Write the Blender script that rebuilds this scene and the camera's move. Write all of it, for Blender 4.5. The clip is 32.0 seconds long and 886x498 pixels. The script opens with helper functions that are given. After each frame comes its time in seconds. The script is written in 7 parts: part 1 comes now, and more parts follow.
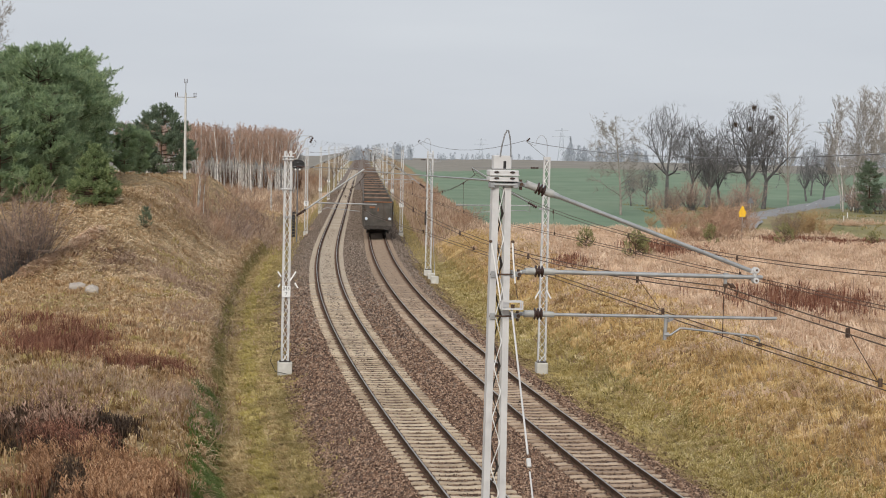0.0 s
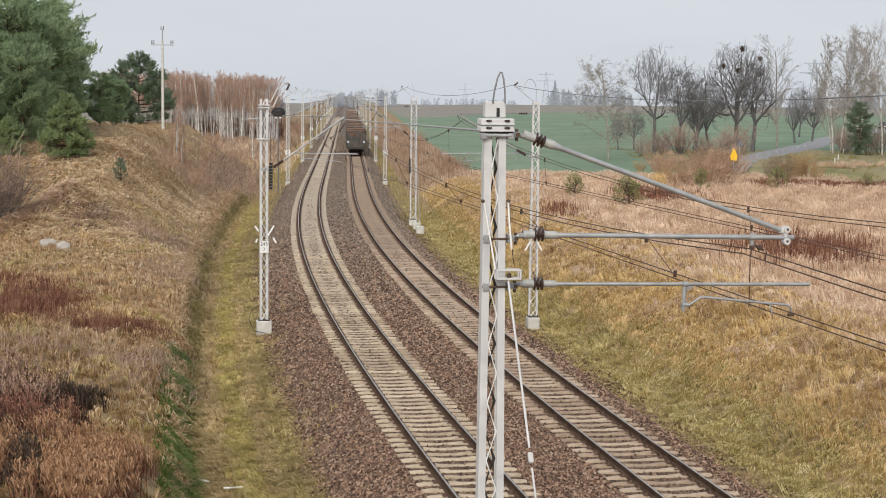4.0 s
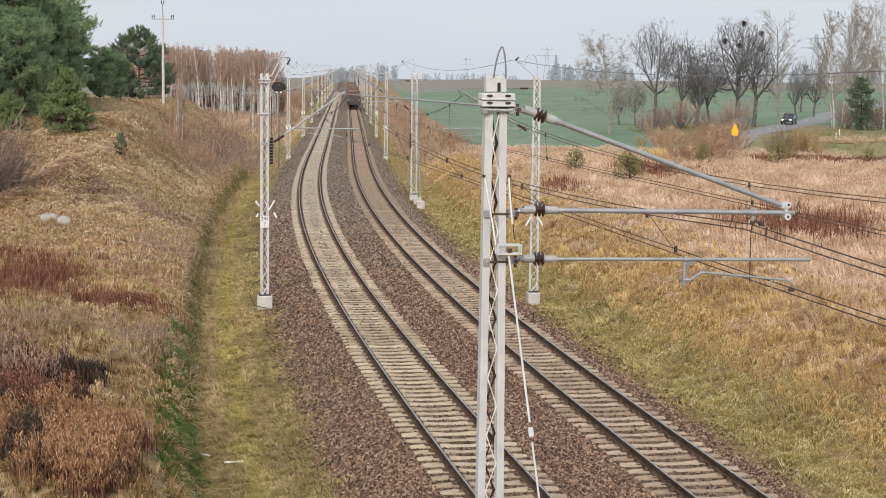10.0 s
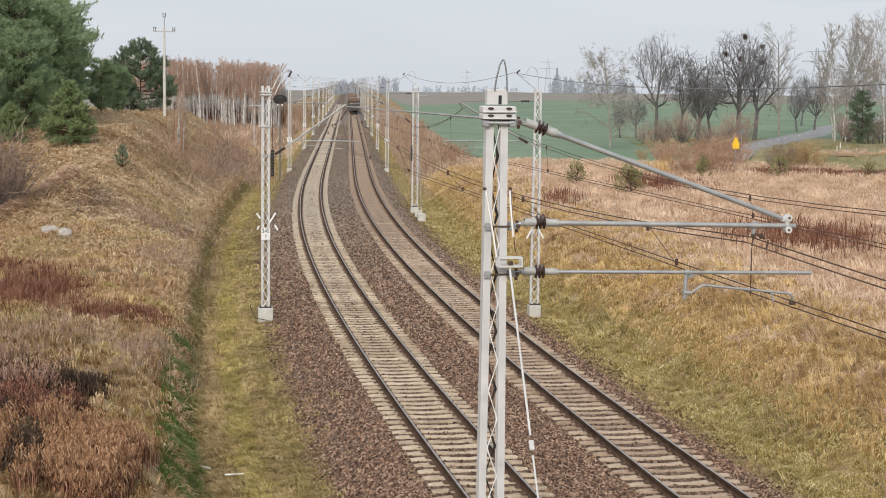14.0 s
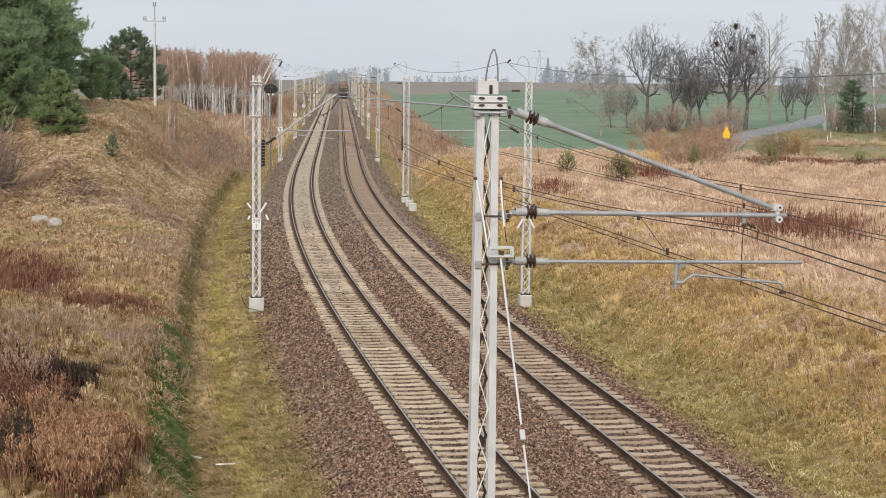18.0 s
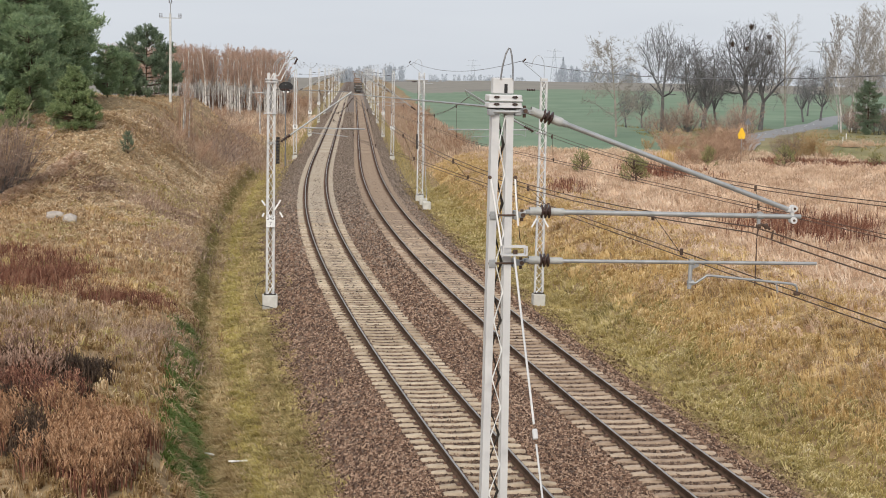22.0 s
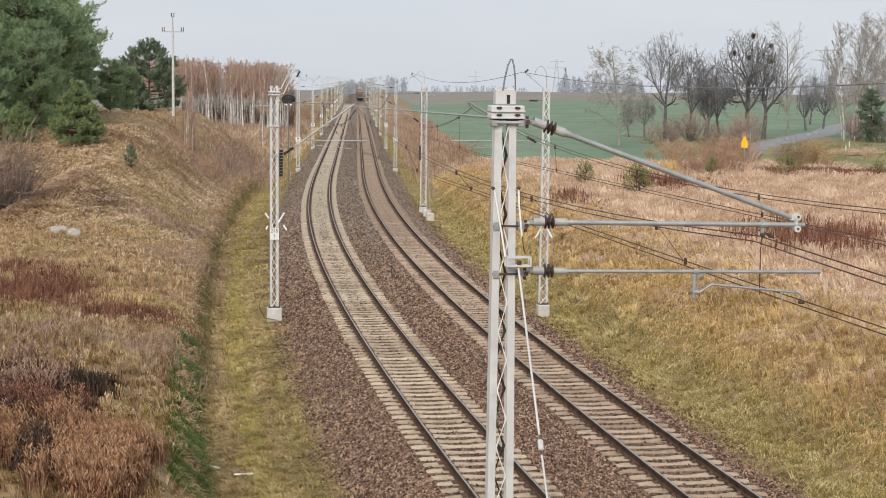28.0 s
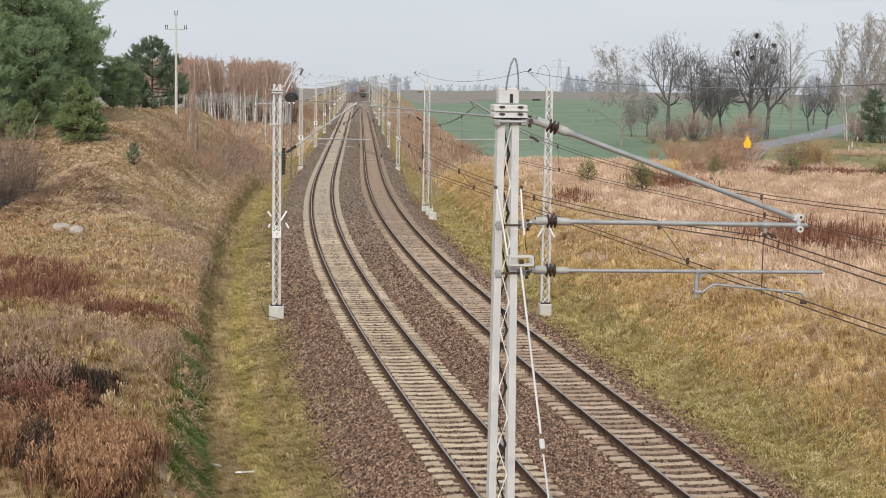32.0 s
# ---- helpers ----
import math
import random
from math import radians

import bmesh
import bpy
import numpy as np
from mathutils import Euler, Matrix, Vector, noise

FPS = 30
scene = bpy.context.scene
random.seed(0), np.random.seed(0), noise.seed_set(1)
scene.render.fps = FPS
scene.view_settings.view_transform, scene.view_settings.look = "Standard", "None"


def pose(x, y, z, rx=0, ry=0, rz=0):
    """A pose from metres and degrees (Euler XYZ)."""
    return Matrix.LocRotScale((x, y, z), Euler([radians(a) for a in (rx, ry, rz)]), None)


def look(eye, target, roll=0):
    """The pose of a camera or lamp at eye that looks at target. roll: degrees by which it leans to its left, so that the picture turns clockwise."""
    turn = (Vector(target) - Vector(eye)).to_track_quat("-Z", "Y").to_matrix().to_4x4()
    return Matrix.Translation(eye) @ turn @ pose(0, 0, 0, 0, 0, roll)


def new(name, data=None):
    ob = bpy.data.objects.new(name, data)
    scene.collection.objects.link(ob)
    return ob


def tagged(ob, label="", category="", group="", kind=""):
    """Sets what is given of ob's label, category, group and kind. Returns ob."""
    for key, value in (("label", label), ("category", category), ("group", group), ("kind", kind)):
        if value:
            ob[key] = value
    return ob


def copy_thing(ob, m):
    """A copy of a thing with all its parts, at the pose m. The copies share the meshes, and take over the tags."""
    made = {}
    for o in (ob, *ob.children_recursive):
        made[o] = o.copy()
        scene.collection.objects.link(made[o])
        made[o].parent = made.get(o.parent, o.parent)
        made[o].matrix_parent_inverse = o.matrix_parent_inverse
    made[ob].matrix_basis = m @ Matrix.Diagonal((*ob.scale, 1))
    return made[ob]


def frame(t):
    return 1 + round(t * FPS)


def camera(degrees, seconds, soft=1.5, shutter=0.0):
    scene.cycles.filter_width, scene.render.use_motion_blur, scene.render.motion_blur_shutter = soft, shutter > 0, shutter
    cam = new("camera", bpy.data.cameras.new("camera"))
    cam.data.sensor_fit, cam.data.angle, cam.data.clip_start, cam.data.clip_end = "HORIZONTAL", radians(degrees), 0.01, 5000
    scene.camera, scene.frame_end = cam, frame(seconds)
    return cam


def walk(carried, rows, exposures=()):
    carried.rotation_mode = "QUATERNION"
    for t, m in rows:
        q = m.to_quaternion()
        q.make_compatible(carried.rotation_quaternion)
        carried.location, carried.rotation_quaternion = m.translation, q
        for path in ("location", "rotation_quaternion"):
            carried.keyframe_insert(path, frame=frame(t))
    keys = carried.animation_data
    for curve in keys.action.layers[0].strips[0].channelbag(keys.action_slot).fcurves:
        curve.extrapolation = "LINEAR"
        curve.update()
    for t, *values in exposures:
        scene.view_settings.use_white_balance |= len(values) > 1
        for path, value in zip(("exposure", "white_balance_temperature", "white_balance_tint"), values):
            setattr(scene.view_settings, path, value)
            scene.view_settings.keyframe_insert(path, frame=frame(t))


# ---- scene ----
EYE_Z = 8.77
LENS = 30.645
# seconds, tilt down, lean, turn (degrees) and metres back along the view
PATH = [
    (0, 3.578, 1.297, 0.491, 3.20),
    (0.5, 3.588, 1.001, 0.394, 2.37),
    (0.9, 3.890, 0.790, 0.310, 0.15),
    (1, 3.920, 0.784, 0.297, 0.00),
    (1.5, 4.231, 0.537, 0.195, 0.00),
    (2, 4.515, 0.284, 0.132, 0.00),
    (2.5, 4.784, 0.300, 0.089, 0.00),
    (3, 5.090, 0.340, 0.032, 0.00),
    (3.5, 5.358, 0.484, -0.017, 0.00),
    (5.5, 5.698, 0.644, -0.088, 0.00),
    (6, 5.913, 0.621, -0.153, 0.00),
    (6.5, 5.950, 0.589, -0.089, 0.00),
    (7, 6.012, 0.665, -0.109, 0.00),
    (7.5, 5.972, 0.648, -0.122, 0.00),
    (8, 6.070, 0.682, -0.097, 0.00),
    (8.5, 6.051, 0.828, -0.178, 0.00),
    (9, 6.223, 0.877, -0.238, 0.00),
    (9.5, 6.436, 0.684, -0.102, 0.00),
    (10, 6.370, 0.630, -0.039, 0.00),
    (10.5, 6.461, 0.635, -0.100, 0.00),
    (11, 6.180, 0.752, -0.030, 0.00),
    (11.5, 6.163, 0.785, -0.056, 0.00),
    (12, 6.108, 0.714, -0.006, 0.00),
    (12.5, 6.111, 0.738, -0.034, 0.00),
    (13, 5.882, 0.639, -0.000, 0.00),
    (13.5, 5.973, 0.641, -0.031, 0.00),
    (14, 5.925, 0.715, -0.003, 0.00),
    (14.5, 6.064, 0.656, -0.090, 0.00),
    (16.5, 6.020, 1.342, -0.118, 0.00),
    (17, 6.307, 1.104, -0.186, 0.00),
    (17.5, 6.279, 0.691, -0.269, 0.00),
    (18, 6.284, 0.720, -0.331, 0.00),
    (18.5, 6.271, 0.978, -0.267, 0.00),
    (19, 6.342, 1.249, -0.193, 0.00),
    (19.5, 6.256, 1.196, -0.281, 0.00),
    (20, 6.180, 0.971, -0.202, 0.00),
    (20.5, 6.288, 0.870, -0.186, 0.00),
    (21, 6.558, 1.024, -0.198, 0.00),
    (21.5, 6.565, 1.007, 0.048, 0.00),
    (22, 6.341, 1.079, 0.161, 0.00),
    (22.5, 6.399, 1.029, 0.354, 0.00),
    (23, 6.212, 0.918, 0.421, 0.00),
    (23.5, 6.359, 0.762, 0.453, 0.00),
    (24, 6.483, 0.693, 0.514, 0.00),
    (24.5, 6.403, 0.892, 0.441, 0.00),
    (26.5, 6.230, 0.725, 0.404, 0.00),
    (27, 6.109, 0.697, 0.336, 0.00),
    (27.5, 5.836, 0.692, 0.280, 0.00),
    (28, 5.943, 0.594, 0.304, 0.00),
    (28.5, 6.013, 0.600, 0.349, 0.00),
    (29, 6.164, 0.603, 0.473, 0.00),
    (29.5, 6.158, 0.608, 0.402, 0.00),
    (30, 6.072, 0.632, 0.342, 0.00),
    (30.5, 6.086, 0.507, 0.332, 0.00),
    (31, 6.069, 0.622, 0.348, 0.00),
    (31.5, 5.989, 0.812, 0.350, 0.00),
    (32, 5.985, 0.823, 0.385, 0.00),
]


def carried_pose(tilt, lean, turn, back):
    e, y = radians(tilt), radians(turn)
    way = Vector((-math.sin(y) * math.cos(e), math.cos(y) * math.cos(e), -math.sin(e)))
    eye = Vector((math.sin(y) * back, -math.cos(y) * back, EYE_Z))
    return look(eye, eye + way * 50, lean)


cam = camera(LENS, 32.0, soft=0.95)
walk(cam, [(t, carried_pose(a, b, c, d)) for t, a, b, c, d in PATH],
     [(0, -0.13), (1, -0.14), (2, -0.12), (3, -0.05), (6, 0.02), (13, 0.06), (16, 0.03), (32, 0.03)])

# ---- light: bright overcast late-autumn day ----
world = bpy.data.worlds.new("overcast_sky")
scene.world = world
world.use_nodes = True
wn, wl = world.node_tree.nodes, world.node_tree.links
sky = wn.new("ShaderNodeTexSky")
sky.sky_type, sky.sun_disc = "NISHITA", False
sky.sun_elevation, sky.sun_rotation = radians(36), radians(191)
hsv = wn.new("ShaderNodeHueSaturation")
hsv.inputs["Saturation"].default_value, hsv.inputs["Value"].default_value = 0.25, 0.12
wl.new(sky.outputs[0], hsv.inputs["Color"])
coord = wn.new("ShaderNodeTexCoord")
stretch = wn.new("ShaderNodeMapping")
stretch.inputs["Scale"].default_value = (1.5, 1.5, 9)
wl.new(coord.outputs["Generated"], stretch.inputs[0])
cloud = wn.new("ShaderNodeTexNoise")
cloud.inputs["Scale"].default_value, cloud.inputs["Detail"].default_value = 2.2, 6
wl.new(stretch.outputs[0], cloud.inputs["Vector"])
ramp = wn.new("ShaderNodeValToRGB")
ramp.color_ramp.elements[0].position, ramp.color_ramp.elements[0].color = 0.3, (0.62, 0.66, 0.725, 1)
ramp.color_ramp.elements[1].position, ramp.color_ramp.elements[1].color = 0.75, (0.685, 0.725, 0.78, 1)
wl.new(cloud.outputs[0], ramp.inputs[0])
mixed = wn.new("ShaderNodeMix")
mixed.data_type = "RGBA"
mixed.inputs["Factor"].default_value = 0.9
wl.new(hsv.outputs[0], mixed.inputs["A"])
wl.new(ramp.outputs[0], mixed.inputs["B"])
wl.new(mixed.outputs["Result"], wn["Background"].inputs[0])
wn["Background"].inputs[1].default_value = 1.0
sun_data = bpy.data.lights.new("sun", "SUN")
sun_data.energy, sun_data.angle, sun_data.color = 2.85, radians(30), (1, 0.92, 0.8)
sun = new("sun", sun_data)
sun.matrix_basis = look((-16, -40, 58), (0, 40, 0))


# ---- materials ----
def material(name, colors, scale=5.0, rough=0.8, metal=0.0, bump=0.0, bump_scale=40.0, island=0.0, obj_random=0.0,
             detail=6.0, big=0.0, big_scale=0.15, big_color=None, spec=0.4, trans=0.0, span=None):
    """colors: stops along a noise. island: share of per-piece variation. big: share of a second, wide noise."""
    m = bpy.data.materials.new(name)
    m.use_nodes = True
    n, l = m.node_tree.nodes, m.node_tree.links
    b = n["Principled BSDF"]
    b.inputs["Roughness"].default_value, b.inputs["Metallic"].default_value = rough, metal
    b.inputs["Specular IOR Level"].default_value = spec
    geo = n.new("ShaderNodeNewGeometry")
    tex = n.new("ShaderNodeTexNoise")
    tex.inputs["Scale"].default_value, tex.inputs["Detail"].default_value = scale, detail
    l.new(geo.outputs["Position"], tex.inputs["Vector"])
    fac = tex.outputs[0]
    for share, node, out in ((island, geo, "Random Per Island"), (obj_random, None, "Random")):
        if share:
            node = node or n.new("ShaderNodeObjectInfo")
            mx = n.new("ShaderNodeMix")
            mx.inputs["Factor"].default_value = share
            l.new(fac, mx.inputs["A"])
            l.new(node.outputs[out], mx.inputs["B"])
            fac = mx.outputs["Result"]
    r = n.new("ShaderNodeValToRGB")
    e = r.color_ramp.elements
    lo, hi = span or ((0.3, 0.7) if not (island or obj_random) else (0.2, 0.8))
    while len(e) < len(colors):
        e.new(0.5)
    for i, c in enumerate(colors):
        e[i].position = lo + (hi - lo) * i / max(1, len(colors) - 1)
        e[i].color = (*c, 1)
    l.new(fac, r.inputs[0])
    col = r.outputs[0]
    if big:
        t2 = n.new("ShaderNodeTexNoise")
        t2.inputs["Scale"].default_value, t2.inputs["Detail"].default_value = big_scale, 4
        l.new(geo.outputs["Position"], t2.inputs["Vector"])
        r2 = n.new("ShaderNodeMapRange")
        r2.inputs["From Min"].default_value, r2.inputs["From Max"].default_value = 0.42, 0.62
        r2.inputs["To Max"].default_value = big
        l.new(t2.outputs[0], r2.inputs[0])
        mx = n.new("ShaderNodeMix")
        mx.data_type = "RGBA"
        mx.inputs["B"].default_value = (*(big_color or colors[0]), 1)
        l.new(r2.outputs[0], mx.inputs["Factor"])
        l.new(col, mx.inputs["A"])
        col = mx.outputs["Result"]
    l.new(col, b.inputs["Base Color"])
    if trans:
        thin = n.new("ShaderNodeBsdfTranslucent")
        l.new(col, thin.inputs[0])
        both = n.new("ShaderNodeMixShader")
        both.inputs[0].default_value = trans
        l.new(b.outputs[0], both.inputs[1])
        l.new(thin.outputs[0], both.inputs[2])
        l.new(both.outputs[0], n["Material Output"].inputs["Surface"])
    if bump:
        t3 = n.new("ShaderNodeTexNoise")
        t3.inputs["Scale"].default_value, t3.inputs["Detail"].default_value = bump_scale, 5
        l.new(geo.outputs["Position"], t3.inputs["Vector"])
        bp = n.new("ShaderNodeBump")
        bp.inputs["Strength"].default_value, bp.inputs["Distance"].default_value = bump, 0.05
        l.new(t3.outputs[0], bp.inputs["Height"])
        l.new(bp.outputs[0], b.inputs["Normal"])
    return m


def glowing(name, color, strength):
    m = material(name, [color, color], rough=0.3)
    b = m.node_tree.nodes["Principled BSDF"]
    b.inputs["Emission Color"].default_value, b.inputs["Emission Strength"].default_value = (*color, 1), strength
    return m


M = {}
M["ballast_bed"] = material("ballast_bed", [(0.0756, 0.0472, 0.0328), (0.139, 0.0888, 0.0616), (0.206, 0.141, 0.101)], 16, bump=0.9, bump_scale=18, big=0.4, big_scale=0.6, big_color=(0.15, 0.10, 0.073))
M["stone"] = material("ballast_stone", [(0.062, 0.034, 0.024), (0.155, 0.091, 0.062), (0.25, 0.153, 0.105), (0.40, 0.283, 0.207)], 0.6, island=0.85)
M["stone_dirty"] = material("rust_stained_stone", [(0.05, 0.030, 0.021), (0.12, 0.075, 0.052), (0.18, 0.117, 0.081), (0.29, 0.208, 0.152)], 0.6, island=0.85)
M["bed_dirty"] = material("rust_stained_bed", [(0.076, 0.0478, 0.0342), (0.147, 0.0966, 0.0693), (0.218, 0.15, 0.11)], 16, bump=0.9, bump_scale=18)
# far ballast: its own grey with distance haze mixed into the colour
M["stone_grey"] = material("hazed_grey_stone", [(0.0872, 0.0643, 0.0506), (0.163, 0.123, 0.0984), (0.227, 0.178, 0.144), (0.338, 0.273, 0.224)], 0.6, island=0.85)
M["bed_grey"] = material("hazed_grey_bed", [(0.132, 0.101, 0.0802), (0.179, 0.139, 0.112), (0.231, 0.182, 0.148)], 16, bump=0.9, bump_scale=18, big=0.3, big_scale=0.3, big_color=(0.135, 0.115, 0.104))
M["soil"] = material("dry_turf", [(0.15, 0.10, 0.052), (0.30, 0.21, 0.11), (0.42, 0.31, 0.175)], 2.2, rough=0.95, bump=0.6, bump_scale=9, big=0.6, big_scale=0.12, big_color=(0.21, 0.14, 0.072))
M["strip"] = material("mown_turf", [(0.16, 0.12, 0.05), (0.28, 0.21, 0.09), (0.40, 0.30, 0.15)], 3.0, rough=0.95, bump=0.8, bump_scale=7, big=0.6, big_scale=0.9, big_color=(0.19, 0.15, 0.06))
M["field_soil"] = material("reed_field_soil", [(0.28, 0.17, 0.10), (0.46, 0.31, 0.20), (0.55, 0.41, 0.28)], 1.2, rough=0.95, bump=0.6, bump_scale=6, big=0.5, big_scale=0.06, big_color=(0.34, 0.20, 0.12))
M["crop"] = material("winter_crop", [(0.115, 0.18, 0.115), (0.15, 0.22, 0.145), (0.19, 0.255, 0.175)], 0.08, rough=0.95, big=0.4, big_scale=0.012, big_color=(0.18, 0.22, 0.15))
M["plough"] = material("ploughed_soil", [(0.20, 0.185, 0.16), (0.25, 0.23, 0.20)], 0.05, rough=0.95)
M["meadow"] = material("meadow_turf", [(0.13, 0.13, 0.06), (0.20, 0.19, 0.09), (0.31, 0.27, 0.15)], 0.5, rough=0.95, bump=0.5, bump_scale=3, big=0.7, big_scale=0.09, big_color=(0.27, 0.22, 0.13))
M["steel"] = material("rail_steel_side", [(0.0544, 0.0336, 0.024), (0.119, 0.0768, 0.054)], 3, rough=0.95, spec=0.1)
M["shine"] = material("rail_running_face", [(0.42, 0.40, 0.375), (0.58, 0.56, 0.53)], 3, rough=0.38, metal=1.0)
M["sleeper"] = material("sleeper_concrete", [(0.267, 0.204, 0.142), (0.471, 0.383, 0.288), (0.608, 0.514, 0.399)], 5, rough=0.9, obj_random=0.35, bump=0.4, bump_scale=30)
M["sleeper_far"] = material("sleeper_concrete_far", [(0.217, 0.173, 0.13), (0.382, 0.325, 0.263), (0.494, 0.436, 0.364)], 5, rough=0.9, island=0.35)
M["sleeper_r"] = material("sleeper_concrete_brown", [(0.244, 0.172, 0.121), (0.403, 0.308, 0.23), (0.512, 0.412, 0.32)], 5, rough=0.9, obj_random=0.35, bump=0.4, bump_scale=30)
M["sleeper_r_far"] = material("sleeper_concrete_brown_far", [(0.159, 0.112, 0.079), (0.274, 0.206, 0.155), (0.357, 0.282, 0.222)], 5, rough=0.9, island=0.35)
M["rust"] = material("rusty_clip", [(0.07, 0.04, 0.03), (0.16, 0.09, 0.06)], 20, rough=0.8)
M["mast"] = material("mast_paint", [(0.46, 0.46, 0.475), (0.57, 0.57, 0.58), (0.63, 0.63, 0.64)], 3.0, rough=0.55, bump=0.1, bump_scale=60, big=0.35, big_scale=1.5, big_color=(0.42, 0.42, 0.43))
M["grey_cap"] = material("grey_cast_fitting", [(0.34, 0.345, 0.34), (0.48, 0.485, 0.475)], 9, rough=0.55, metal=0.2, bump=0.15, bump_scale=50)
M["lacing"] = material("lacing_paint", [(0.74, 0.74, 0.74), (0.84, 0.84, 0.84)], 8, rough=0.6)
M["zinc"] = material("galvanised_tube", [(0.33, 0.34, 0.35), (0.46, 0.47, 0.48)], 6, rough=0.45, metal=0.55, bump=0.05)
M["insulator"] = material("brown_porcelain", [(0.035, 0.02, 0.017), (0.06, 0.035, 0.03)], 6, rough=0.2)
M["wire"] = material("bronze_wire", [(0.06, 0.036, 0.026), (0.115, 0.074, 0.054)], 4, rough=0.6, metal=0.2)
M["cable"] = material("grey_line", [(0.16, 0.16, 0.17), (0.22, 0.22, 0.23)], 4, rough=0.6, metal=0.3)
M["concrete"] = material("pale_concrete", [(0.50, 0.49, 0.46), (0.64, 0.63, 0.60)], 4, rough=0.9, bump=0.3, big=0.4, big_scale=1.2, big_color=(0.42, 0.41, 0.38))
M["white"] = material("white_enamel", [(0.74, 0.75, 0.76), (0.82, 0.82, 0.82)], 5, rough=0.4)
M["black"] = material("black_paint", [(0.012, 0.012, 0.014), (0.03, 0.03, 0.032)], 5, rough=0.6)
M["yellow"] = material("yellow_board", [(0.75, 0.45, 0.02), (0.85, 0.52, 0.03)], 5, rough=0.5)
M["asphalt"] = material("asphalt", [(0.22, 0.225, 0.235), (0.29, 0.295, 0.305)], 1.5, rough=0.75, big=0.4, big_scale=0.2, big_color=(0.26, 0.265, 0.275))
M["wagon"] = material("sooty_wagon_paint", [(0.0437, 0.0416, 0.0394), (0.0832, 0.077, 0.0704), (0.125, 0.112, 0.102)], 1.5, rough=0.8, big=0.4, big_scale=0.7, big_color=(0.10, 0.08, 0.065))
M["rim"] = material("rusty_wagon_rim", [(0.184, 0.0805, 0.042), (0.345, 0.149, 0.072)], 2.0, rough=0.85)
M["rim_dull"] = material("dull_wagon_rim", [(0.18, 0.118, 0.0864), (0.32, 0.209, 0.153)], 2.0, rough=0.85)
M["disc"] = material("bluish_reflector", [(0.50, 0.56, 0.66), (0.60, 0.66, 0.76)], 5, rough=0.4)
M["coal"] = material("coal", [(0.010, 0.010, 0.011), (0.03, 0.03, 0.032)], 3, rough=0.7, bump=0.8, bump_scale=5)
M["wheel"] = material("wheel_steel", [(0.03, 0.025, 0.022), (0.06, 0.05, 0.045)], 4, rough=0.6)
M["car"] = material("grey_blue_car_paint", [(0.085, 0.095, 0.11), (0.10, 0.112, 0.128)], 2, rough=0.18, metal=0.35, spec=0.6)
M["glass"] = material("dark_car_glass", [(0.03, 0.036, 0.045), (0.05, 0.06, 0.072)], 2, rough=0.06, spec=0.7)
M["tyre"] = material("tyre_rubber", [(0.012, 0.012, 0.012), (0.025, 0.025, 0.025)], 10, rough=0.85)
M["headlight"] = glowing("headlight_lens", (1.0, 0.95, 0.85), 3.0)


# ---- the line: plan of the railway ----
RAIL_GAP, SPACING = 1.507, 4.49
X0, SLOPE, KAPPA, Y_STRAIGHT, Y_ARC = -13.366, 0.05942, 1.5647e-5, 172.46, 91.29


def line_x(y):
    """Plan of the left track's centre: straight far off, an easement, then an arc that passes beside the camera."""
    d = np.maximum(Y_STRAIGHT - np.asarray(y, float), 0)
    c = Y_STRAIGHT - Y_ARC
    bend = np.where(d <= c, KAPPA / 6 * d ** 3, KAPPA / 6 * c ** 3 + KAPPA / 2 * c ** 2 * (d - c) + KAPPA * c / 2 * (d - c) ** 2)
    return X0 + SLOPE * (Y_STRAIGHT - np.asarray(y, float)) + bend


def line_m(y):
    d = np.maximum(Y_STRAIGHT - np.asarray(y, float), 0)
    c = Y_STRAIGHT - Y_ARC
    return SLOPE + np.where(d <= c, KAPPA / 2 * d * d, KAPPA / 2 * c * c + KAPPA * c * (d - c))


def at_line(y, u):
    """The point u metres to the right of the left track's centre at y."""
    m = line_m(y)
    s = np.sqrt(1 + m * m)
    return line_x(y) + u / s, np.asarray(y, float) + u * m / s


def heading(y):
    """Turn about z, in degrees, of a thing whose own y points along the line away from the camera."""
    return math.degrees(math.atan(float(line_m(y))))


def offset_of(x, y):
    m = line_m(y)
    return (np.asarray(x, float) - line_x(y)) / np.sqrt(1 + m * m)


def step(a, b, v):
    t = np.clip((np.asarray(v, float) - a) / (b - a), 0, 1)
    return t * t * (3 - 2 * t)


PROFILE_U = [-400, -60, -20, -12.5, -9.5, -7.5, -6.95, -6.5, -5.95, -5.55, -4.6, -3.2, -1.85, 6.3, 7.2, 8.8, 9.5, 11.2, 13.8, 16, 60, 400]
PROFILE_Z = [1.5, 1.2, 0.8, 0.5, 0.3, 0.05, -0.12, -0.52, -1.12, -1.28, -1.12, -0.95, -0.24, -0.24, -0.85, -0.95, -0.85, 0.1, 0.95, 1.05, 1.05, 1.0]


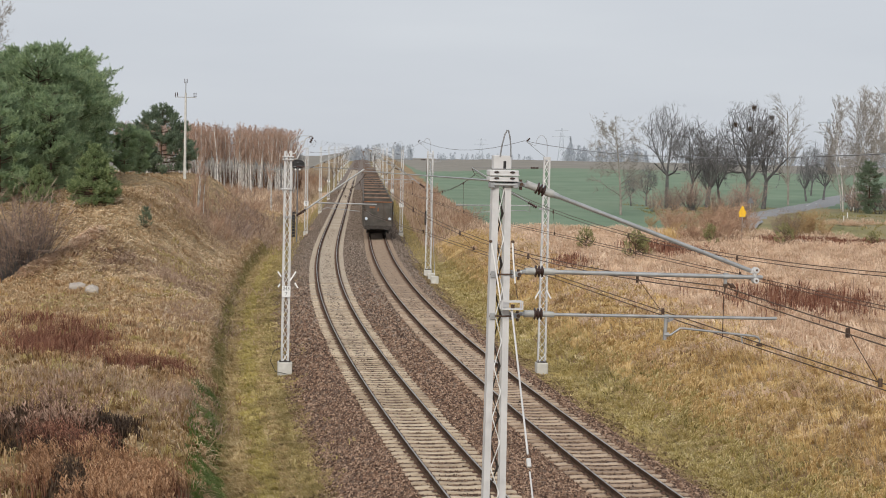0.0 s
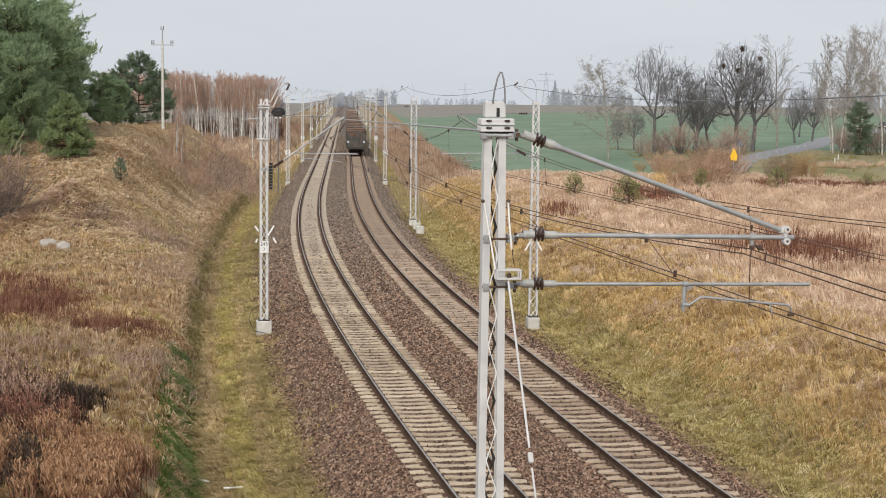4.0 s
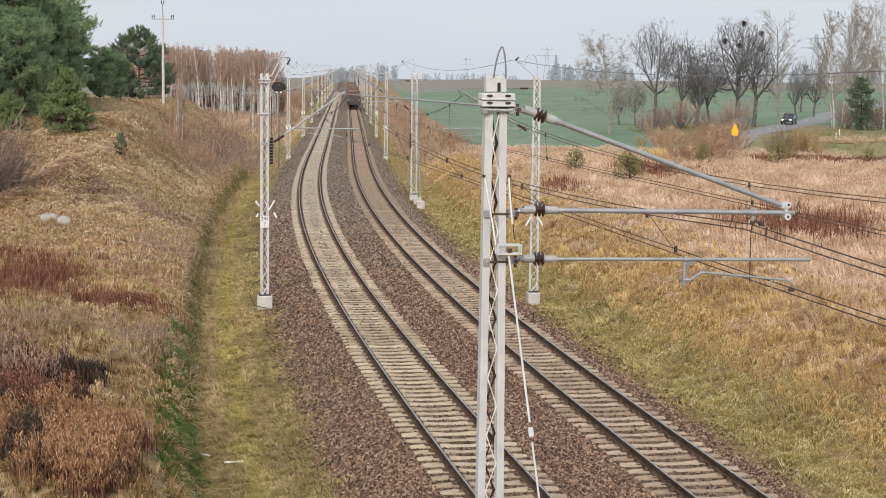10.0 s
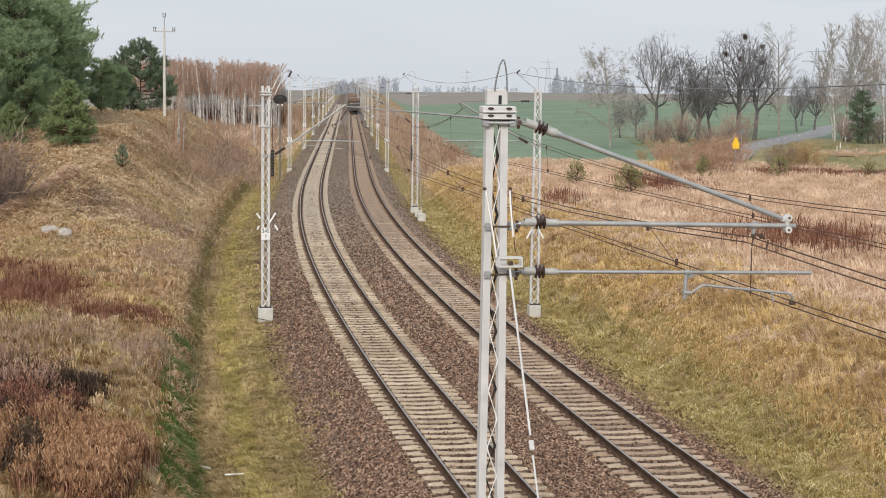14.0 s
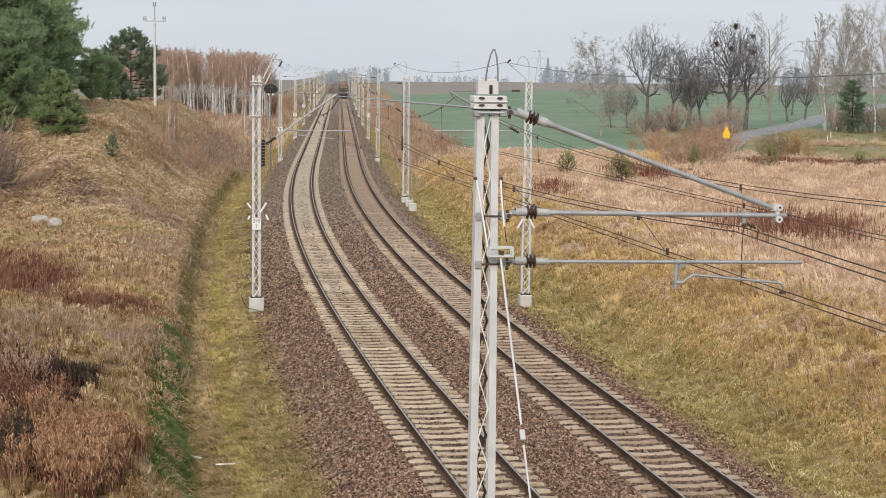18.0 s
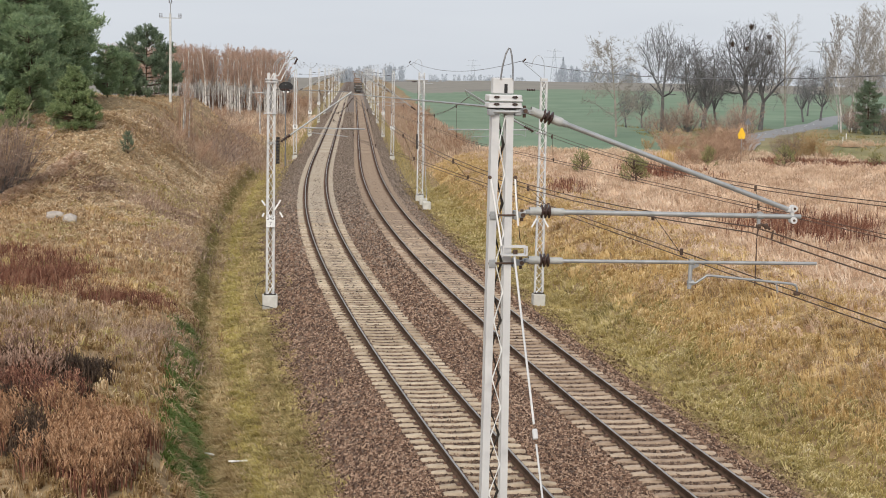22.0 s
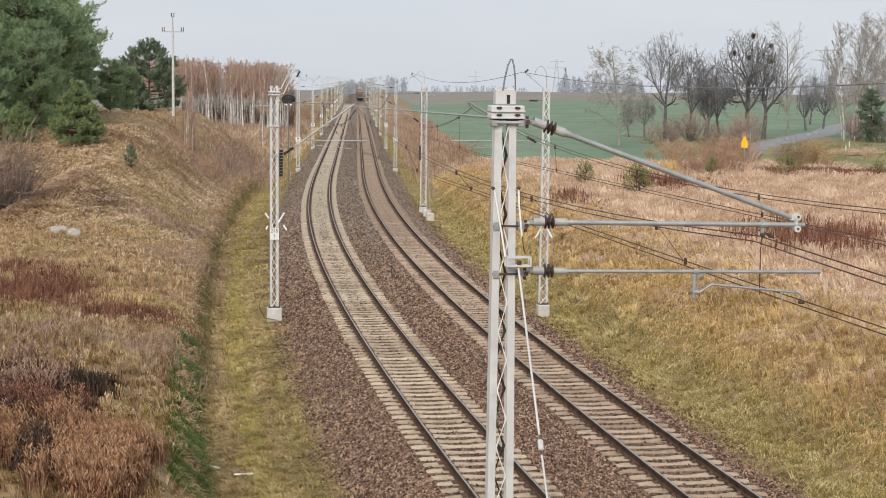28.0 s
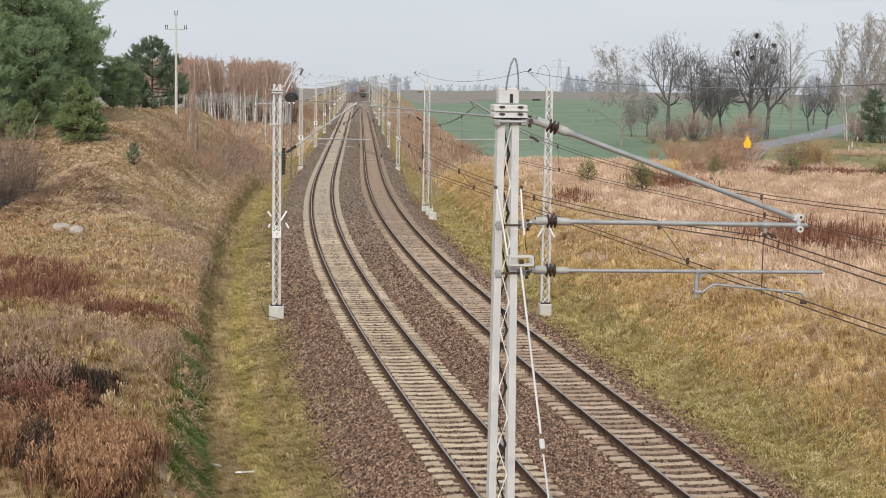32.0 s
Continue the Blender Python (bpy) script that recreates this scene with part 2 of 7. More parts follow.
def ground_z(x, y):
    x, y = np.asarray(x, float), np.asarray(y, float)
    u = offset_of(x, y)
    u = u + 0.45 * (1 - step(40, 64, y)) * step(-4.2, -5.4, u) + 0.10 * np.sin(y * 0.37) * np.sin(y * 0.23 + 1) * step(-5.0, -5.6, u)
    z = np.interp(u, PROFILE_U, PROFILE_Z)
    mound = step(-6.9, -14.2, u) * step(76, 114, y + 0.7 * (u + 14)) * (1 - step(165, 205, y))
    z = z + mound * (4.6 + 0.5 * np.sin(x * 0.31 + 1) * np.sin(y * 0.17))
    rise = step(18, 70, u) * step(200, 690, y) * (1 - step(720, 1300, y))
    z = z + 3.0 * rise - 0.006 * np.maximum(y - 760, 0) * step(14, 60, np.abs(u))
    z = z - 1.6 * (1 - step(6, 13, np.abs(y - 166 - 1.6 * np.maximum(38 - x, 0)))) * step(27, 31, x)
    along = np.clip(((x + 23.4) * 1.6 + (y - 85) * 9) / 83.6, 0, 1)
    off = np.hypot(x + 23.4 - 1.6 * along, y - 85 - 9 * along)
    z = z + 0.85 * np.exp(-(off / 1.3) ** 2) - 2.0 * np.exp(-((x + 27.2) / 3.0) ** 2 - ((y - 90) / 6.0) ** 2)
    z = z + mound * 0.16 * np.sin(x * 1.9 + 0.8 * y) * np.sin(1.3 * y - 0.7 * x + 1)
    wild = step(-6.5, -9, u) + step(9, 12, u)
    return z + wild * (0.10 * np.sin(x * 0.9 + 0.3 * y) * np.sin(y * 0.55) + 0.07 * np.sin(x * 2.1 - y * 0.8))


# ---- mesh helpers ----
def mesh_from(name, verts, faces, mats, face_mat=None, smooth=False):
    """faces: an (n, 3) or (n, 4) array."""
    verts, faces = np.asarray(verts, np.float32), np.asarray(faces, np.int32)
    me = bpy.data.meshes.new(name)
    k = faces.shape[1]
    me.vertices.add(len(verts))
    me.vertices.foreach_set("co", verts.ravel())
    me.loops.add(faces.size)
    me.loops.foreach_set("vertex_index", faces.ravel())
    me.polygons.add(len(faces))
    me.polygons.foreach_set("loop_start", np.arange(0, faces.size, k, dtype=np.int32))
    if face_mat is not None:
        me.polygons.foreach_set("material_index", np.asarray(face_mat, np.int32))
    me.polygons.foreach_set("use_smooth", np.full(len(faces), smooth))
    me.update(calc_edges=True)
    for m in mats:
        me.materials.append(m)
    return me


def part(name, bm, mat, parent=None, label="", smooth=False):
    me = bpy.data.meshes.new(name)
    bm.normal_update()
    bm.to_mesh(me)
    bm.free()
    me.materials.append(mat)
    if smooth:
        me.polygons.foreach_set("use_smooth", [True] * len(me.polygons))
    ob = new(name, me)
    if parent:
        ob.parent = parent
    if label:
        ob["label"] = label
    return ob


def mesh_part(name, me, parent=None, label=""):
    ob = new(name, me)
    if parent:
        ob.parent = parent
    if label:
        ob["label"] = label
    return ob


def box(bm, c, s, rot=None, bevel=0.0):
    m = Matrix.Translation(c) @ (rot.to_matrix().to_4x4() if rot else Matrix()) @ Matrix.Diagonal((*s, 1))
    made = bmesh.ops.create_cube(bm, size=1, matrix=m)["verts"]
    if bevel:
        edges = list({e for v in made for e in v.link_edges})
        bmesh.ops.bevel(bm, geom=edges, offset=bevel, segments=1, affect="EDGES")
    return bm


def bar(bm, a, b, r0, r1=None, n=6, caps=True):
    a, b = Vector(a), Vector(b)
    d = b - a
    m = Matrix.Translation((a + b) / 2) @ d.to_track_quat("Z", "Y").to_matrix().to_4x4()
    bmesh.ops.create_cone(bm, cap_ends=caps, segments=n, radius1=r0, radius2=r0 if r1 is None else r1, depth=d.length, matrix=m)
    return bm


def strap(bm, a, b, w, t, up=(0, 1, 0)):
    """A flat bar from a to b."""
    a, b = Vector(a), Vector(b)
    d = b - a
    ez = d.normalized()
    ey = Vector(up)
    ex = ey.cross(ez).normalized()
    ey = ez.cross(ex)
    q = Matrix((ex, ey, ez)).transposed().to_quaternion()
    return box(bm, (a + b) / 2, (w, t, d.length), q)


def empty(name, m=None):
    ob = new(name)
    ob.empty_display_size = 0.3
    if m is not None:
        ob.matrix_basis = m
    return ob


def tubes(paths, n=5):
    """Verts and faces of many thin tapered tubes: each path is a list of (point, radius)."""
    V, F = [], []
    ring = [(math.cos(2 * math.pi * i / n), math.sin(2 * math.pi * i / n)) for i in range(n)]
    for p in paths:
        base = len(V)
        for i, (c, r) in enumerate(p):
            a, b = p[max(i - 1, 0)][0], p[min(i + 1, len(p) - 1)][0]
            q = (Vector(b) - Vector(a)).to_track_quat("Z", "Y")
            ex, ey = q @ Vector((1, 0, 0)), q @ Vector((0, 1, 0))
            for cx, cy in ring:
                V.append(Vector(c) + ex * (cx * r) + ey * (cy * r))
        for i in range(len(p) - 1):
            for j in range(n):
                k = (j + 1) % n
                F.append((base + i * n + j, base + i * n + k, base + (i + 1) * n + k, base + (i + 1) * n + j))
    return np.array([tuple(v) for v in V]), np.array(F)


# ---- ground: one sheet to the horizon ----
def build_ground():
    us = np.unique(np.round(np.concatenate([np.arange(-34, 46, 0.7), np.arange(-7.6, -5, 0.2), np.array(PROFILE_U[1:-1]), [-1.27, 1.27, SPACING - 1.27, SPACING + 1.27], [-1500, -900, -500, -300, -180, -110, -75, -55, -43, 55, 68, 85, 110, 150, 210, 300, 450, 700, 1000, 1500]]), 2))
    ys = np.concatenate([np.arange(-60, 28, 8), np.arange(28, 182, 1.3), np.arange(182, 300, 4), np.geomspace(300, 4200, 60)])
    yy, uu = np.meshgrid(ys, us, indexing="ij")
    m = line_m(yy)
    xx = line_x(yy) + uu * np.sqrt(1 + m * m)
    zz = ground_z(xx, yy)
    verts = np.stack([xx, yy, zz], -1).reshape(-1, 3)
    ny, nu = yy.shape
    i = np.arange((ny - 1) * (nu - 1))
    a = (i // (nu - 1)) * nu + i % (nu - 1)
    faces = np.stack([a, a + 1, a + nu + 1, a + nu], 1)
    cu, cy = (us[:-1] + us[1:]) / 2, (ys[:-1] + ys[1:]) / 2
    CY, CU = np.meshgrid(cy, cu, indexing="ij")
    CX = line_x(CY) + CU
    k = np.full(CY.shape, 1)
    k[(CU > -3.2) & (CU < 7.2)] = 0
    # faces that take the haze-greyed bed colour, more of them farther off
    haze_grey = np.random.default_rng(5).random(CY.shape) < step(85, 130, CY)
    k[(CU > -3.2) & (CU < 7.2) & haze_grey] = 8
    k[(np.abs(CU) < 1.27) | (np.abs(CU - SPACING) < 1.27)] = 7
    k[((CU > -6.0) & (CU < -3.2)) | ((CU > 7.2) & (CU < 9.8))] = 2
    k[(CU > 14.5) & (CY < 162)] = 3
    k[(CU > 14.5) & (CY >= 140) & (CX > 0.145 * CY)] = 6
    k[(CU > 13 + 0.012 * CY) & (CY > 152) & (CX < 0.145 * CY)] = 4
    k[(CU > 15 + 0.015 * CY) & (CY > 232)] = 4
    k[(CU > 22) & (CY > 520)] = 5
    k[(CU < -16) & (CY > 330)] = 5
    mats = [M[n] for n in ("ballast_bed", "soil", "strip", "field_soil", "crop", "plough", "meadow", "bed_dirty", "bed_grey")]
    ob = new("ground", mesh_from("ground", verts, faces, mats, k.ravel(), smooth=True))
    tagged(ob, "ballasted railway bed in dry autumn grassland and green winter fields", "ground", kind="structure")


build_ground()


# ---- the two tracks ----
def sweep(name, ys, u0, profile, mat):
    x, y = at_line(ys, u0)
    m = line_m(ys)
    s = np.sqrt(1 + m * m)
    n = len(profile)
    V = np.array([[(x[i] + a / s[i], y[i] + a * m[i] / s[i], b) for a, b in profile] for i in range(len(ys))]).reshape(-1, 3)
    F = [(i * n + j, i * n + (j + 1) % n, (i + 1) * n + (j + 1) % n, (i + 1) * n + j) for i in range(len(ys) - 1) for j in range(n)]
    return mesh_from(name, V, F, [mat])


RAIL_SECTION = [(-0.036, -0.010), (0.036, -0.010), (0.036, -0.045), (0.010, -0.06), (0.010, -0.140), (0.075, -0.160), (0.075, -0.172), (-0.075, -0.172), (-0.075, -0.160), (-0.010, -0.140), (-0.010, -0.06), (-0.036, -0.045)]
HEAD_SECTION = [(-0.019, 0.0), (0.019, 0.0), (0.023, -0.0095), (-0.023, -0.0095)]
SLEEPER_X = (-1.30, -1.18, -0.98, -0.54, -0.36, -0.16, 0.16, 0.36, 0.54, 0.98, 1.18, 1.30)
SLEEPER_TOP = (-0.198, -0.186, -0.176, -0.177, -0.190, -0.205, -0.205, -0.190, -0.177, -0.176, -0.186, -0.198)
SLEEPER_HALF = (0.08, 0.09, 0.098, 0.098, 0.088, 0.08, 0.08, 0.088, 0.098, 0.098, 0.09, 0.08)


def sleeper_arrays():
    V, F = [], []
    for x, z, w in zip(SLEEPER_X, SLEEPER_TOP, SLEEPER_HALF):
        V += [(x, -w - 0.04, -0.36), (x, -w, z - 0.014), (x, -w + 0.014, z), (x, w - 0.014, z), (x, w, z - 0.014), (x, w + 0.04, -0.36)]
    for i in range(len(SLEEPER_X) - 1):
        for j in range(5):
            F.append((i * 6 + j, i * 6 + 6 + j, i * 6 + 7 + j, i * 6 + j + 1))
    e = (len(SLEEPER_X) - 1) * 6
    F += [(0, 1, 4, 5), (1, 2, 3, 4), (e, e + 5, e + 4, e + 1), (e + 1, e + 4, e + 3, e + 2)]
    return np.array(V, float), np.array(F)


def place_many(V, F, xs, ys, hs, jitter=0.0, rng=None):
    """One joined mesh of copies of V, F at plan places, turned by hs degrees."""
    n = len(xs)
    h = np.radians(hs)
    c, s = np.cos(h)[:, None], np.sin(h)[:, None]
    out = np.empty((n, len(V), 3))
    out[:, :, 0] = xs[:, None] + c * V[None, :, 0] - s * V[None, :, 1]
    out[:, :, 1] = ys[:, None] + s * V[None, :, 0] + c * V[None, :, 1]
    out[:, :, 2] = V[None, :, 2]
    faces = (F[None] + (np.arange(n) * len(V))[:, None, None]).reshape(-1, F.shape[1])
    return out.reshape(-1, 3), faces


def build_track(u0, name, label, mat, mat_far, seed):
    rng = np.random.default_rng(seed)
    track = tagged(empty(name), label, "railway track", "railway tracks")
    ys = np.concatenate([np.arange(-40, 260, 2.0), np.geomspace(260, 2200, 40)])
    for s in (-1, 1):
        r = mesh_part("rail", sweep("rail", ys, u0 + s * RAIL_GAP / 2, RAIL_SECTION, M["steel"]), track)
        mesh_part("running_face", sweep("running_face", ys, u0 + s * RAIL_GAP / 2, HEAD_SECTION, M["shine"]), r, "polished rail head")
    V, F = sleeper_arrays()
    me, me_far = mesh_from("sleeper", V, F, [mat]), mesh_from("sleeper", V, F, [mat_far])
    y_all = np.arange(-12, 600, 0.596)
    near = (y_all > 22) & (y_all < 168)
    x, y = at_line(y_all, u0)
    hd = np.degrees(np.arctan(line_m(y_all)))
    for i in np.nonzero(near)[0]:
        # the duller far colour sets in between 84 and 106 m
        ob = new("sleeper", me if y_all[i] < 84 + 22 * rng.random() else me_far)
        ob.parent = track
        ob.matrix_basis = pose(x[i] + rng.normal(0, 0.012), y[i] + rng.normal(0, 0.012), rng.normal(0, 0.004), 0, 0, hd[i] + rng.normal(0, 0.25))
    far = ~near
    v, f = place_many(V, F, x[far], y[far], hd[far])
    tagged(mesh_part("distant_sleeper_run", mesh_from("distant_sleeper_run", v, f, [mat_far]), track), kind="stuff")
    # rail clips: small rusty blocks each side of both rails
    cv, cf = [], []
    for s in (-1, 1):
        for d in (-0.105, 0.105):
            b = len(cv)
            cx = s * RAIL_GAP / 2 + d
            for dx, dy, dz in ((-1, -1, 0), (1, -1, 0), (1, 1, 0), (-1, 1, 0), (-0.6, -0.6, 1), (0.6, -0.6, 1), (0.6, 0.6, 1), (-0.6, 0.6, 1)):
                cv.append((cx + dx * 0.045, dy * 0.055, -0.182 + dz * 0.05))
            cf += [(b, b + 1, b + 5, b + 4), (b + 1, b + 2, b + 6, b + 5), (b + 2, b + 3, b + 7, b + 6), (b + 3, b, b + 4, b + 7), (b + 4, b + 5, b + 6, b + 7)]
    for s in (-1, 1):
        b = len(cv)
        cv += [(s * RAIL_GAP / 2 + dx, dy, -0.174) for dx, dy in ((-0.19, -0.125), (0.19, -0.125), (0.19, 0.125), (-0.19, 0.125))]
        cf.append((b, b + 1, b + 2, b + 3))
    clipped = (y_all > 22) & (y_all < 420)
    v, f = place_many(np.array(cv), np.array(cf), x[clipped], y[clipped], hd[clipped])
    tagged(mesh_part("clip_run", mesh_from("clip_run", v, f, [M["rust"]]), track), kind="stuff")
    return track


build_track(0.0, "railway_track", "pale concrete-sleepered railway track on brown ballast", M["sleeper"], M["sleeper_far"], 3)
build_track(SPACING, "railway_track", "brown-dusted concrete-sleepered railway track on ballast", M["sleeper_r"], M["sleeper_r_far"], 4)


def build_stones():
    """Loose ballast stones over the bed and its shoulders."""
    rng = np.random.default_rng(11)
    n = 290000
    y = 29 + 300 * rng.random(n) ** 2.6
    u = rng.uniform(-3.6, 7.6, n)
    tr = np.minimum(np.abs(u), np.abs(u - SPACING))
    phase = np.mod(y + 12, 0.596)
    gap = (phase > 0.165) & (phase < 0.43) & (np.abs(tr - 0.7535) > 0.12)
    keep = (tr > 1.30) | (gap & (rng.random(n) < 1.3 - y / 110)) | ((tr < 0.56) & (rng.random(n) < np.where(u > 2, 0.03, 0.02 + 0.25 * step(65, 95, y)) * (y < 170)))
    y, u, tr = y[keep], u[keep], tr[keep]
    n = len(y)
    x, yy = at_line(y, u)
    z = np.where(tr < 1.30, np.where(gap[keep], -0.245, -0.238), ground_z(x, yy) + 0.004)
    V = np.array([(1, 0, -0.5), (-0.6, 0.9, -0.5), (-0.6, -0.9, -0.5), (0, 0, 1)], float)
    F = np.array([(0, 1, 3), (1, 2, 3), (2, 0, 3), (0, 2, 1)])
    size = rng.uniform(0.032, 0.054, (n, 1, 1)) * np.where(tr < 1.28, np.clip(yy / 50, 0.95, 1.3), np.clip(yy / 50, 0.95, 1.5))[:, None, None] * rng.uniform(0.7, 1.3, (n, 1, 3))
    P = V[None] * size
    P = P + rng.normal(0, 0.2, P.shape) * size
    a, b = rng.uniform(0, 6.28, n)[:, None], rng.uniform(0, 6.28, n)[:, None]
    px = P[..., 0] * np.cos(a) - P[..., 2] * np.sin(a)
    pz = P[..., 0] * np.sin(a) + P[..., 2] * np.cos(a)
    qx = px * np.cos(b) - P[..., 1] * np.sin(b)
    qy = px * np.sin(b) + P[..., 1] * np.cos(b)
    P = np.stack([qx + x[:, None], qy + yy[:, None], pz + z[:, None]], -1)
    # stones that take the haze-greyed colour, more of them farther off
    haze_grey = rng.random(n) < step(48, 128, yy)
    for inside, mat, label in (((tr >= 1.28) & ~haze_grey, "stone", "rust-brown crushed ballast stones on the bed"), (((tr >= 1.28) & haze_grey) | ((tr < 0.56) & (yy > 65)), "stone_grey", "grey crushed ballast stones on the bed, distance haze mixed into the colour"), ((tr < 1.28) & ~((tr < 0.56) & (yy > 65)), "stone_dirty", "dark rust-stained ballast stones between the sleepers")):
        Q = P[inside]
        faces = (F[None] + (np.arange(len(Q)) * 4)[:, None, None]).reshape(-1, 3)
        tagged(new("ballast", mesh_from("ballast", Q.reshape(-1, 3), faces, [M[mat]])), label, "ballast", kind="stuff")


build_stones()


# ---- catenary masts ----
def lattice(parent, z0, z1, half0, half1, leg_w, leg_d, pitch, y_off=0.0, lace=0.0):
    for s in (-1, 1):
        bm = bmesh.new()
        strap(bm, (s * half0, y_off, z0), (s * half1, y_off, z1), leg_w, leg_d)
        part("leg", bm, M["mast"], parent)
    n = max(4, int((z1 - z0) / pitch))
    for f in (-1, 1):
        pts = []
        for i in range(n + 1):
            k = half0 + (half1 - half0) * i / n
            s = 1 if (i + (f > 0)) % 2 else -1
            pts.append(((s * (k - leg_w * 0.35), y_off + f * leg_d * 0.53, z0 + (z1 - z0) * i / n), (lace or leg_w * 0.13) * (1.15 if f < 0 else 0.8)))
        V, F = tubes([pts], 5)
        mesh_part("lacing", mesh_from("lacing", V, F, [M["lacing"]]), parent)


def foundation(parent, z_top, w=0.5, tall=0.75):
    bm = bmesh.new()
    box(bm, (0, 0, z_top - tall / 2), (w, w, tall), bevel=0.03)
    part("foundation", bm, M["concrete"], parent)
    bm = bmesh.new()
    box(bm, (0, 0, z_top + 0.02), (w * 0.8, w * 0.7, 0.04))
    for sx in (-1, 1):
        for sy in (-1, 1):
            bar(bm, (sx * w * 0.33, sy * w * 0.28, z_top + 0.03), (sx * w * 0.33, sy * w * 0.28, z_top + 0.1), 0.02)
    part("base_plate", bm, M["wheel"], parent)


def insulator(parent, a, b, r=0.065, discs=5):
    a, b = Vector(a), Vector(b)
    pts = [(tuple(a), r * 0.4)]
    for i in range(discs):
        for t, k in ((0.15, 0.45), (0.40, 1.0), (0.55, 1.0), (0.85, 0.45)):
            pts.append((tuple(a.lerp(b, (i + t) / discs)), r * k))
    pts.append((tuple(b), r * 0.4))
    V, F = tubes([pts], 12)
    return mesh_part("insulator", mesh_from("insulator", V, F, [M["insulator"]], smooth=True), parent, "dark brown ribbed porcelain insulator")


def tube(name, parent, pts, r, mat="zinc", n=8, label=""):
    V, F = tubes([[(p, r) for p in pts]], n)
    return mesh_part(name, mesh_from(name, V, F, [M[mat]], smooth=True), parent, label)


def collar(parent, z, half, depth):
    bm = bmesh.new()
    for f in (-1, 1):
        box(bm, (0, f * depth, z), (half * 2.25, 0.012, 0.05))
    for s in (-1, 1):
        box(bm, (s * half * 1.1, 0, z), (0.014, depth * 2, 0.06))
        bar(bm, (s * half * 1.22, 0, z), (s * half * 1.0, 0, z), 0.02)
    part("collar", bm, M["zinc"], parent)


def signs(parent, side, z, lettered=False, wide=0.36):
    bm = bmesh.new()
    box(bm, (0, -0.18, z), (wide, 0.012, 0.46), bevel=0.004)
    board = part("sign_board", bm, M["white"], parent, "white enamelled kilometre plate")
    if lettered:
        for text, dz, size in (("245", 0.06, 0.20), ("7", -0.16, 0.20)):
            cu = bpy.data.curves.new("numeral", "FONT")
            cu.body, cu.size, cu.align_x, cu.extrude = text, size, "CENTER", 0.002
            tmp = bpy.data.objects.new("numeral", cu)
            me = bpy.data.meshes.new_from_object(tmp)
            bpy.data.objects.remove(tmp)
            me.materials.append(M["black"])
            ob = mesh_part("numeral", me, board)
            ob.matrix_basis = pose(0, -0.19, z + dz, 90)
    else:
        for dx, dz in ((-0.07, 0.08), (0.07, 0.08), (0.0, -0.09)):
            bm = bmesh.new()
            box(bm, (dx, -0.19, z + dz), (0.08, 0.006, 0.14))
            part("sign_bar", bm, M["black"], board)


def strips(parent, z, spots):
    for dx, dz, tilt, tall in spots:
        bm = bmesh.new()
        box(bm, (dx, -0.2, z + dz), (0.065, 0.015, tall), Euler((0, radians(tilt), 0)).to_quaternion())
        part("marker_strip", bm, M["white"], parent)


def cantilever(parent, side, reach, z_hinge, z_tip, z_reg, reg_from, reg_to):
    """Strut up to the messenger, level registration tube and a light steady arm. side: +1 towards own x."""
    s = side
    collar(parent, z_hinge, 0.13, 0.1)
    bm = bmesh.new()
    box(bm, (s * 0.22, 0, z_hinge), (0.14, 0.05, 0.09), bevel=0.008)
    part("hinge", bm, M["zinc"], parent)
    foot, tip = Vector((s * 0.30, 0, z_hinge)), Vector((s * reach, 0, z_tip))
    a, b = foot.lerp(tip, 0.03), foot.lerp(tip, 0.16)
    insulator(parent, a, b, 0.075)
    tube("strut", parent, [b, tip], 0.034)
    tube("stay", parent, [(s * 0.15, 0, z_tip + 0.05), (s * 0.5, 0, z_tip + 0.05), tip], 0.012, "cable", 5)
    insulator(parent, (s * 0.35, 0, z_tip + 0.05), (s * 0.7, 0, z_tip + 0.05), 0.05)
    tube("registration_tube", parent, [(s * reg_from, 0, z_reg), (s * reg_to, 0, z_reg - 0.03)], 0.027)
    tube("steady_arm", parent, [(s * (reg_from + 0.35), 0, z_reg), (s * (reg_from + 0.35), 0, z_reg - 0.28), (s * (reg_from + 0.55), 0, z_reg - 0.2), (s * (reach - 0.15), 0, z_reg - 0.33)], 0.014)
    tube("hanger", parent, [tip, (s * (reach - 0.12), 0, z_tip - 0.25)], 0.012, "wire", 5)


def top_bracket(parent, side, z, reach=0.9):
    """Goose-neck lead and small insulator that carry the line above the mast."""
    s = side
    pts = [Vector((0, 0, z))]
    for i in range(9):
        a = math.pi * i / 8
        pts.append(Vector((s * (reach * 0.28 - reach * 0.28 * math.cos(a)), 0, z + 0.55 + 0.45 * math.sin(a))))
    pts.append(Vector((s * reach, 0, z + 0.7)))
    tube("goose_neck", parent, pts, 0.012, "zinc", 6)
    insulator(parent, (s * reach, 0, z + 0.74), (s * reach * 0.85, 0, z + 0.86), 0.05, 3)
    tube("brace", parent, [(s * 0.05, 0, z + 0.05), (s * reach, 0, z + 0.72)], 0.012, "zinc", 5)


def mast_at(y, u):
    x, yy = at_line(y, u)
    return pose(float(x), float(yy), 0, 0, 0, heading(y))


MAST_LABEL = "white-painted steel lattice catenary mast on a concrete footing"


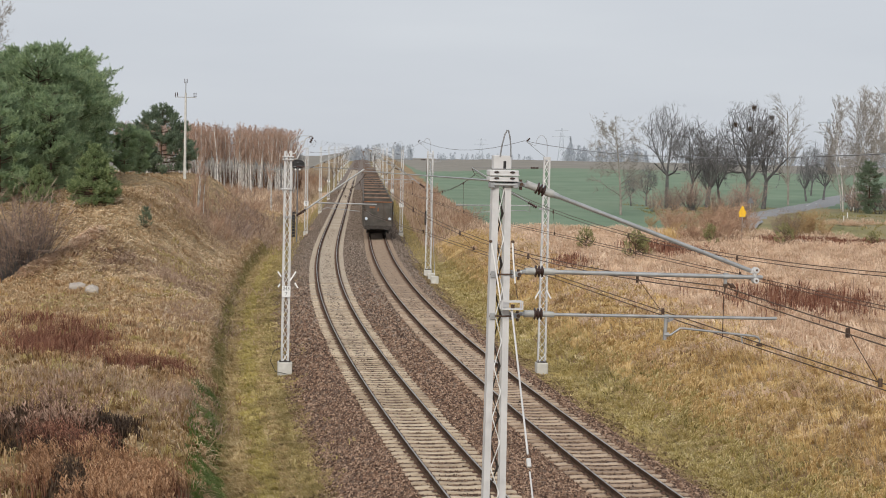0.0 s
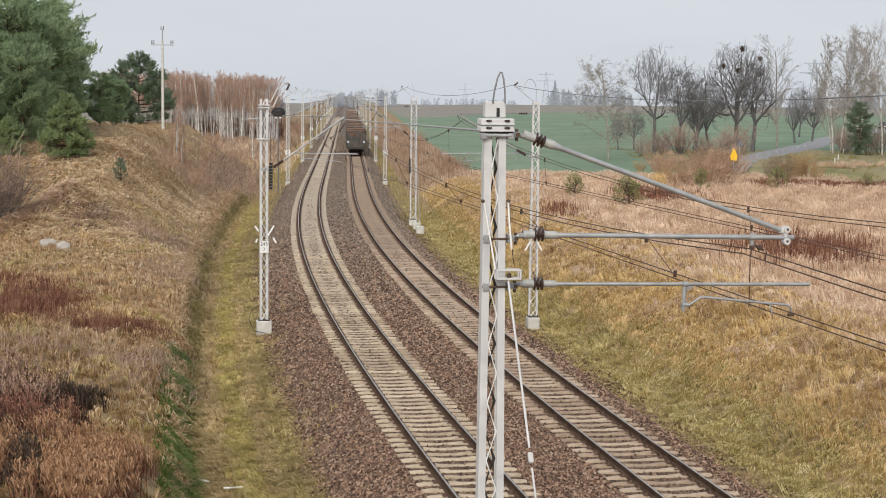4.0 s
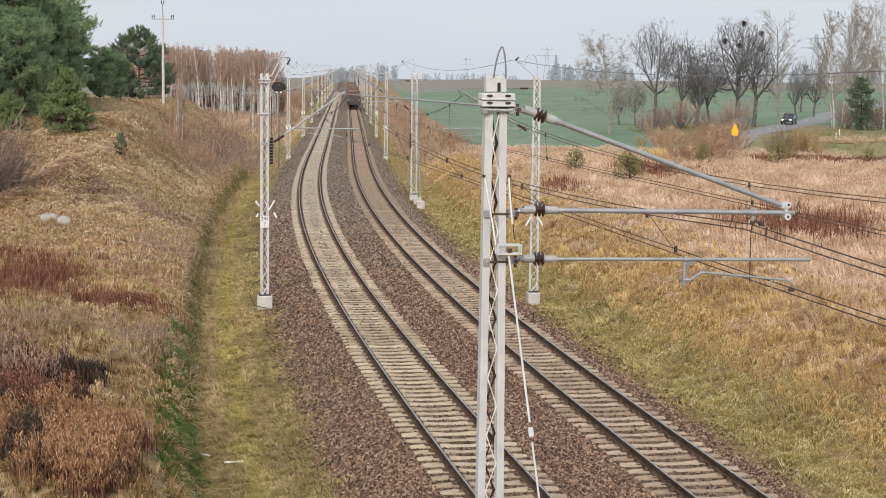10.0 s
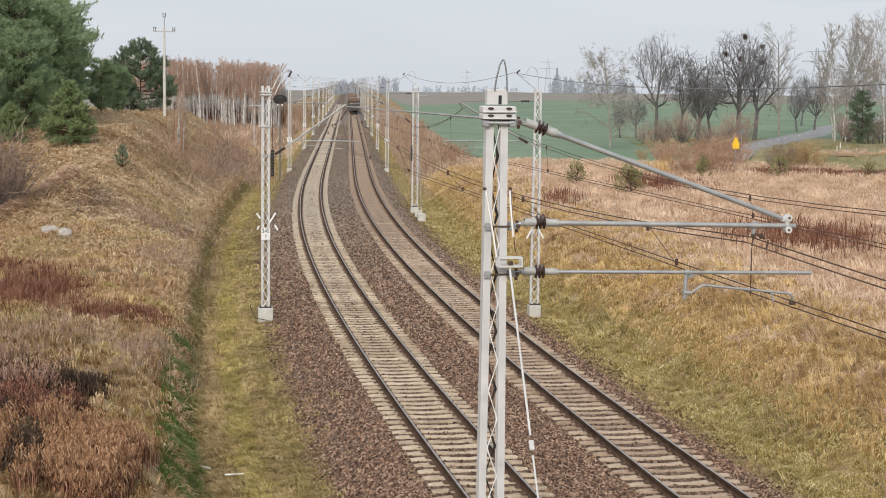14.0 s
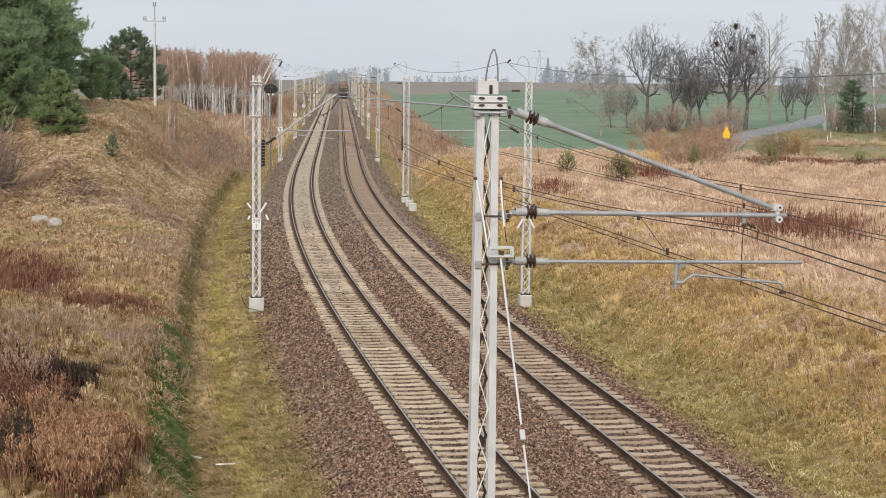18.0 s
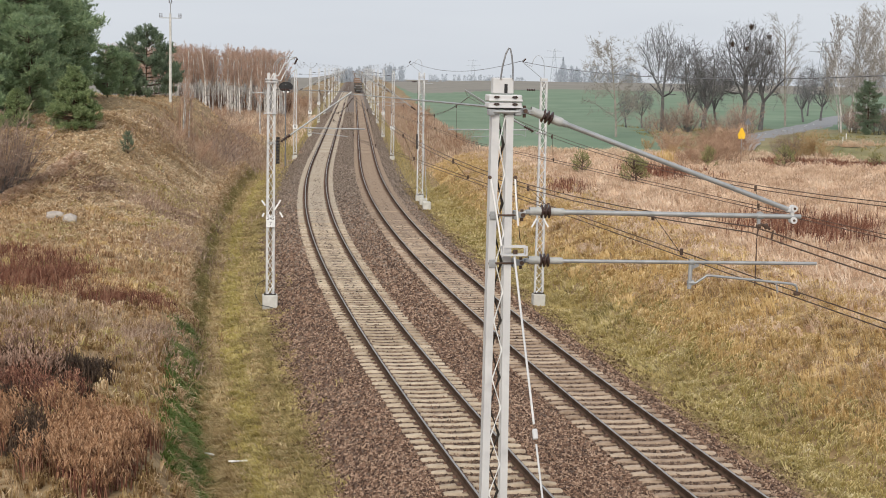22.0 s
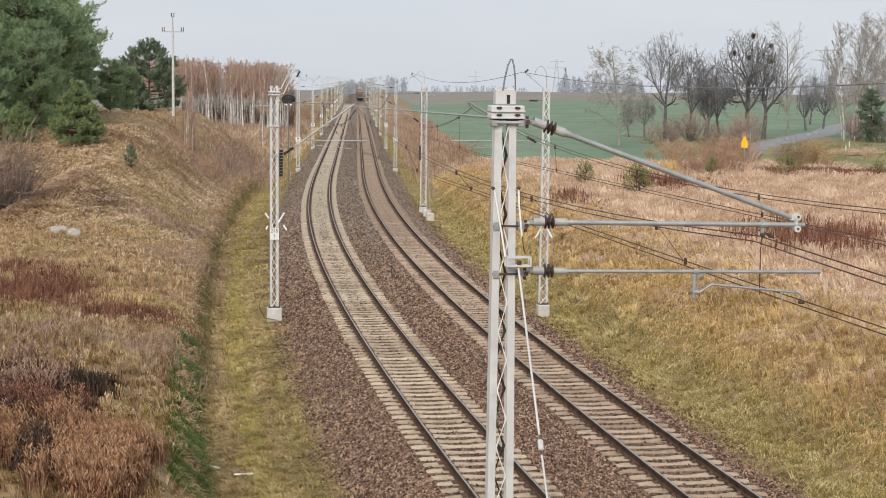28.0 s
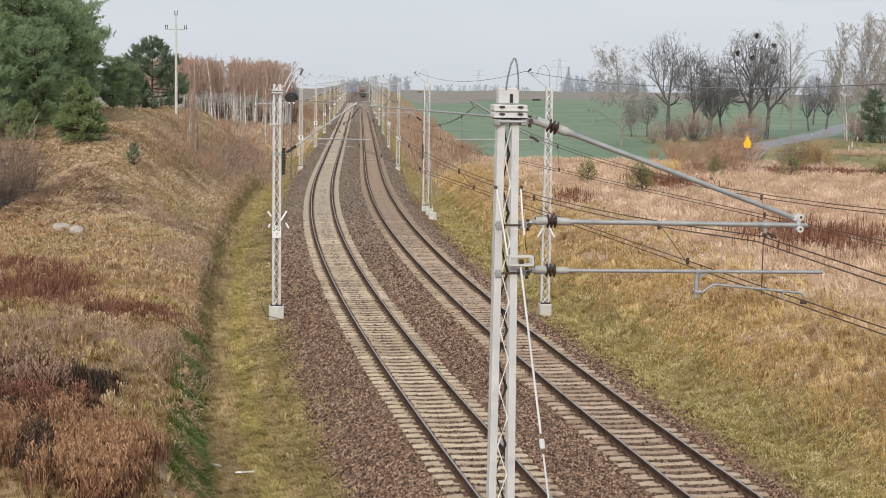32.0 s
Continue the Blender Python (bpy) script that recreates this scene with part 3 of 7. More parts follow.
def standard_mast(side, m, plate=True):
    mast = tagged(empty("catenary_mast", m), MAST_LABEL, "catenary mast", "catenary masts along the line")
    lattice(mast, -0.35, 8.35, 0.16, 0.11, 0.075, 0.12, 0.30, lace=0.022)
    foundation(mast, -0.38)
    bm = bmesh.new()
    box(bm, (0, 0, 8.42), (0.30, 0.2, 0.12), bevel=0.01)
    part("cap", bm, M["mast"], mast)
    cantilever(mast, side, 3.25, 6.25, 7.95, 6.38, 0.35, 3.9)
    top_bracket(mast, side, 8.4)
    if plate:
        signs(mast, side, 2.55, wide=0.5)
    return mast


def channel_leg(parent, side, z0, z1, half0, half1, w, d):
    """One leg of a mast: a rolled channel with its web outside and two flanges."""
    t = 0.012
    V, F = [], []
    for half, z in ((half0, z0), (half1, z1)):
        for x, y in ((-w / 2, -d / 2), (w / 2, -d / 2), (w / 2, d / 2), (-w / 2, d / 2), (-w / 2, d / 2 - t), (w / 2 - t, d / 2 - t), (w / 2 - t, -d / 2 + t), (-w / 2, -d / 2 + t)):
            V.append((side * (half + x), y, z))
    for i in range(8):
        F.append((i, (i + 1) % 8, 8 + (i + 1) % 8, 8 + i))
    F += [(8, 9, 14, 15), (9, 10, 13, 14), (10, 11, 12, 13)]
    return mesh_part("leg", mesh_from("leg", V, F, [M["mast"]]), parent)


def flat_lacing(parent, z0, z1, half0, half1, pitch, y, w, phase, mat="lacing"):
    """A zigzag bar across one face of a mast."""
    n = int((z1 - z0) / pitch)
    p = []
    for i in range(n + 1):
        k = half0 + (half1 - half0) * i / n
        p.append((((1 if (i + phase) % 2 else -1) * k, y, z0 + (z1 - z0) * i / n), w / 2))
    V, F = tubes([p], 6)
    return mesh_part("lacing", mesh_from("lacing", V, F, [M[mat]]), parent)


def swivel(parent, z, dz=0.0):
    """Band round the mast, fork and pin that carry one tube, and the cap towards the insulator."""
    bm = bmesh.new()
    box(bm, (-0.105, -0.095, z), (0.085, 0.02, 0.10), bevel=0.008)
    bar(bm, (-0.105, -0.125, z), (-0.105, -0.09, z), 0.017, n=6)
    band = part("collar", bm, M["zinc"], parent)
    bm = bmesh.new()
    bar(bm, (-0.15, -0.085, z), (0.20, -0.085, z), 0.013, n=6)
    part("band_rod", bm, M["wire"], band)
    bm = bmesh.new()
    box(bm, (0.205, -0.03, z), (0.05, 0.13, 0.12), bevel=0.008)
    for dy in (-0.045, 0.045):
        box(bm, (0.27, dy, z), (0.12, 0.014, 0.075), bevel=0.006)
    part("fork", bm, M["zinc"], parent)
    bm = bmesh.new()
    bar(bm, (0.30, -0.075, z), (0.30, 0.075, z), 0.028, n=10)
    bar(bm, (0.30, 0, z - 0.085), (0.30, 0, z + 0.07), 0.022, n=8)
    part("swivel_pin", bm, M["wire"], parent)
    bm = bmesh.new()
    bar(bm, (0.31, 0, z + dz * 0.1), (0.40, 0, z + dz * 0.3), 0.03, n=8)
    box(bm, (0.385, 0, z + dz * 0.25), (0.08, 0.10, 0.05), bevel=0.008)
    part("eye_bolt", bm, M["zinc"], parent)


def near_mast():
    mast = tagged(empty("catenary_mast", mast_at(21.5, -3.085)), "tall white-painted lattice catenary mast with tubular cantilever and guy rod", "catenary mast", "catenary masts along the line")
    for s in (-1, 1):
        channel_leg(mast, s, -0.95, 8.32, 0.153, 0.092, 0.098, 0.15)
    flat_lacing(mast, -0.6, 8.2, 0.095, 0.042, 0.37, -0.058, 0.026, 0)
    # rear bar coloured dark for the shade inside the mast
    flat_lacing(mast, -0.6, 8.2, 0.095, 0.042, 0.37, 0.058, 0.042, 1, "wheel")
    foundation(mast, -0.8, 0.6)
    bm = bmesh.new()
    box(bm, (0, 0, 8.575), (0.272, 0.16, 0.205), bevel=0.012)
    head = part("head_block", bm, M["mast"], mast)
    # black slab on the face, coloured for the shade of the slot
    bm = bmesh.new()
    box(bm, (0.03, -0.082, 8.54), (0.042, 0.012, 0.115), bevel=0.004)
    part("slot", bm, M["black"], head)
    for z, h in ((8.418, 0.088), (8.328, 0.076)):
        bm = bmesh.new()
        box(bm, (0.02, 0, z), (0.44, 0.26, h), bevel=0.014)
        box(bm, (0.02, -0.135, z - h * 0.36), (0.45, 0.03, h * 0.22), bevel=0.005)
        plate = part("clamp_plate", bm, M["mast"], mast)
        for x in (-0.10, 0.14):
            # flat dark disc: the shade of the bolt recess put into colour
            bm = bmesh.new()
            bmesh.ops.create_cone(bm, cap_ends=True, segments=12, radius1=0.04, radius2=0.04, depth=0.014, matrix=Matrix.Translation((x, -0.132, z + 0.012)) @ Matrix.Rotation(radians(90), 4, "X") @ Matrix.Diagonal((1, 0.42, 1, 1)))
            part("bolt_recess", bm, M["insulator"], plate)
            bm = bmesh.new()
            bar(bm, (x, -0.155, z + 0.008), (x, -0.135, z + 0.008), 0.012, n=6)
            part("bolt", bm, M["wheel"], plate)
    # black strip in place of the shadow under the lower clamp plate
    bm = bmesh.new()
    box(bm, (0.02, -0.03, 8.282), (0.40, 0.18, 0.016))
    part("shade_strip", bm, M["black"], mast)
    bm = bmesh.new()
    for x in (-0.155, 0.195):
        box(bm, (x, -0.07, 8.235), (0.085, 0.13, 0.085), bevel=0.012)
    bar(bm, (-0.14, -0.12, 8.245), (0.20, -0.12, 8.245), 0.022, n=8)
    part("under_bracket", bm, M["zinc"], mast)
    swivel(mast, 8.255, -0.06)
    swivel(mast, 6.91, 0.15)
    swivel(mast, 6.285, 0.11)
    # top strut
    a, tip = Vector((0.37, 0, 8.265)), Vector((3.97, 0, 6.99))
    def on(x):
        return a.lerp(tip, (x - a.x) / (tip.x - a.x))
    tube("ferrule", mast, [on(0.38), on(0.43), on(0.54)], 0.056, "grey_cap", 12)
    insulator(mast, on(0.53), on(0.68), 0.092, 3)
    tube("ferrule", mast, [on(0.67), on(0.80)], 0.060, "grey_cap", 12)
    tube("ferrule", mast, [on(0.79), on(0.87)], 0.046, "zinc", 12)
    tube("top_strut", mast, [on(0.85), tip], 0.034, n=12)
    for z, z_end, end, rad in ((6.955, 6.888, 4.16, 0.033), (6.312, 6.25, 4.415, 0.024)):
        tube("ferrule", mast, [(0.40, 0, z), (0.55, 0, z)], 0.054, "grey_cap", 12)
        insulator(mast, (0.54, 0, z), (0.69, 0, z - 0.003), 0.092, 3)
        tube("ferrule", mast, [(0.68, 0, z - 0.003), (0.86, 0, z - 0.01)], 0.052 if rad > 0.03 else 0.045, "grey_cap", 12)
        tube("level_tube", mast, [(0.85, 0, z - 0.01), (end, 0, z_end)], rad, n=12)
    bm = bmesh.new()
    box(bm, (4.04, 0, 6.92), (0.05, 0.06, 0.19), bevel=0.012)
    for z in (7.0, 6.84):
        bar(bm, (4.05, -0.055, z), (4.05, 0.055, z), 0.046, n=12)
    box(bm, (4.0, 0, 6.985), (0.10, 0.05, 0.07), bevel=0.01)
    end_fit = part("end_fitting", bm, M["mast"], mast)
    bm = bmesh.new()
    for z in (7.0, 6.84):
        bar(bm, (4.05, -0.062, z), (4.05, 0.062, z), 0.018, n=8)
    part("pin", bm, M["wire"], end_fit)
    bm = bmesh.new()
    bar(bm, (3.53, 0, 6.897), (3.62, 0, 6.897), 0.045, n=12)
    box(bm, (3.575, 0, 6.93), (0.06, 0.05, 0.05), bevel=0.008)
    box(bm, (3.565, 0, 6.83), (0.04, 0.035, 0.10))
    part("tube_clamp", bm, M["zinc"], mast)
    bm = bmesh.new()
    box(bm, (3.57, 0, 6.765), (0.05, 0.09, 0.05), bevel=0.01)
    bar(bm, (3.58, 0, 6.80), (3.74, 0.02, 6.72), 0.018, n=6)
    bar(bm, (3.66, 0, 6.78), (3.69, 0, 6.73), 0.035, n=8)
    bar(bm, (3.57, 0, 6.76), (3.55, 0, 6.62), 0.012, n=6)
    bar(bm, (3.79, 0.02, 6.70), (3.76, 0.02, 6.57), 0.012, n=6)
    part("messenger_clamp", bm, M["wire"], mast)
    bm = bmesh.new()
    bar(bm, (2.61, 0, 6.275), (2.67, 0, 6.275), 0.04, n=10)
    box(bm, (2.70, 0, 6.225), (0.10, 0.02, 0.04), Euler((0, radians(-25), 0)).to_quaternion())
    part("arm_clamp", bm, M["zinc"], mast)
    tube("drop_bracket", mast, [(2.635, 0, 6.27), (2.62, 0, 5.92)], 0.030)
    bm = bmesh.new()
    bar(bm, (2.60, 0, 6.0), (2.68, 0, 6.0), 0.035, n=8)
    part("arm_joint", bm, M["zinc"], mast)
    tube("steady_arm", mast, [(2.66, 0, 5.985), (2.72, 0, 6.0), (2.86, 0, 6.095), (2.92, 0, 6.095), (4.08, 0, 5.975), (4.13, 0, 5.955), (4.155, 0, 5.92), (4.155, 0, 5.83)], 0.017)
    bm = bmesh.new()
    box(bm, (4.155, 0, 5.84), (0.09, 0.05, 0.045), bevel=0.01)
    part("contact_clip", bm, M["wire"], mast)
    tube("arm_hanger", mast, [(3.85, 0, 5.99), (3.88, 0, 5.86)], 0.012, "zinc", 6)
    tube("stitch_rod", mast, [(3.55, 0, 6.6), (3.55, 0, 5.95)], 0.008, "wire", 5)
    # guy rod along the line towards the bridge, in a boxed bracket
    bm = bmesh.new()
    for dy in (-0.235, -0.115):
        for z in (6.515, 6.405):
            box(bm, (0.165, dy, z), (0.33, 0.016, 0.022))
    for x in (0.01, 0.32):
        for dy in (-0.235, -0.115):
            box(bm, (x, dy, 6.46), (0.022, 0.014, 0.088))
    box(bm, (0.165, -0.175, 6.399), (0.31, 0.104, 0.012))
    bracket = part("guy_bracket", bm, M["mast"], mast)
    bm = bmesh.new()
    bar(bm, (0.176, -0.2, 6.41), (0.176, -0.2, 6.47), 0.03, n=6)
    part("nut", bm, M["wire"], bracket)
    top, low = Vector((0.165, -0.2, 6.39)), Vector((0.05, -5.3, -0.9))
    tube("guy_rod", mast, [top, top.lerp(low, 0.262)], 0.015, "mast", 8)
    tube("guy_rod", mast, [top.lerp(low, 0.292), low], 0.013, "mast", 8)
    bm = bmesh.new()
    m, q = top.lerp(low, 0.277), (low - top).to_track_quat("Z", "Y")
    box(bm, m, (0.062, 0.05, 0.135), q, bevel=0.01)
    part("turnbuckle", bm, M["mast"], mast)
    bm = bmesh.new()
    box(bm, (low.x, low.y, -0.85), (0.5, 0.5, 0.5), bevel=0.04)
    part("anchor_block", bm, M["concrete"], mast)
    # bonding leads and slanting stays
    tube("earth_lead", mast, [(-0.045, -0.09, 8.66), (-0.02, -0.08, 8.82), (0.025, -0.05, 8.98), (0.065, -0.04, 9.055), (0.085, -0.04, 9.05), (0.105, -0.05, 8.96), (0.115, -0.08, 8.82), (0.118, -0.09, 8.66)], 0.011, "cable", 6)
    tube("stay_rod", mast, [(-0.15, -0.105, 7.40), (-0.04, -0.13, 6.785), (0.0, -0.16, 6.52)], 0.013, "lacing", 6)
    tube("stay_rod", mast, [(0.175, -0.105, 7.41), (0.185, -0.11, 7.2), (0.225, -0.12, 6.78)], 0.014, "lacing", 6)
    for x in (-0.16, 0.18):
        bm = bmesh.new()
        bar(bm, (x, -0.12, 7.40), (x, -0.07, 7.40), 0.024, n=6)
        part("stay_bolt", bm, M["wire"], mast)
    tube("earth_lead", mast, [(0.19, -0.11, 7.39), (0.21, -0.12, 7.0), (0.25, -0.12, 6.62), (0.27, -0.13, 6.55)], 0.006, "wire", 5)
    return mast


def tension_mast(side, m, label, signed, z_tip=7.8, half=0.13, z_weight=4.9):
    """Twin lattice posts with a hanging weight stack."""
    mast = tagged(empty("tension_mast", m), label, "catenary mast", "catenary masts along the line")
    lattice(mast, -0.35, 8.5, half, half - 0.008, 0.092, 0.14, 0.32, lace=0.022)
    foundation(mast, -0.38, 0.6)
    for z in (8.14, 8.25, 6.9):
        bm = bmesh.new()
        box(bm, (side * -0.05 if z < 7 else 0, 0, z), (0.5, 0.3, 0.05), bevel=0.01)
        part("clamp_plate", bm, M["mast"], mast)
    cantilever(mast, side, 3.2, 5.72, z_tip, 6.35, 1.1, 3.75)
    if signed:
        for pts in ([(0.06, 8.38), (0.28, 8.4), (0.53, 8.9), (0.66, 8.92)], [(0.06, 8.2), (0.37, 8.18), (0.6, 8.67), (0.71, 9.03), (1.0, 9.15)]):
            tube("outrigger", mast, [(side * a, 0, b) for a, b in pts], 0.026, "mast")
        for pts, dy in (([(0.06, 8.53), (0.08, 8.76), (0.12, 8.88), (0.194, 8.98), (0.28, 9.06), (0.373, 9.116), (0.596, 9.141), (1.0, 9.146)], -0.04), ([(0.15, 8.4), (0.15, 8.67), (0.19, 8.82), (0.26, 8.94), (0.36, 9.03), (0.48, 9.08)], 0.05)):
            tube("goose_neck", mast, [(side * a, dy, b) for a, b in pts], 0.017, "zinc", 6)
        insulator(mast, (side * 1.02, 0, 9.1), (side * 0.9, 0, 8.85), 0.05, 3)
    else:
        top_bracket(mast, side, 8.45, 0.95)
    tube("side_bracket", mast, [(side * -0.83, 0, 7.72), (side * 0.2, 0, 7.70)], 0.02)
    for i in range(9):
        bm = bmesh.new()
        bar(bm, (side * 0.27, -0.05, z_weight + i * 0.12), (side * 0.27, -0.05, z_weight + 0.1 + i * 0.12), 0.075, n=10)
        part("weight", bm, M["black"], mast, "black cast-iron tensioning weight")
    tube("weight_rope", mast, [(side * 0.27, -0.05, z_weight + 1.1), (side * 0.27, -0.05, 7.6)], 0.012, "wire", 5)
    tube("earth_cable", mast, [(-0.2, -0.2, 0.25), (-0.5, -0.3, 0.1), (-0.62, -0.35, -0.3), (-0.4, -0.4, -0.75), (0.1, -0.45, -0.85)], 0.016, "black", 5)
    if signed:
        signs(mast, side, 2.6, True)
        strips(mast, 3.2, ((-0.29, 0.14, -35, 0.26), (0.27, 0.06, 32, 0.46), (0.42, -0.33, -30, 0.24), (-0.30, -0.34, 25, 0.16)))
    return mast


near_mast()
tension_mast(1, mast_at(65, -3.36), "white-painted twin lattice mast with kilometre plate and black weights", True)
right_near = standard_mast(-1, mast_at(65.2, 7.7), False)
strips(right_near, 2.58, ((-0.30, 0.0, 29, 0.42), (0.20, 0.0, -29, 0.40)))
tension_mast(-1, mast_at(117, 7.55), "white-painted twin lattice mast with black hanging weights", False, half=0.2, z_weight=3.0)
left_std = standard_mast(1, mast_at(168.5, -2.95))
for y in (223.5, 279, 334, 390, 446, 502, 560, 620, 680):
    copy_thing(left_std, mast_at(y, -2.9))
for y in (169.5, 224.5, 280, 335, 391, 447, 503, 561, 621, 681):
    copy_thing(left_std, mast_at(y, 7.2) @ pose(0, 0, 0, 0, 0, 180))


def anchor_blocks():
    for y, u, w in ((110.5, 7.6, 0.55), (113.2, 7.55, 0.5)):
        bm = bmesh.new()
        box(bm, (0, 0, -0.62), (w, w, 0.6), bevel=0.04)
        bar(bm, (0, 0, -0.4), (0, 0.3, 0.1), 0.03, n=6)
        ob = part("anchor_block", bm, M["concrete"])
        ob.matrix_basis = mast_at(y, u)
        tagged(ob, "pale concrete guy anchor block in the grass", "anchor block", "guy anchors")
        x0, y0 = (float(v) for v in at_line(y, u))
        x1, y1 = (float(v) for v in at_line(116.8, 7.55))
        rope = tagged(empty("guy_rope"), "thin steel guy rope from a mast to its anchor", "guy rope", "guy anchors")
        tube("rope", rope, [(x0, y0, -0.4), (x1, y1, 7.6)], 0.02, "zinc", 5)


anchor_blocks()


# ---- overhead wires ----
def build_wires(u0, supports, name, label, twin=0.035):
    """supports: (y, messenger's offset from the track's centre, its height, the contact wire's offset). Two contact wires, a messenger and droppers."""
    line = tagged(empty(name), label, "overhead wire", "overhead wires")
    P = [(*(float(v) for v in at_line(y, u0 + o)), zm) for y, o, zm, c in supports]
    Q = [tuple(float(v) for v in at_line(y, u0 + c)) for y, o, zm, c in supports]
    contact_z = 5.86
    mess, con = [], []
    for a, b, c, d in zip(P[:-1], P[1:], Q[:-1], Q[1:]):
        a, b, c, d = np.array(a), np.array(b), np.array(c), np.array(d)
        n = 14
        span = np.linalg.norm((b - a)[:2])
        low = 6.35 if span < 80 else 6.3
        for i in range(n + (b[1] == P[-1][1])):
            t = i / n
            p = a + (b - a) * t
            base = a[2] + (b[2] - a[2]) * t
            sag = 4 * t * (1 - t) * max(0.0, (a[2] + b[2]) / 2 - low)
            mess.append((p[0], p[1], base - sag))
        k = max(4, int(span / 8))
        for i in range(k):
            t = (i + 0.5) / k
            p, q = a + (b - a) * t, c + (d - c) * t
            zt = a[2] + (b[2] - a[2]) * t - 4 * t * (1 - t) * max(0.0, (a[2] + b[2]) / 2 - low)
            if p[1] < 300:
                bm = bmesh.new()
                bar(bm, (p[0], p[1], zt), (q[0], q[1], contact_z), 0.006, n=4)
                bar(bm, (q[0], q[1], contact_z - 0.02), (q[0], q[1], contact_z + 0.09), 0.03, n=6)
                bar(bm, (p[0], p[1], zt - 0.09), (p[0], p[1], zt + 0.03), 0.03, n=6)
                part("dropper", bm, M["wire"], line)
    for d in (-twin, twin):
        V, F = tubes([[((p[0] + d, p[1], p[2] + d), 0.0095) for p in mess]], 5)
        mesh_part("messenger_wire", mesh_from("messenger_wire", V, F, [M["wire"]]), line)
    for d in (-0.03, 0.03):
        V, F = tubes([[((q[0] + d, q[1], contact_z + d), 0.009) for q in Q]], 5)
        mesh_part("contact_wire", mesh_from("contact_wire", V, F, [M["wire"]]), line)
    return line


build_wires(0.0, [(-22, -0.3, 6.75, -0.3), (21.6, 0.445, 6.70, 0.97), (65, -0.1, 7.6, 0.2), (112, 0.1, 7.4, 0.1), (168.5, 0.25, 7.7, 0.25), (223.5, -0.2, 7.7, -0.2), (279, 0.2, 7.7, 0.2), (334, -0.2, 7.7, -0.2), (390, 0.2, 7.7, 0.2), (446, -0.2, 7.7, -0.2), (502, 0.2, 7.7, 0.2), (680, 0, 7.7, 0)], "catenary", "dark bronze overhead line with droppers above the pale track")
build_wires(SPACING, [(-22, 0.9, 6.8, 0.9), (21.6, 1.3, 6.8, 1.4), (65.2, 0.15, 7.7, 0.2), (110, 0.2, 7.8, 0.2), (169.5, -0.25, 7.75, -0.25), (224.5, 0.2, 7.75, 0.2), (280, -0.2, 7.75, -0.2), (335, 0.2, 7.75, 0.2), (391, -0.2, 7.75, -0.2), (447, 0.2, 7.75, 0.2), (503, -0.2, 7.75, -0.2), (681, 0, 7.75, 0)], "catenary", "dark bronze overhead line with droppers above the brown track")


def feeder(name, spots, sag, label):
    line = tagged(empty(name), label, "overhead wire", "overhead wires")
    P = [np.array((*(float(v) for v in at_line(y, u)), z)) for y, u, z in spots]
    pts = []
    for a, b in zip(P[:-1], P[1:]):
        for i in range(10):
            t = i / 10
            p = a + (b - a) * t
            pts.append(((p[0], p[1], p[2] - 4 * sag * t * (1 - t)), 0.011))
    pts.append((tuple(P[-1]), 0.011))
    V, F = tubes([pts], 5)
    mesh_part("conductor", mesh_from("conductor", V, F, [M["cable"]]), line)


feeder("feeder_line", [(-22, 6.7, 9.15), (21.5, 6.7, 9.15), (65.2, 6.7, 9.15), (110, 6.5, 9.2), (169.5, 6.3, 9.15), (224.5, 6.3, 9.15), (280, 6.3, 9.15), (335, 6.3, 9.15), (447, 6.3, 9.15)], 0.5, "grey feeder conductor strung over the mast tops")
feeder("feeder_line", [(65, -2.5, 9.15), (168.5, -2.0, 9.15), (223.5, -2.0, 9.15), (279, -2.0, 9.15), (334, -2.0, 9.15), (446, -2.0, 9.15)], 0.5, "grey feeder conductor strung over the mast tops")


def anchor_wire():
    """Pale rope from the nearest mast's head to the next support."""
    line = tagged(empty("anchor_rope"), "pale steel anchor rope between two masts", "overhead wire", "overhead wires")
    a = (*(float(v) for v in at_line(21.6, -3.2)), 8.30)
    b = (*(float(v) for v in at_line(65, -0.2)), 7.72)
    V, F = tubes([[(a, 0.018), (b, 0.018)]], 6)
    mesh_part("rope", mesh_from("rope", V, F, [M["zinc"]]), line)


anchor_wire()


# ---- railway signal seen from behind ----
def build_signal():
    s = tagged(empty("railway_signal", pose(*[float(v) for v in at_line(150, -3.2)], -0.45, 0, 0, heading(150))), "railway signal with a black oval screen seen from behind", "signal")
    bm = bmesh.new()
    bar(bm, (0, 0, 0), (0, 0, 7.6), 0.07, 0.055, n=10)
    part("post", bm, M["cable"], s)
    bm = bmesh.new()
    bmesh.ops.create_cone(bm, cap_ends=True, segments=24, radius1=0.54, radius2=0.54, depth=0.05, matrix=Matrix.Translation((0, 0.08, 7.35)) @ Matrix.Rotation(radians(90), 4, "X") @ Matrix.Diagonal((1.2, 0.85, 1, 1)))
    part("screen", bm, M["black"], s, "matt black oval background screen")
    bm = bmesh.new()
    box(bm, (0, -0.1, 7.35), (0.8, 0.26, 0.36), bevel=0.04)
    part("lamp_case", bm, M["black"], s)
    for dx in (-0.2, 0.2):
        bm = bmesh.new()
        bar(bm, (dx, -0.2, 6.88), (dx, -0.05, 6.88), 0.09, n=10)
        part("junction_box", bm, M["white"], s)


build_signal()


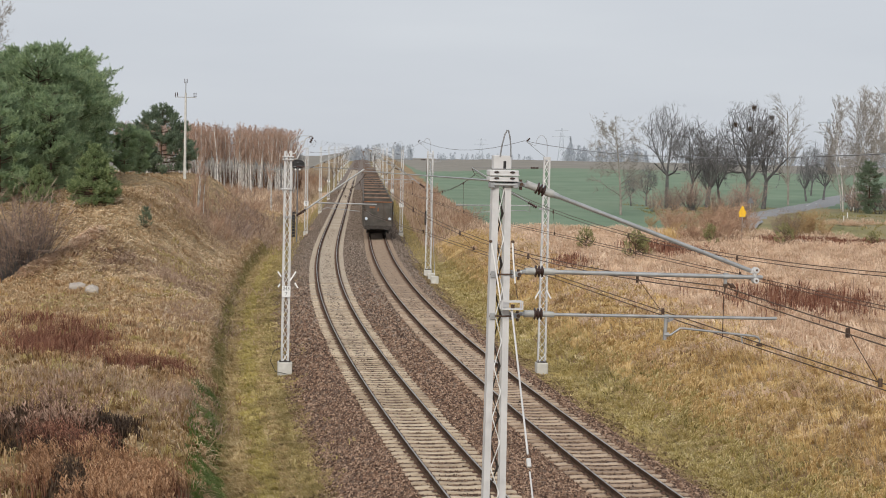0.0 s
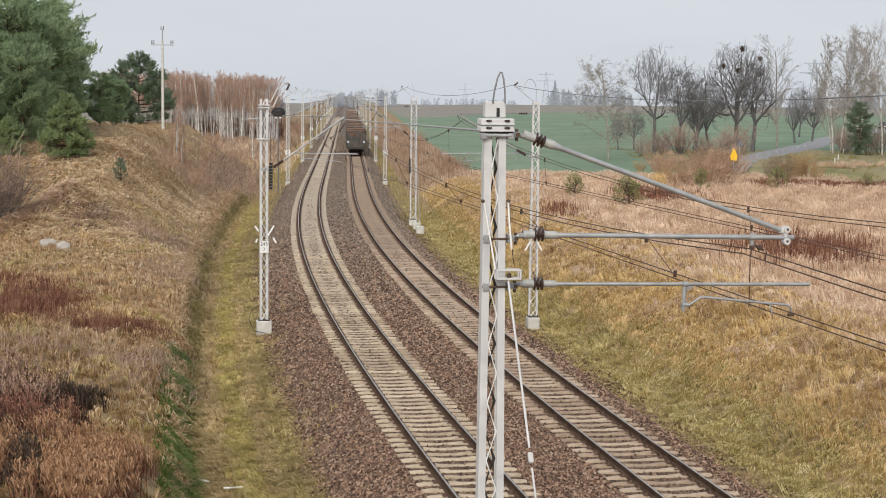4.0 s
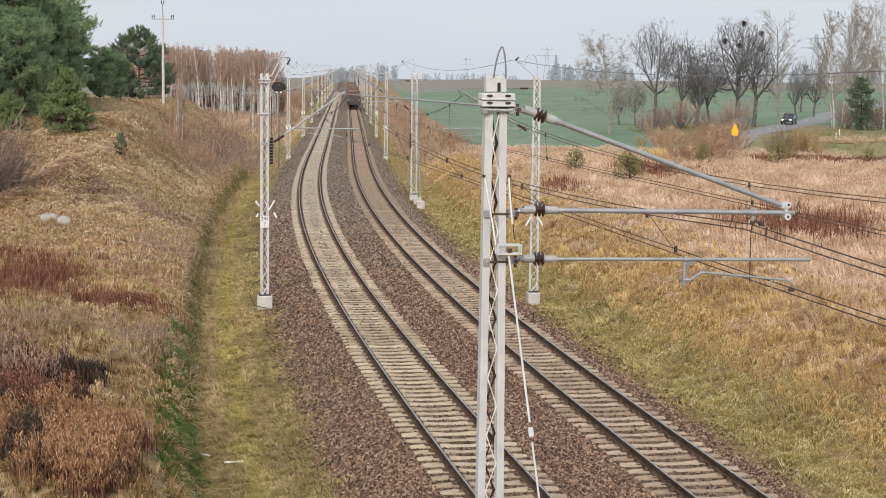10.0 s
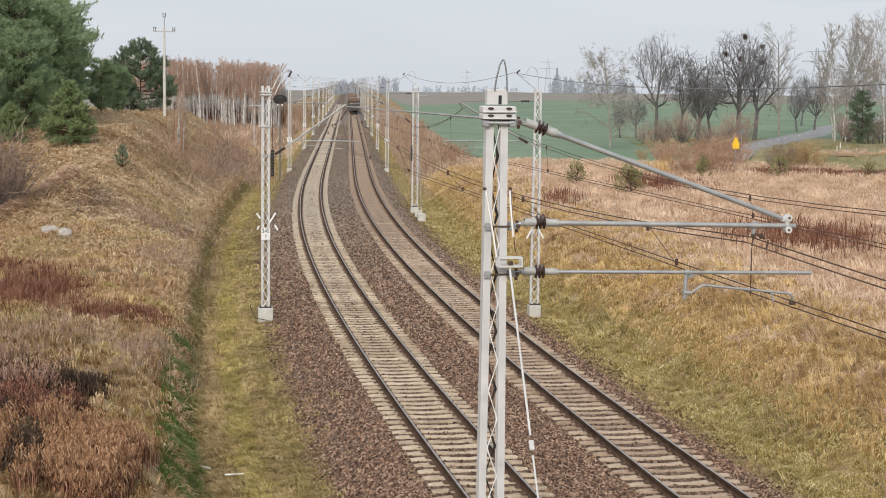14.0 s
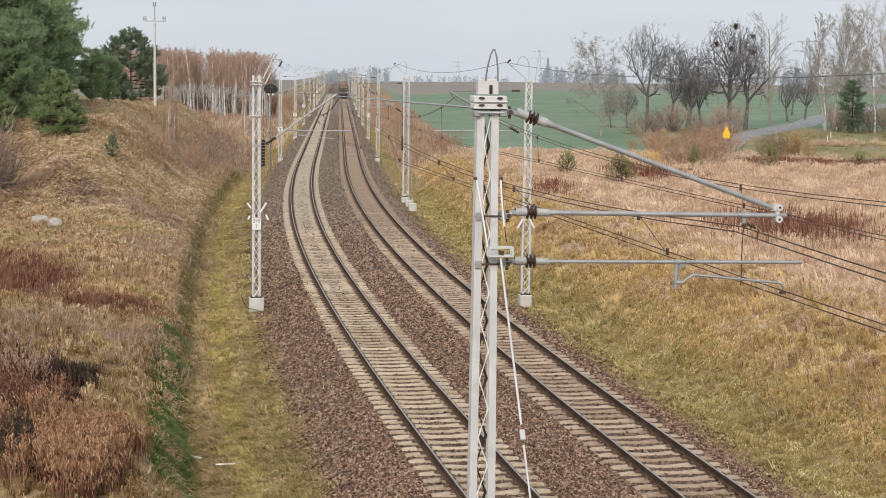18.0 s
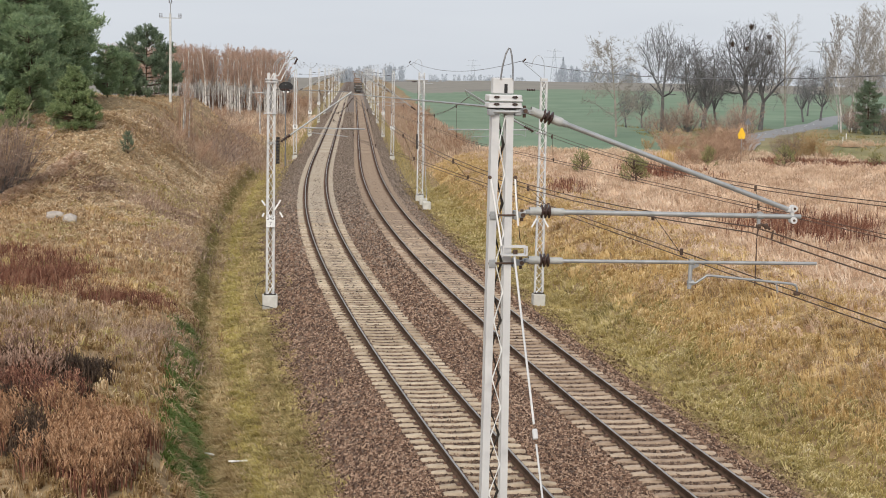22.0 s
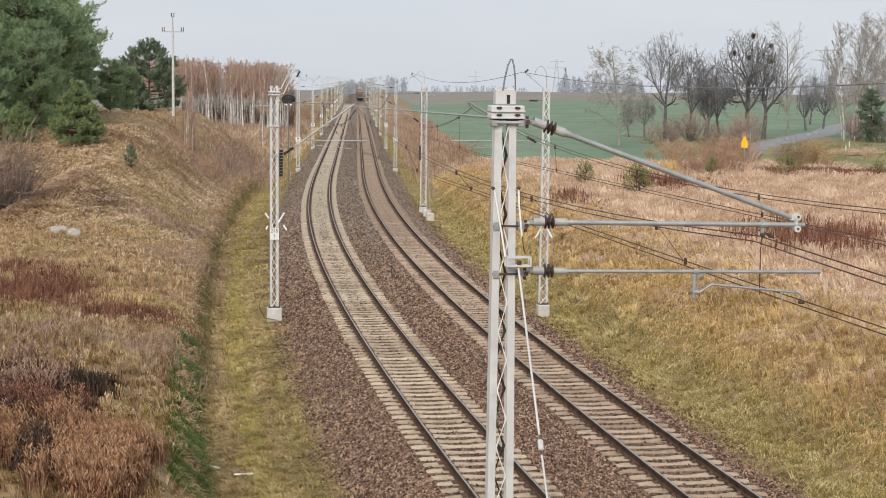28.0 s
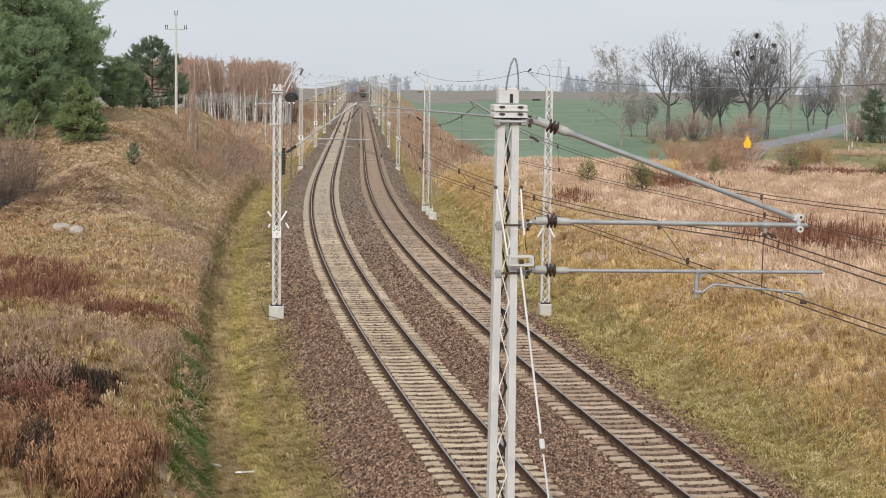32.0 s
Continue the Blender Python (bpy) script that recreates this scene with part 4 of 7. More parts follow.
# ---- plant materials ----
M["tan"] = material("dry_grass", [(0.216, 0.125, 0.066), (0.47, 0.32, 0.182), (0.715, 0.54, 0.341), (0.862, 0.74, 0.55)], 3.2, rough=0.9, island=0.18, detail=3, span=(0.3, 0.68), big=0.35, big_scale=0.3, big_color=(0.42, 0.25, 0.13), spec=0.2, trans=0.3)
M["straw"] = material("yellow_straw", [(0.33, 0.205, 0.085), (0.59, 0.42, 0.185), (0.78, 0.605, 0.325), (0.88, 0.73, 0.47)], 3.4, rough=0.9, island=0.14, detail=3, span=(0.3, 0.68), big=0.3, big_scale=0.3, big_color=(0.54, 0.35, 0.165), spec=0.2, trans=0.3)
M["mound"] = material("golden_mound_grass", [(0.486, 0.348, 0.214), (0.713, 0.551, 0.364), (0.886, 0.739, 0.536), (0.984, 0.882, 0.714)], 2.2, rough=0.9, island=0.14, detail=3, span=(0.3, 0.68), big=0.7, big_scale=0.17, big_color=(0.47, 0.325, 0.18), spec=0.2, trans=0.3)
M["reed"] = material("tan_reed", [(0.446, 0.295, 0.205), (0.673, 0.5, 0.362), (0.822, 0.66, 0.514), (0.911, 0.79, 0.662)], 2.6, rough=0.9, island=0.14, detail=3, span=(0.3, 0.68), big=0.4, big_scale=0.25, big_color=(0.60, 0.425, 0.285), spec=0.2, trans=0.3)
M["short"] = material("short_yellowing_grass", [(0.149, 0.112, 0.044), (0.326, 0.256, 0.106), (0.502, 0.405, 0.189), (0.67, 0.553, 0.312)], 3.5, rough=0.9, island=0.18, detail=3, span=(0.3, 0.68), big=0.5, big_scale=0.7, big_color=(0.26, 0.205, 0.085), spec=0.2, trans=0.3)
M["green"] = material("green_grass", [(0.085, 0.13, 0.035), (0.145, 0.20, 0.055), (0.24, 0.285, 0.09)], 3, rough=0.85, island=0.2, spec=0.25, trans=0.3)
M["olive"] = material("olive_ditch_grass", [(0.20, 0.165, 0.07), (0.37, 0.305, 0.13), (0.56, 0.455, 0.23)], 3.0, rough=0.9, island=0.3, big=0.5, big_scale=0.5, big_color=(0.28, 0.245, 0.10), spec=0.2, trans=0.25)
M["strip_yellow"] = material("yellowish_strip_grass", [(0.194, 0.16, 0.0459), (0.388, 0.315, 0.0963), (0.553, 0.461, 0.179), (0.689, 0.582, 0.294)], 3.4, rough=0.9, island=0.18, detail=3, span=(0.3, 0.68), big=0.4, big_scale=0.5, big_color=(0.33, 0.255, 0.09), spec=0.2, trans=0.3)
M["strip_tan"] = material("tan_strip_grass", [(0.184, 0.124, 0.054), (0.377, 0.271, 0.131), (0.57, 0.437, 0.239), (0.718, 0.593, 0.369)], 3.4, rough=0.9, island=0.18, detail=3, span=(0.3, 0.68), big=0.4, big_scale=0.5, big_color=(0.33, 0.235, 0.11), spec=0.2, trans=0.3)
M["lush"] = material("yellow_green_grass", [(0.27, 0.216, 0.081), (0.5, 0.417, 0.169), (0.7, 0.597, 0.317), (0.83, 0.731, 0.513)], 3.2, rough=0.9, island=0.14, detail=3, span=(0.3, 0.68), big=0.5, big_scale=0.4, big_color=(0.47, 0.355, 0.135), spec=0.2, trans=0.3)
M["turf"] = material("brown_turf_clods", [(0.15, 0.105, 0.058), (0.29, 0.21, 0.115), (0.46, 0.345, 0.20)], 2.2, rough=0.95, island=0.3, spec=0.15)
M["weedy"] = material("brown_weedy_grass", [(0.11, 0.062, 0.028), (0.265, 0.168, 0.078), (0.42, 0.295, 0.145), (0.57, 0.44, 0.255)], 3.2, rough=0.9, island=0.14, detail=3, span=(0.3, 0.68), big=0.35, big_scale=0.4, big_color=(0.21, 0.115, 0.055), spec=0.2, trans=0.3)
M["verge"] = material("olive_verge_grass", [(0.162, 0.144, 0.0575), (0.324, 0.282, 0.115), (0.567, 0.456, 0.218)], 0.9, rough=0.9, island=0.5, spec=0.2, trans=0.3)
M["dock"] = material("red_brown_stalks", [(0.06, 0.0211, 0.0168), (0.148, 0.0585, 0.04), (0.248, 0.117, 0.076), (0.368, 0.218, 0.152)], 0.9, rough=0.9, island=0.55, spec=0.2)
M["rusty"] = material("rust_brown_stalks", [(0.23, 0.146, 0.1), (0.423, 0.301, 0.225), (0.616, 0.489, 0.385)], 0.6, rough=0.9, island=0.55, spec=0.2, trans=0.25)
M["stalk"] = material("dark_stalks", [(0.03, 0.02, 0.016), (0.08, 0.055, 0.04), (0.14, 0.095, 0.065)], 0.6, rough=0.9, island=0.6, spec=0.2)
M["stem"] = material("brown_stems", [(0.04, 0.0216, 0.0144), (0.1, 0.0528, 0.0336), (0.2, 0.112, 0.068)], 1.2, rough=0.9, island=0.5, spec=0.2)
M["fluff"] = material("grey_seed_fluff", [(0.114, 0.065, 0.0465), (0.258, 0.163, 0.12), (0.495, 0.346, 0.271)], 5, rough=0.95, island=0.45, spec=0.1)
M["pinkfluff"] = material("brown_seed_fluff", [(0.136, 0.0626, 0.0332), (0.33, 0.184, 0.101), (0.582, 0.389, 0.249)], 5, rough=0.95, island=0.45, spec=0.1, trans=0.2)
M["needle"] = material("pine_needles", [(0.154, 0.222, 0.128), (0.342, 0.445, 0.261), (0.625, 0.71, 0.435)], 1.3, rough=0.7, island=0.3, big=0.35, big_scale=0.3, big_color=(0.21, 0.29, 0.195), spec=0.3, trans=0.5)
M["dark_needle"] = material("dark_pine_needles", [(0.0986, 0.142, 0.0957), (0.209, 0.271, 0.186), (0.37, 0.438, 0.3)], 1.3, rough=0.7, island=0.3, spec=0.3, trans=0.5)
M["young"] = material("young_pine_needles", [(0.17, 0.17, 0.075), (0.31, 0.305, 0.14), (0.48, 0.46, 0.25)], 0.5, rough=0.7, island=0.6, spec=0.3, trans=0.4)
M["bushy"] = material("bushy_pine_needles", [(0.13, 0.184, 0.0834), (0.26, 0.335, 0.158), (0.465, 0.534, 0.281)], 0.5, rough=0.7, island=0.6, spec=0.3, trans=0.4)
M["bark"] = material("grey_brown_bark", [(0.085, 0.083, 0.084), (0.155, 0.15, 0.152)], 3, rough=0.9, bump=0.3)
M["pine_bark"] = material("pine_bark", [(0.06, 0.04, 0.03), (0.13, 0.085, 0.06)], 3, rough=0.9, bump=0.3)
M["twig"] = material("dark_twigs", [(0.155, 0.152, 0.158), (0.26, 0.256, 0.264)], 0.4, rough=0.9, island=0.5)
M["pale_twig"] = material("pale_twigs", [(0.237, 0.212, 0.19), (0.369, 0.336, 0.305)], 0.4, rough=0.9, island=0.5)
M["thorn"] = material("brown_thorn_twigs", [(0.168, 0.114, 0.09), (0.3, 0.216, 0.174), (0.432, 0.33, 0.27)], 0.5, rough=0.9, island=0.5)
M["birch_bark"] = material("birch_bark", [(0.224, 0.203, 0.19), (0.526, 0.503, 0.483), (0.672, 0.65, 0.627)], 2.4, rough=0.8, detail=3)
M["pale_bark"] = material("pale_grey_bark", [(0.20, 0.18, 0.155), (0.33, 0.305, 0.27)], 2.4, rough=0.85, detail=3)
M["birch_leaf"] = material("birch_orange_twigs", [(0.342, 0.223, 0.171), (0.494, 0.347, 0.272), (0.626, 0.484, 0.402)], 0.3, rough=0.9, island=0.5, trans=0.25)
M["shrub_red"] = material("reddish_shrub_twigs", [(0.21, 0.125, 0.085), (0.37, 0.235, 0.16), (0.53, 0.375, 0.265)], 0.4, rough=0.9, island=0.6)
M["shrub_tan"] = material("tan_shrub_leaves", [(0.25, 0.16, 0.075), (0.43, 0.29, 0.145), (0.56, 0.42, 0.25)], 0.5, rough=0.9, island=0.5)
M["boulder"] = material("pale_boulder", [(0.317, 0.282, 0.255), (0.493, 0.449, 0.405)], 3, rough=0.9, bump=0.5, bump_scale=12)
# haze is put into this pale blue-grey of skyline trees and pylons
M["far_tree"] = material("haze_pale_distance", [(0.36, 0.40, 0.455), (0.45, 0.49, 0.545)], 0.2, rough=1.0, island=0.5, spec=0.0)


# ---- road and the boulders ----
ROAD = [(165, 520), (112, 395), (72, 297), (57, 252), (46.5, 225), (38.5, 204), (33, 187), (29.6, 180), (32.0, 174), (37.1, 168), (43.9, 166), (53, 167), (66, 171), (82, 176), (102, 182), (130, 186)]


def road_point(k):
    i = int(min(max(math.floor(k), 0), len(ROAD) - 2))
    t = k - i
    p = [np.array(ROAD[min(max(j, 0), len(ROAD) - 1)], float) for j in (i - 1, i, i + 1, i + 2)]
    return 0.5 * (2 * p[1] + (p[2] - p[0]) * t + (2 * p[0] - 5 * p[1] + 4 * p[2] - p[3]) * t * t + (3 * p[1] - p[0] - 3 * p[2] + p[3]) * t ** 3)


def build_road():
    V, F = [], []
    ks = np.linspace(0, len(ROAD) - 1, 120)
    for i, k in enumerate(ks):
        c, d = road_point(k), road_point(min(k + 0.02, len(ROAD) - 1)) - road_point(max(k - 0.02, 0))
        d = d / np.linalg.norm(d)
        n = np.array((d[1], -d[0]))
        zc = float(ground_z(*c)) + 0.22
        for w, dz in ((-2.6, -0.5), (-1.95, -0.04), (-1.85, 0.0), (0, 0.05), (1.85, 0.0), (1.95, -0.04), (2.6, -0.5)):
            p = c + n * w
            V.append((p[0], p[1], zc + dz))
        if i:
            b = (i - 1) * 7
            F += [(b + j, b + j + 1, b + j + 8, b + j + 7) for j in range(6)]
    road = tagged(new("road", mesh_from("road", V, F, [M["asphalt"]], smooth=True)), "grey asphalt country road curving down to the field", "road", kind="structure")
    for k in np.arange(2.0, 7.0, 0.22):
        a, b = road_point(k), road_point(k + 0.09)
        n = np.array((b[1] - a[1], a[0] - b[0])) / np.linalg.norm(b - a) * 0.07
        z0, z1 = float(ground_z(*a)) + 0.275, float(ground_z(*b)) + 0.275
        v = [(*(a - n), z0), (*(a + n), z0), (*(b + n), z1), (*(b - n), z1)]
        mesh_part("lane_dash", mesh_from("lane_dash", v, [(0, 1, 2, 3)], [M["white"]]), road)


build_road()


ROAD_LINE = [tuple(road_point(k)) for k in np.arange(2, 13, 0.12)]


def car_rows():
    key = [(0, 0.55), (4, 1.3), (7.5, 2.0), (9.0, 3.0), (10.5, 4.0), (12.0, 5.0), (13.0, 5.9), (13.8, 6.75), (15.4, 7.3), (17.0, 8.0), (18.0, 9.0), (19.0, 10.0), (19.8, 11.0), (21.0, 12.0), (22.5, 13.0), (25, 14.0), (32, 14.9)]
    rows = []
    for t in np.arange(0, 32.01, 0.5):
        k = float(np.interp(t, [a for a, b in key], [b for a, b in key]))
        c, d = road_point(k), road_point(k + 0.03) - road_point(k - 0.03)
        rows.append((t, pose(c[0], c[1], float(ground_z(*c)) + 0.28, 0, 0, math.degrees(math.atan2(-d[0], d[1])))))
    return rows


def boulder(x, y, r, seed):
    rng = np.random.default_rng(seed)
    bm = bmesh.new()
    bmesh.ops.create_icosphere(bm, subdivisions=3, radius=1)
    o = Vector(rng.uniform(-9, 9, 3))
    for v in bm.verts:
        v.co *= 1 + 0.35 * noise.noise(v.co * 1.1 + o) + 0.18 * noise.noise(v.co * 2.6 + o)
        v.co = Vector((v.co.x * r * 1.25, v.co.y * r, v.co.z * r * 0.85))
    ob = part("boulder", bm, M["boulder"], smooth=True)
    ob.matrix_basis = pose(x, y, float(ground_z(x, y)) + r * 0.42, 0, 0, rng.uniform(0, 180))
    tagged(ob, "pale weathered boulder lying in yellow grass", "boulder", "boulders on the mound")


boulder(-19.95, 81.6, 0.35, 1)
boulder(-18.95, 80.5, 0.33, 5)


# ---- plants made of many blades ----
def blades(V_list, F_list, P, hgt, wid, rng, lean=0.35, seg=2):
    """Adds upright tapering blades at P; seg 1 is one triangle, 2 is a bent blade."""
    n = len(P)
    a = rng.uniform(0, 2 * np.pi, n)
    side = np.stack([np.cos(a), np.sin(a), np.zeros(n)], 1) * (wid / 2)[:, None]
    b = rng.uniform(0, 2 * np.pi, n)
    l = np.abs(rng.normal(0, lean, n)) * hgt
    out = np.stack([np.cos(b) * l, np.sin(b) * l, np.zeros(n)], 1)
    up = np.stack([np.zeros(n), np.zeros(n), hgt], 1)
    base = sum(len(v) for v in V_list)
    if seg == 1:
        V = np.stack([P - side, P + side, P + up + out], 1).reshape(-1, 3)
        F = base + np.arange(n)[:, None] * 3 + np.array([0, 1, 2])
    else:
        mid = P + up * 0.6 + out * 0.35
        V = np.stack([P - side, P + side, mid + side * 0.75, mid - side * 0.75, P + up * 0.95 + out], 1).reshape(-1, 3)
        i = np.arange(n)[:, None] * 5
        F = base + np.concatenate([i + np.array([0, 1, 2]), i + np.array([0, 2, 3]), i + np.array([3, 2, 4])], 0)
    V_list.append(V)
    F_list.append(F)


def on_ground(y, u, sink=0.02):
    m = line_m(y)
    x = line_x(y) + u * np.sqrt(1 + m * m)
    keep = (x / y > -0.335) & (x / y < 0.345)
    x, y = x[keep], y[keep]
    return np.stack([x, y, ground_z(x, y) - sink], 1)


def patchy(P, scale, cut, rng, soft=0.25, seed=0.0):
    """Keeps points where a wide wave pattern is high, so that stands grow in patches."""
    s = scale
    v = np.sin(P[:, 0] * s + seed) * np.sin(P[:, 1] * s * 0.8 + 2 * seed) + 0.6 * np.sin(P[:, 0] * s * 2.3 + P[:, 1] * s * 1.7 + seed) + 0.35 * np.sin(P[:, 0] * s * 4.1 - P[:, 1] * s * 3.7)
    return P[v + rng.normal(0, soft, len(P)) > cut]


def meadow(name, label, category, mat, P, h0, h1, w0, w1, seed, lean=0.35, seg=2, tuft=1, spread=0.1):
    rng = np.random.default_rng(seed)
    if tuft > 1:
        P = np.repeat(P, tuft, 0)
        P = P + np.concatenate([rng.normal(0, spread, (len(P), 2)), np.zeros((len(P), 1))], 1)
        P[:, 2] = ground_z(P[:, 0], P[:, 1]) - 0.02
    far = np.clip(P[:, 1] / 60, 0.8, 3.0)
    V, F = [], []
    blades(V, F, P, rng.uniform(h0, h1, len(P)), rng.uniform(w0, w1, len(P)) * far, rng, lean, seg)
    tagged(new(name, mesh_from(name, np.concatenate(V), np.concatenate(F), [mat])), label, category, kind="stuff")


def flow(x, y, seed):
    """A smooth wandering angle, so that neighbouring tufts lie the same way."""
    return np.sin(x * 0.9 + 1.4 * np.sin(y * 0.55 + seed)) + 0.7 * np.sin(y * 1.3 - x * 0.7 + 2 * seed)


def tufts(name, label, category, mat, P, h0, h1, w0, w1, seed, blades_each=7, reach=0.9, way=None, sway=0.9, spread=0.07):
    """Clumps whose blades rise and arch over together; way (a plan angle) is the side they mostly lie to."""
    rng = np.random.default_rng(seed)
    n, m = len(P), blades_each
    bend = flow(P[:, 0], P[:, 1], seed * 0.7)
    a = (way if way is not None else -1.2) + (sway if way is not None else 1.6) * 0.75 * bend + rng.normal(0, 0.3, n)
    hump = 0.8 + 0.35 * np.sin(P[:, 0] * 3.1 + 1.5 * np.sin(P[:, 1] * 1.7 + seed)) * np.sin(P[:, 1] * 2.3 + seed)
    hgt = (rng.uniform(0, 1, n) ** 1.4 * (h1 - h0) + h0) * hump
    a = np.repeat(a, m) + rng.normal(0, 0.3, n * m)
    hgt = np.repeat(hgt, m) * rng.uniform(0.6, 1.15, n * m)
    B = np.repeat(P, m, 0)
    B[:, :2] += rng.normal(0, spread, (n * m, 2)) * np.clip(B[:, 1:2] / 60, 0.7, 2)
    B[:, 2] = ground_z(B[:, 0], B[:, 1]) - 0.02
    wid = rng.uniform(w0, w1, n * m) * 1.7 * np.clip(B[:, 1] / 55, 0.75, 1.7)
    out = np.stack([np.cos(a), np.sin(a), np.zeros(n * m)], 1)
    side = np.stack([-np.sin(a), np.cos(a), np.zeros(n * m)], 1) * (wid / 2)[:, None]
    far = (np.abs(rng.normal(reach, reach * 0.35, n * m)) * hgt)[:, None]
    up = np.array((0, 0, 1.0))[None] * hgt[:, None]
    mid = B + up * 0.85 + out * far * 0.4
    tip = B + up * rng.uniform(0.45, 1.0, n * m)[:, None] + out * far
    V = np.stack([B - side, B + side, mid + side * 0.8, mid - side * 0.8, tip], 1).reshape(-1, 3)
    i = np.arange(n * m)[:, None] * 5
    F = np.concatenate([i + np.array([0, 1, 2]), i + np.array([0, 2, 3]), i + np.array([3, 2, 4])], 0)
    tagged(new(name, mesh_from(name, V, F, [mat])), label, category, kind="stuff")


def plumes(name, label, mat, head_mat, P, h0, h1, seed, heads=14, size=0.19, wid=0.02):
    """Stalks that carry feathery seed heads: curved side sprays that arch over to one side."""
    rng = np.random.default_rng(seed)
    n = len(P)
    hgt = rng.uniform(h0, h1, n)
    V, F = [], []
    blades(V, F, P, hgt, np.full(n, wid), rng, 0.12, 2)
    for k in range(2):
        blades(V, F, P + rng.normal(0, 0.08, (n, 3)) * (1, 1, 0), hgt * rng.uniform(0.5, 0.8, n), np.full(n, wid * 1.3), rng, 0.25, 2)
    tagged(new(name, mesh_from(name, np.concatenate(V), np.concatenate(F), [mat])), label + ", lower stalks", "weeds", kind="stuff")
    if not heads:
        return
    m = n * heads
    base = np.repeat(P, heads, 0)
    lean = flow(base[:, 0], base[:, 1], seed * 0.3)
    a = 2.4 + 0.7 * lean + rng.normal(0, 0.7, m)
    t = rng.random(m)
    base[:, 2] += np.repeat(hgt, heads) * (0.42 + 0.58 * np.sqrt(t))
    base[:, :2] += rng.normal(0, 0.05, (m, 2))
    L = size * rng.uniform(0.6, 1.2, m) * (1.15 - 0.5 * t)
    out = np.stack([np.cos(a), np.sin(a), np.zeros(m)], 1)
    side = np.stack([-np.sin(a), np.cos(a), np.zeros(m)], 1) * (size * rng.uniform(0.04, 0.075, m))[:, None]
    up = np.array((0, 0, 1.0))[None]
    p1 = base + out * (L * 0.45)[:, None] + up * (L * 0.45)[:, None]
    p2 = base + out * (L * 1.0)[:, None] + up * (L * rng.uniform(0.1, 0.4, m))[:, None]
    V = np.stack([base - side * 0.5, base + side * 0.5, p1 + side, p1 - side, p2], 1).reshape(-1, 3)
    i = np.arange(m)[:, None] * 5
    F = np.concatenate([i + np.array([0, 1, 2]), i + np.array([0, 2, 3]), i + np.array([3, 2, 4])], 0)
    tagged(new(name, mesh_from(name, V, F, [head_mat])), label, "weeds", kind="stuff")


def patch(rng, n, x0, x1, y0, y1, clump=9, spread=0.16):
    """Points gathered in loose clumps inside a plan rectangle."""
    k = max(1, n // clump)
    c = np.stack([rng.uniform(x0, x1, k), rng.uniform(y0, y1, k)], 1)
    p = np.repeat(c, clump, 0) + rng.normal(0, spread, (k * clump, 2))
    return np.stack([p[:, 0], p[:, 1], ground_z(p[:, 0], p[:, 1]) - 0.02], 1)


def spots(rng, n, centre, ry, ru):
    """Points that thin out round a plan place."""
    x, y = centre[0] + ru * 0.62 * rng.normal(0, 1, n), centre[1] + ry * 0.62 * rng.normal(0, 1, n)
    keep = (x / y > -0.335) & (x / y < 0.345)
    return np.stack([x, y, ground_z(x, y) - 0.02], 1)[keep]


def clear_of(P, spots_, rng):
    """Drops the grass where denser weeds shade it out."""
    for x, y, rx, ry, share in spots_:
        inside = ((P[:, 0] - x) / rx) ** 2 + ((P[:, 1] - y) / ry) ** 2 < 1
        P = P[~(inside & (rng.random(len(P)) < share))]
    return P


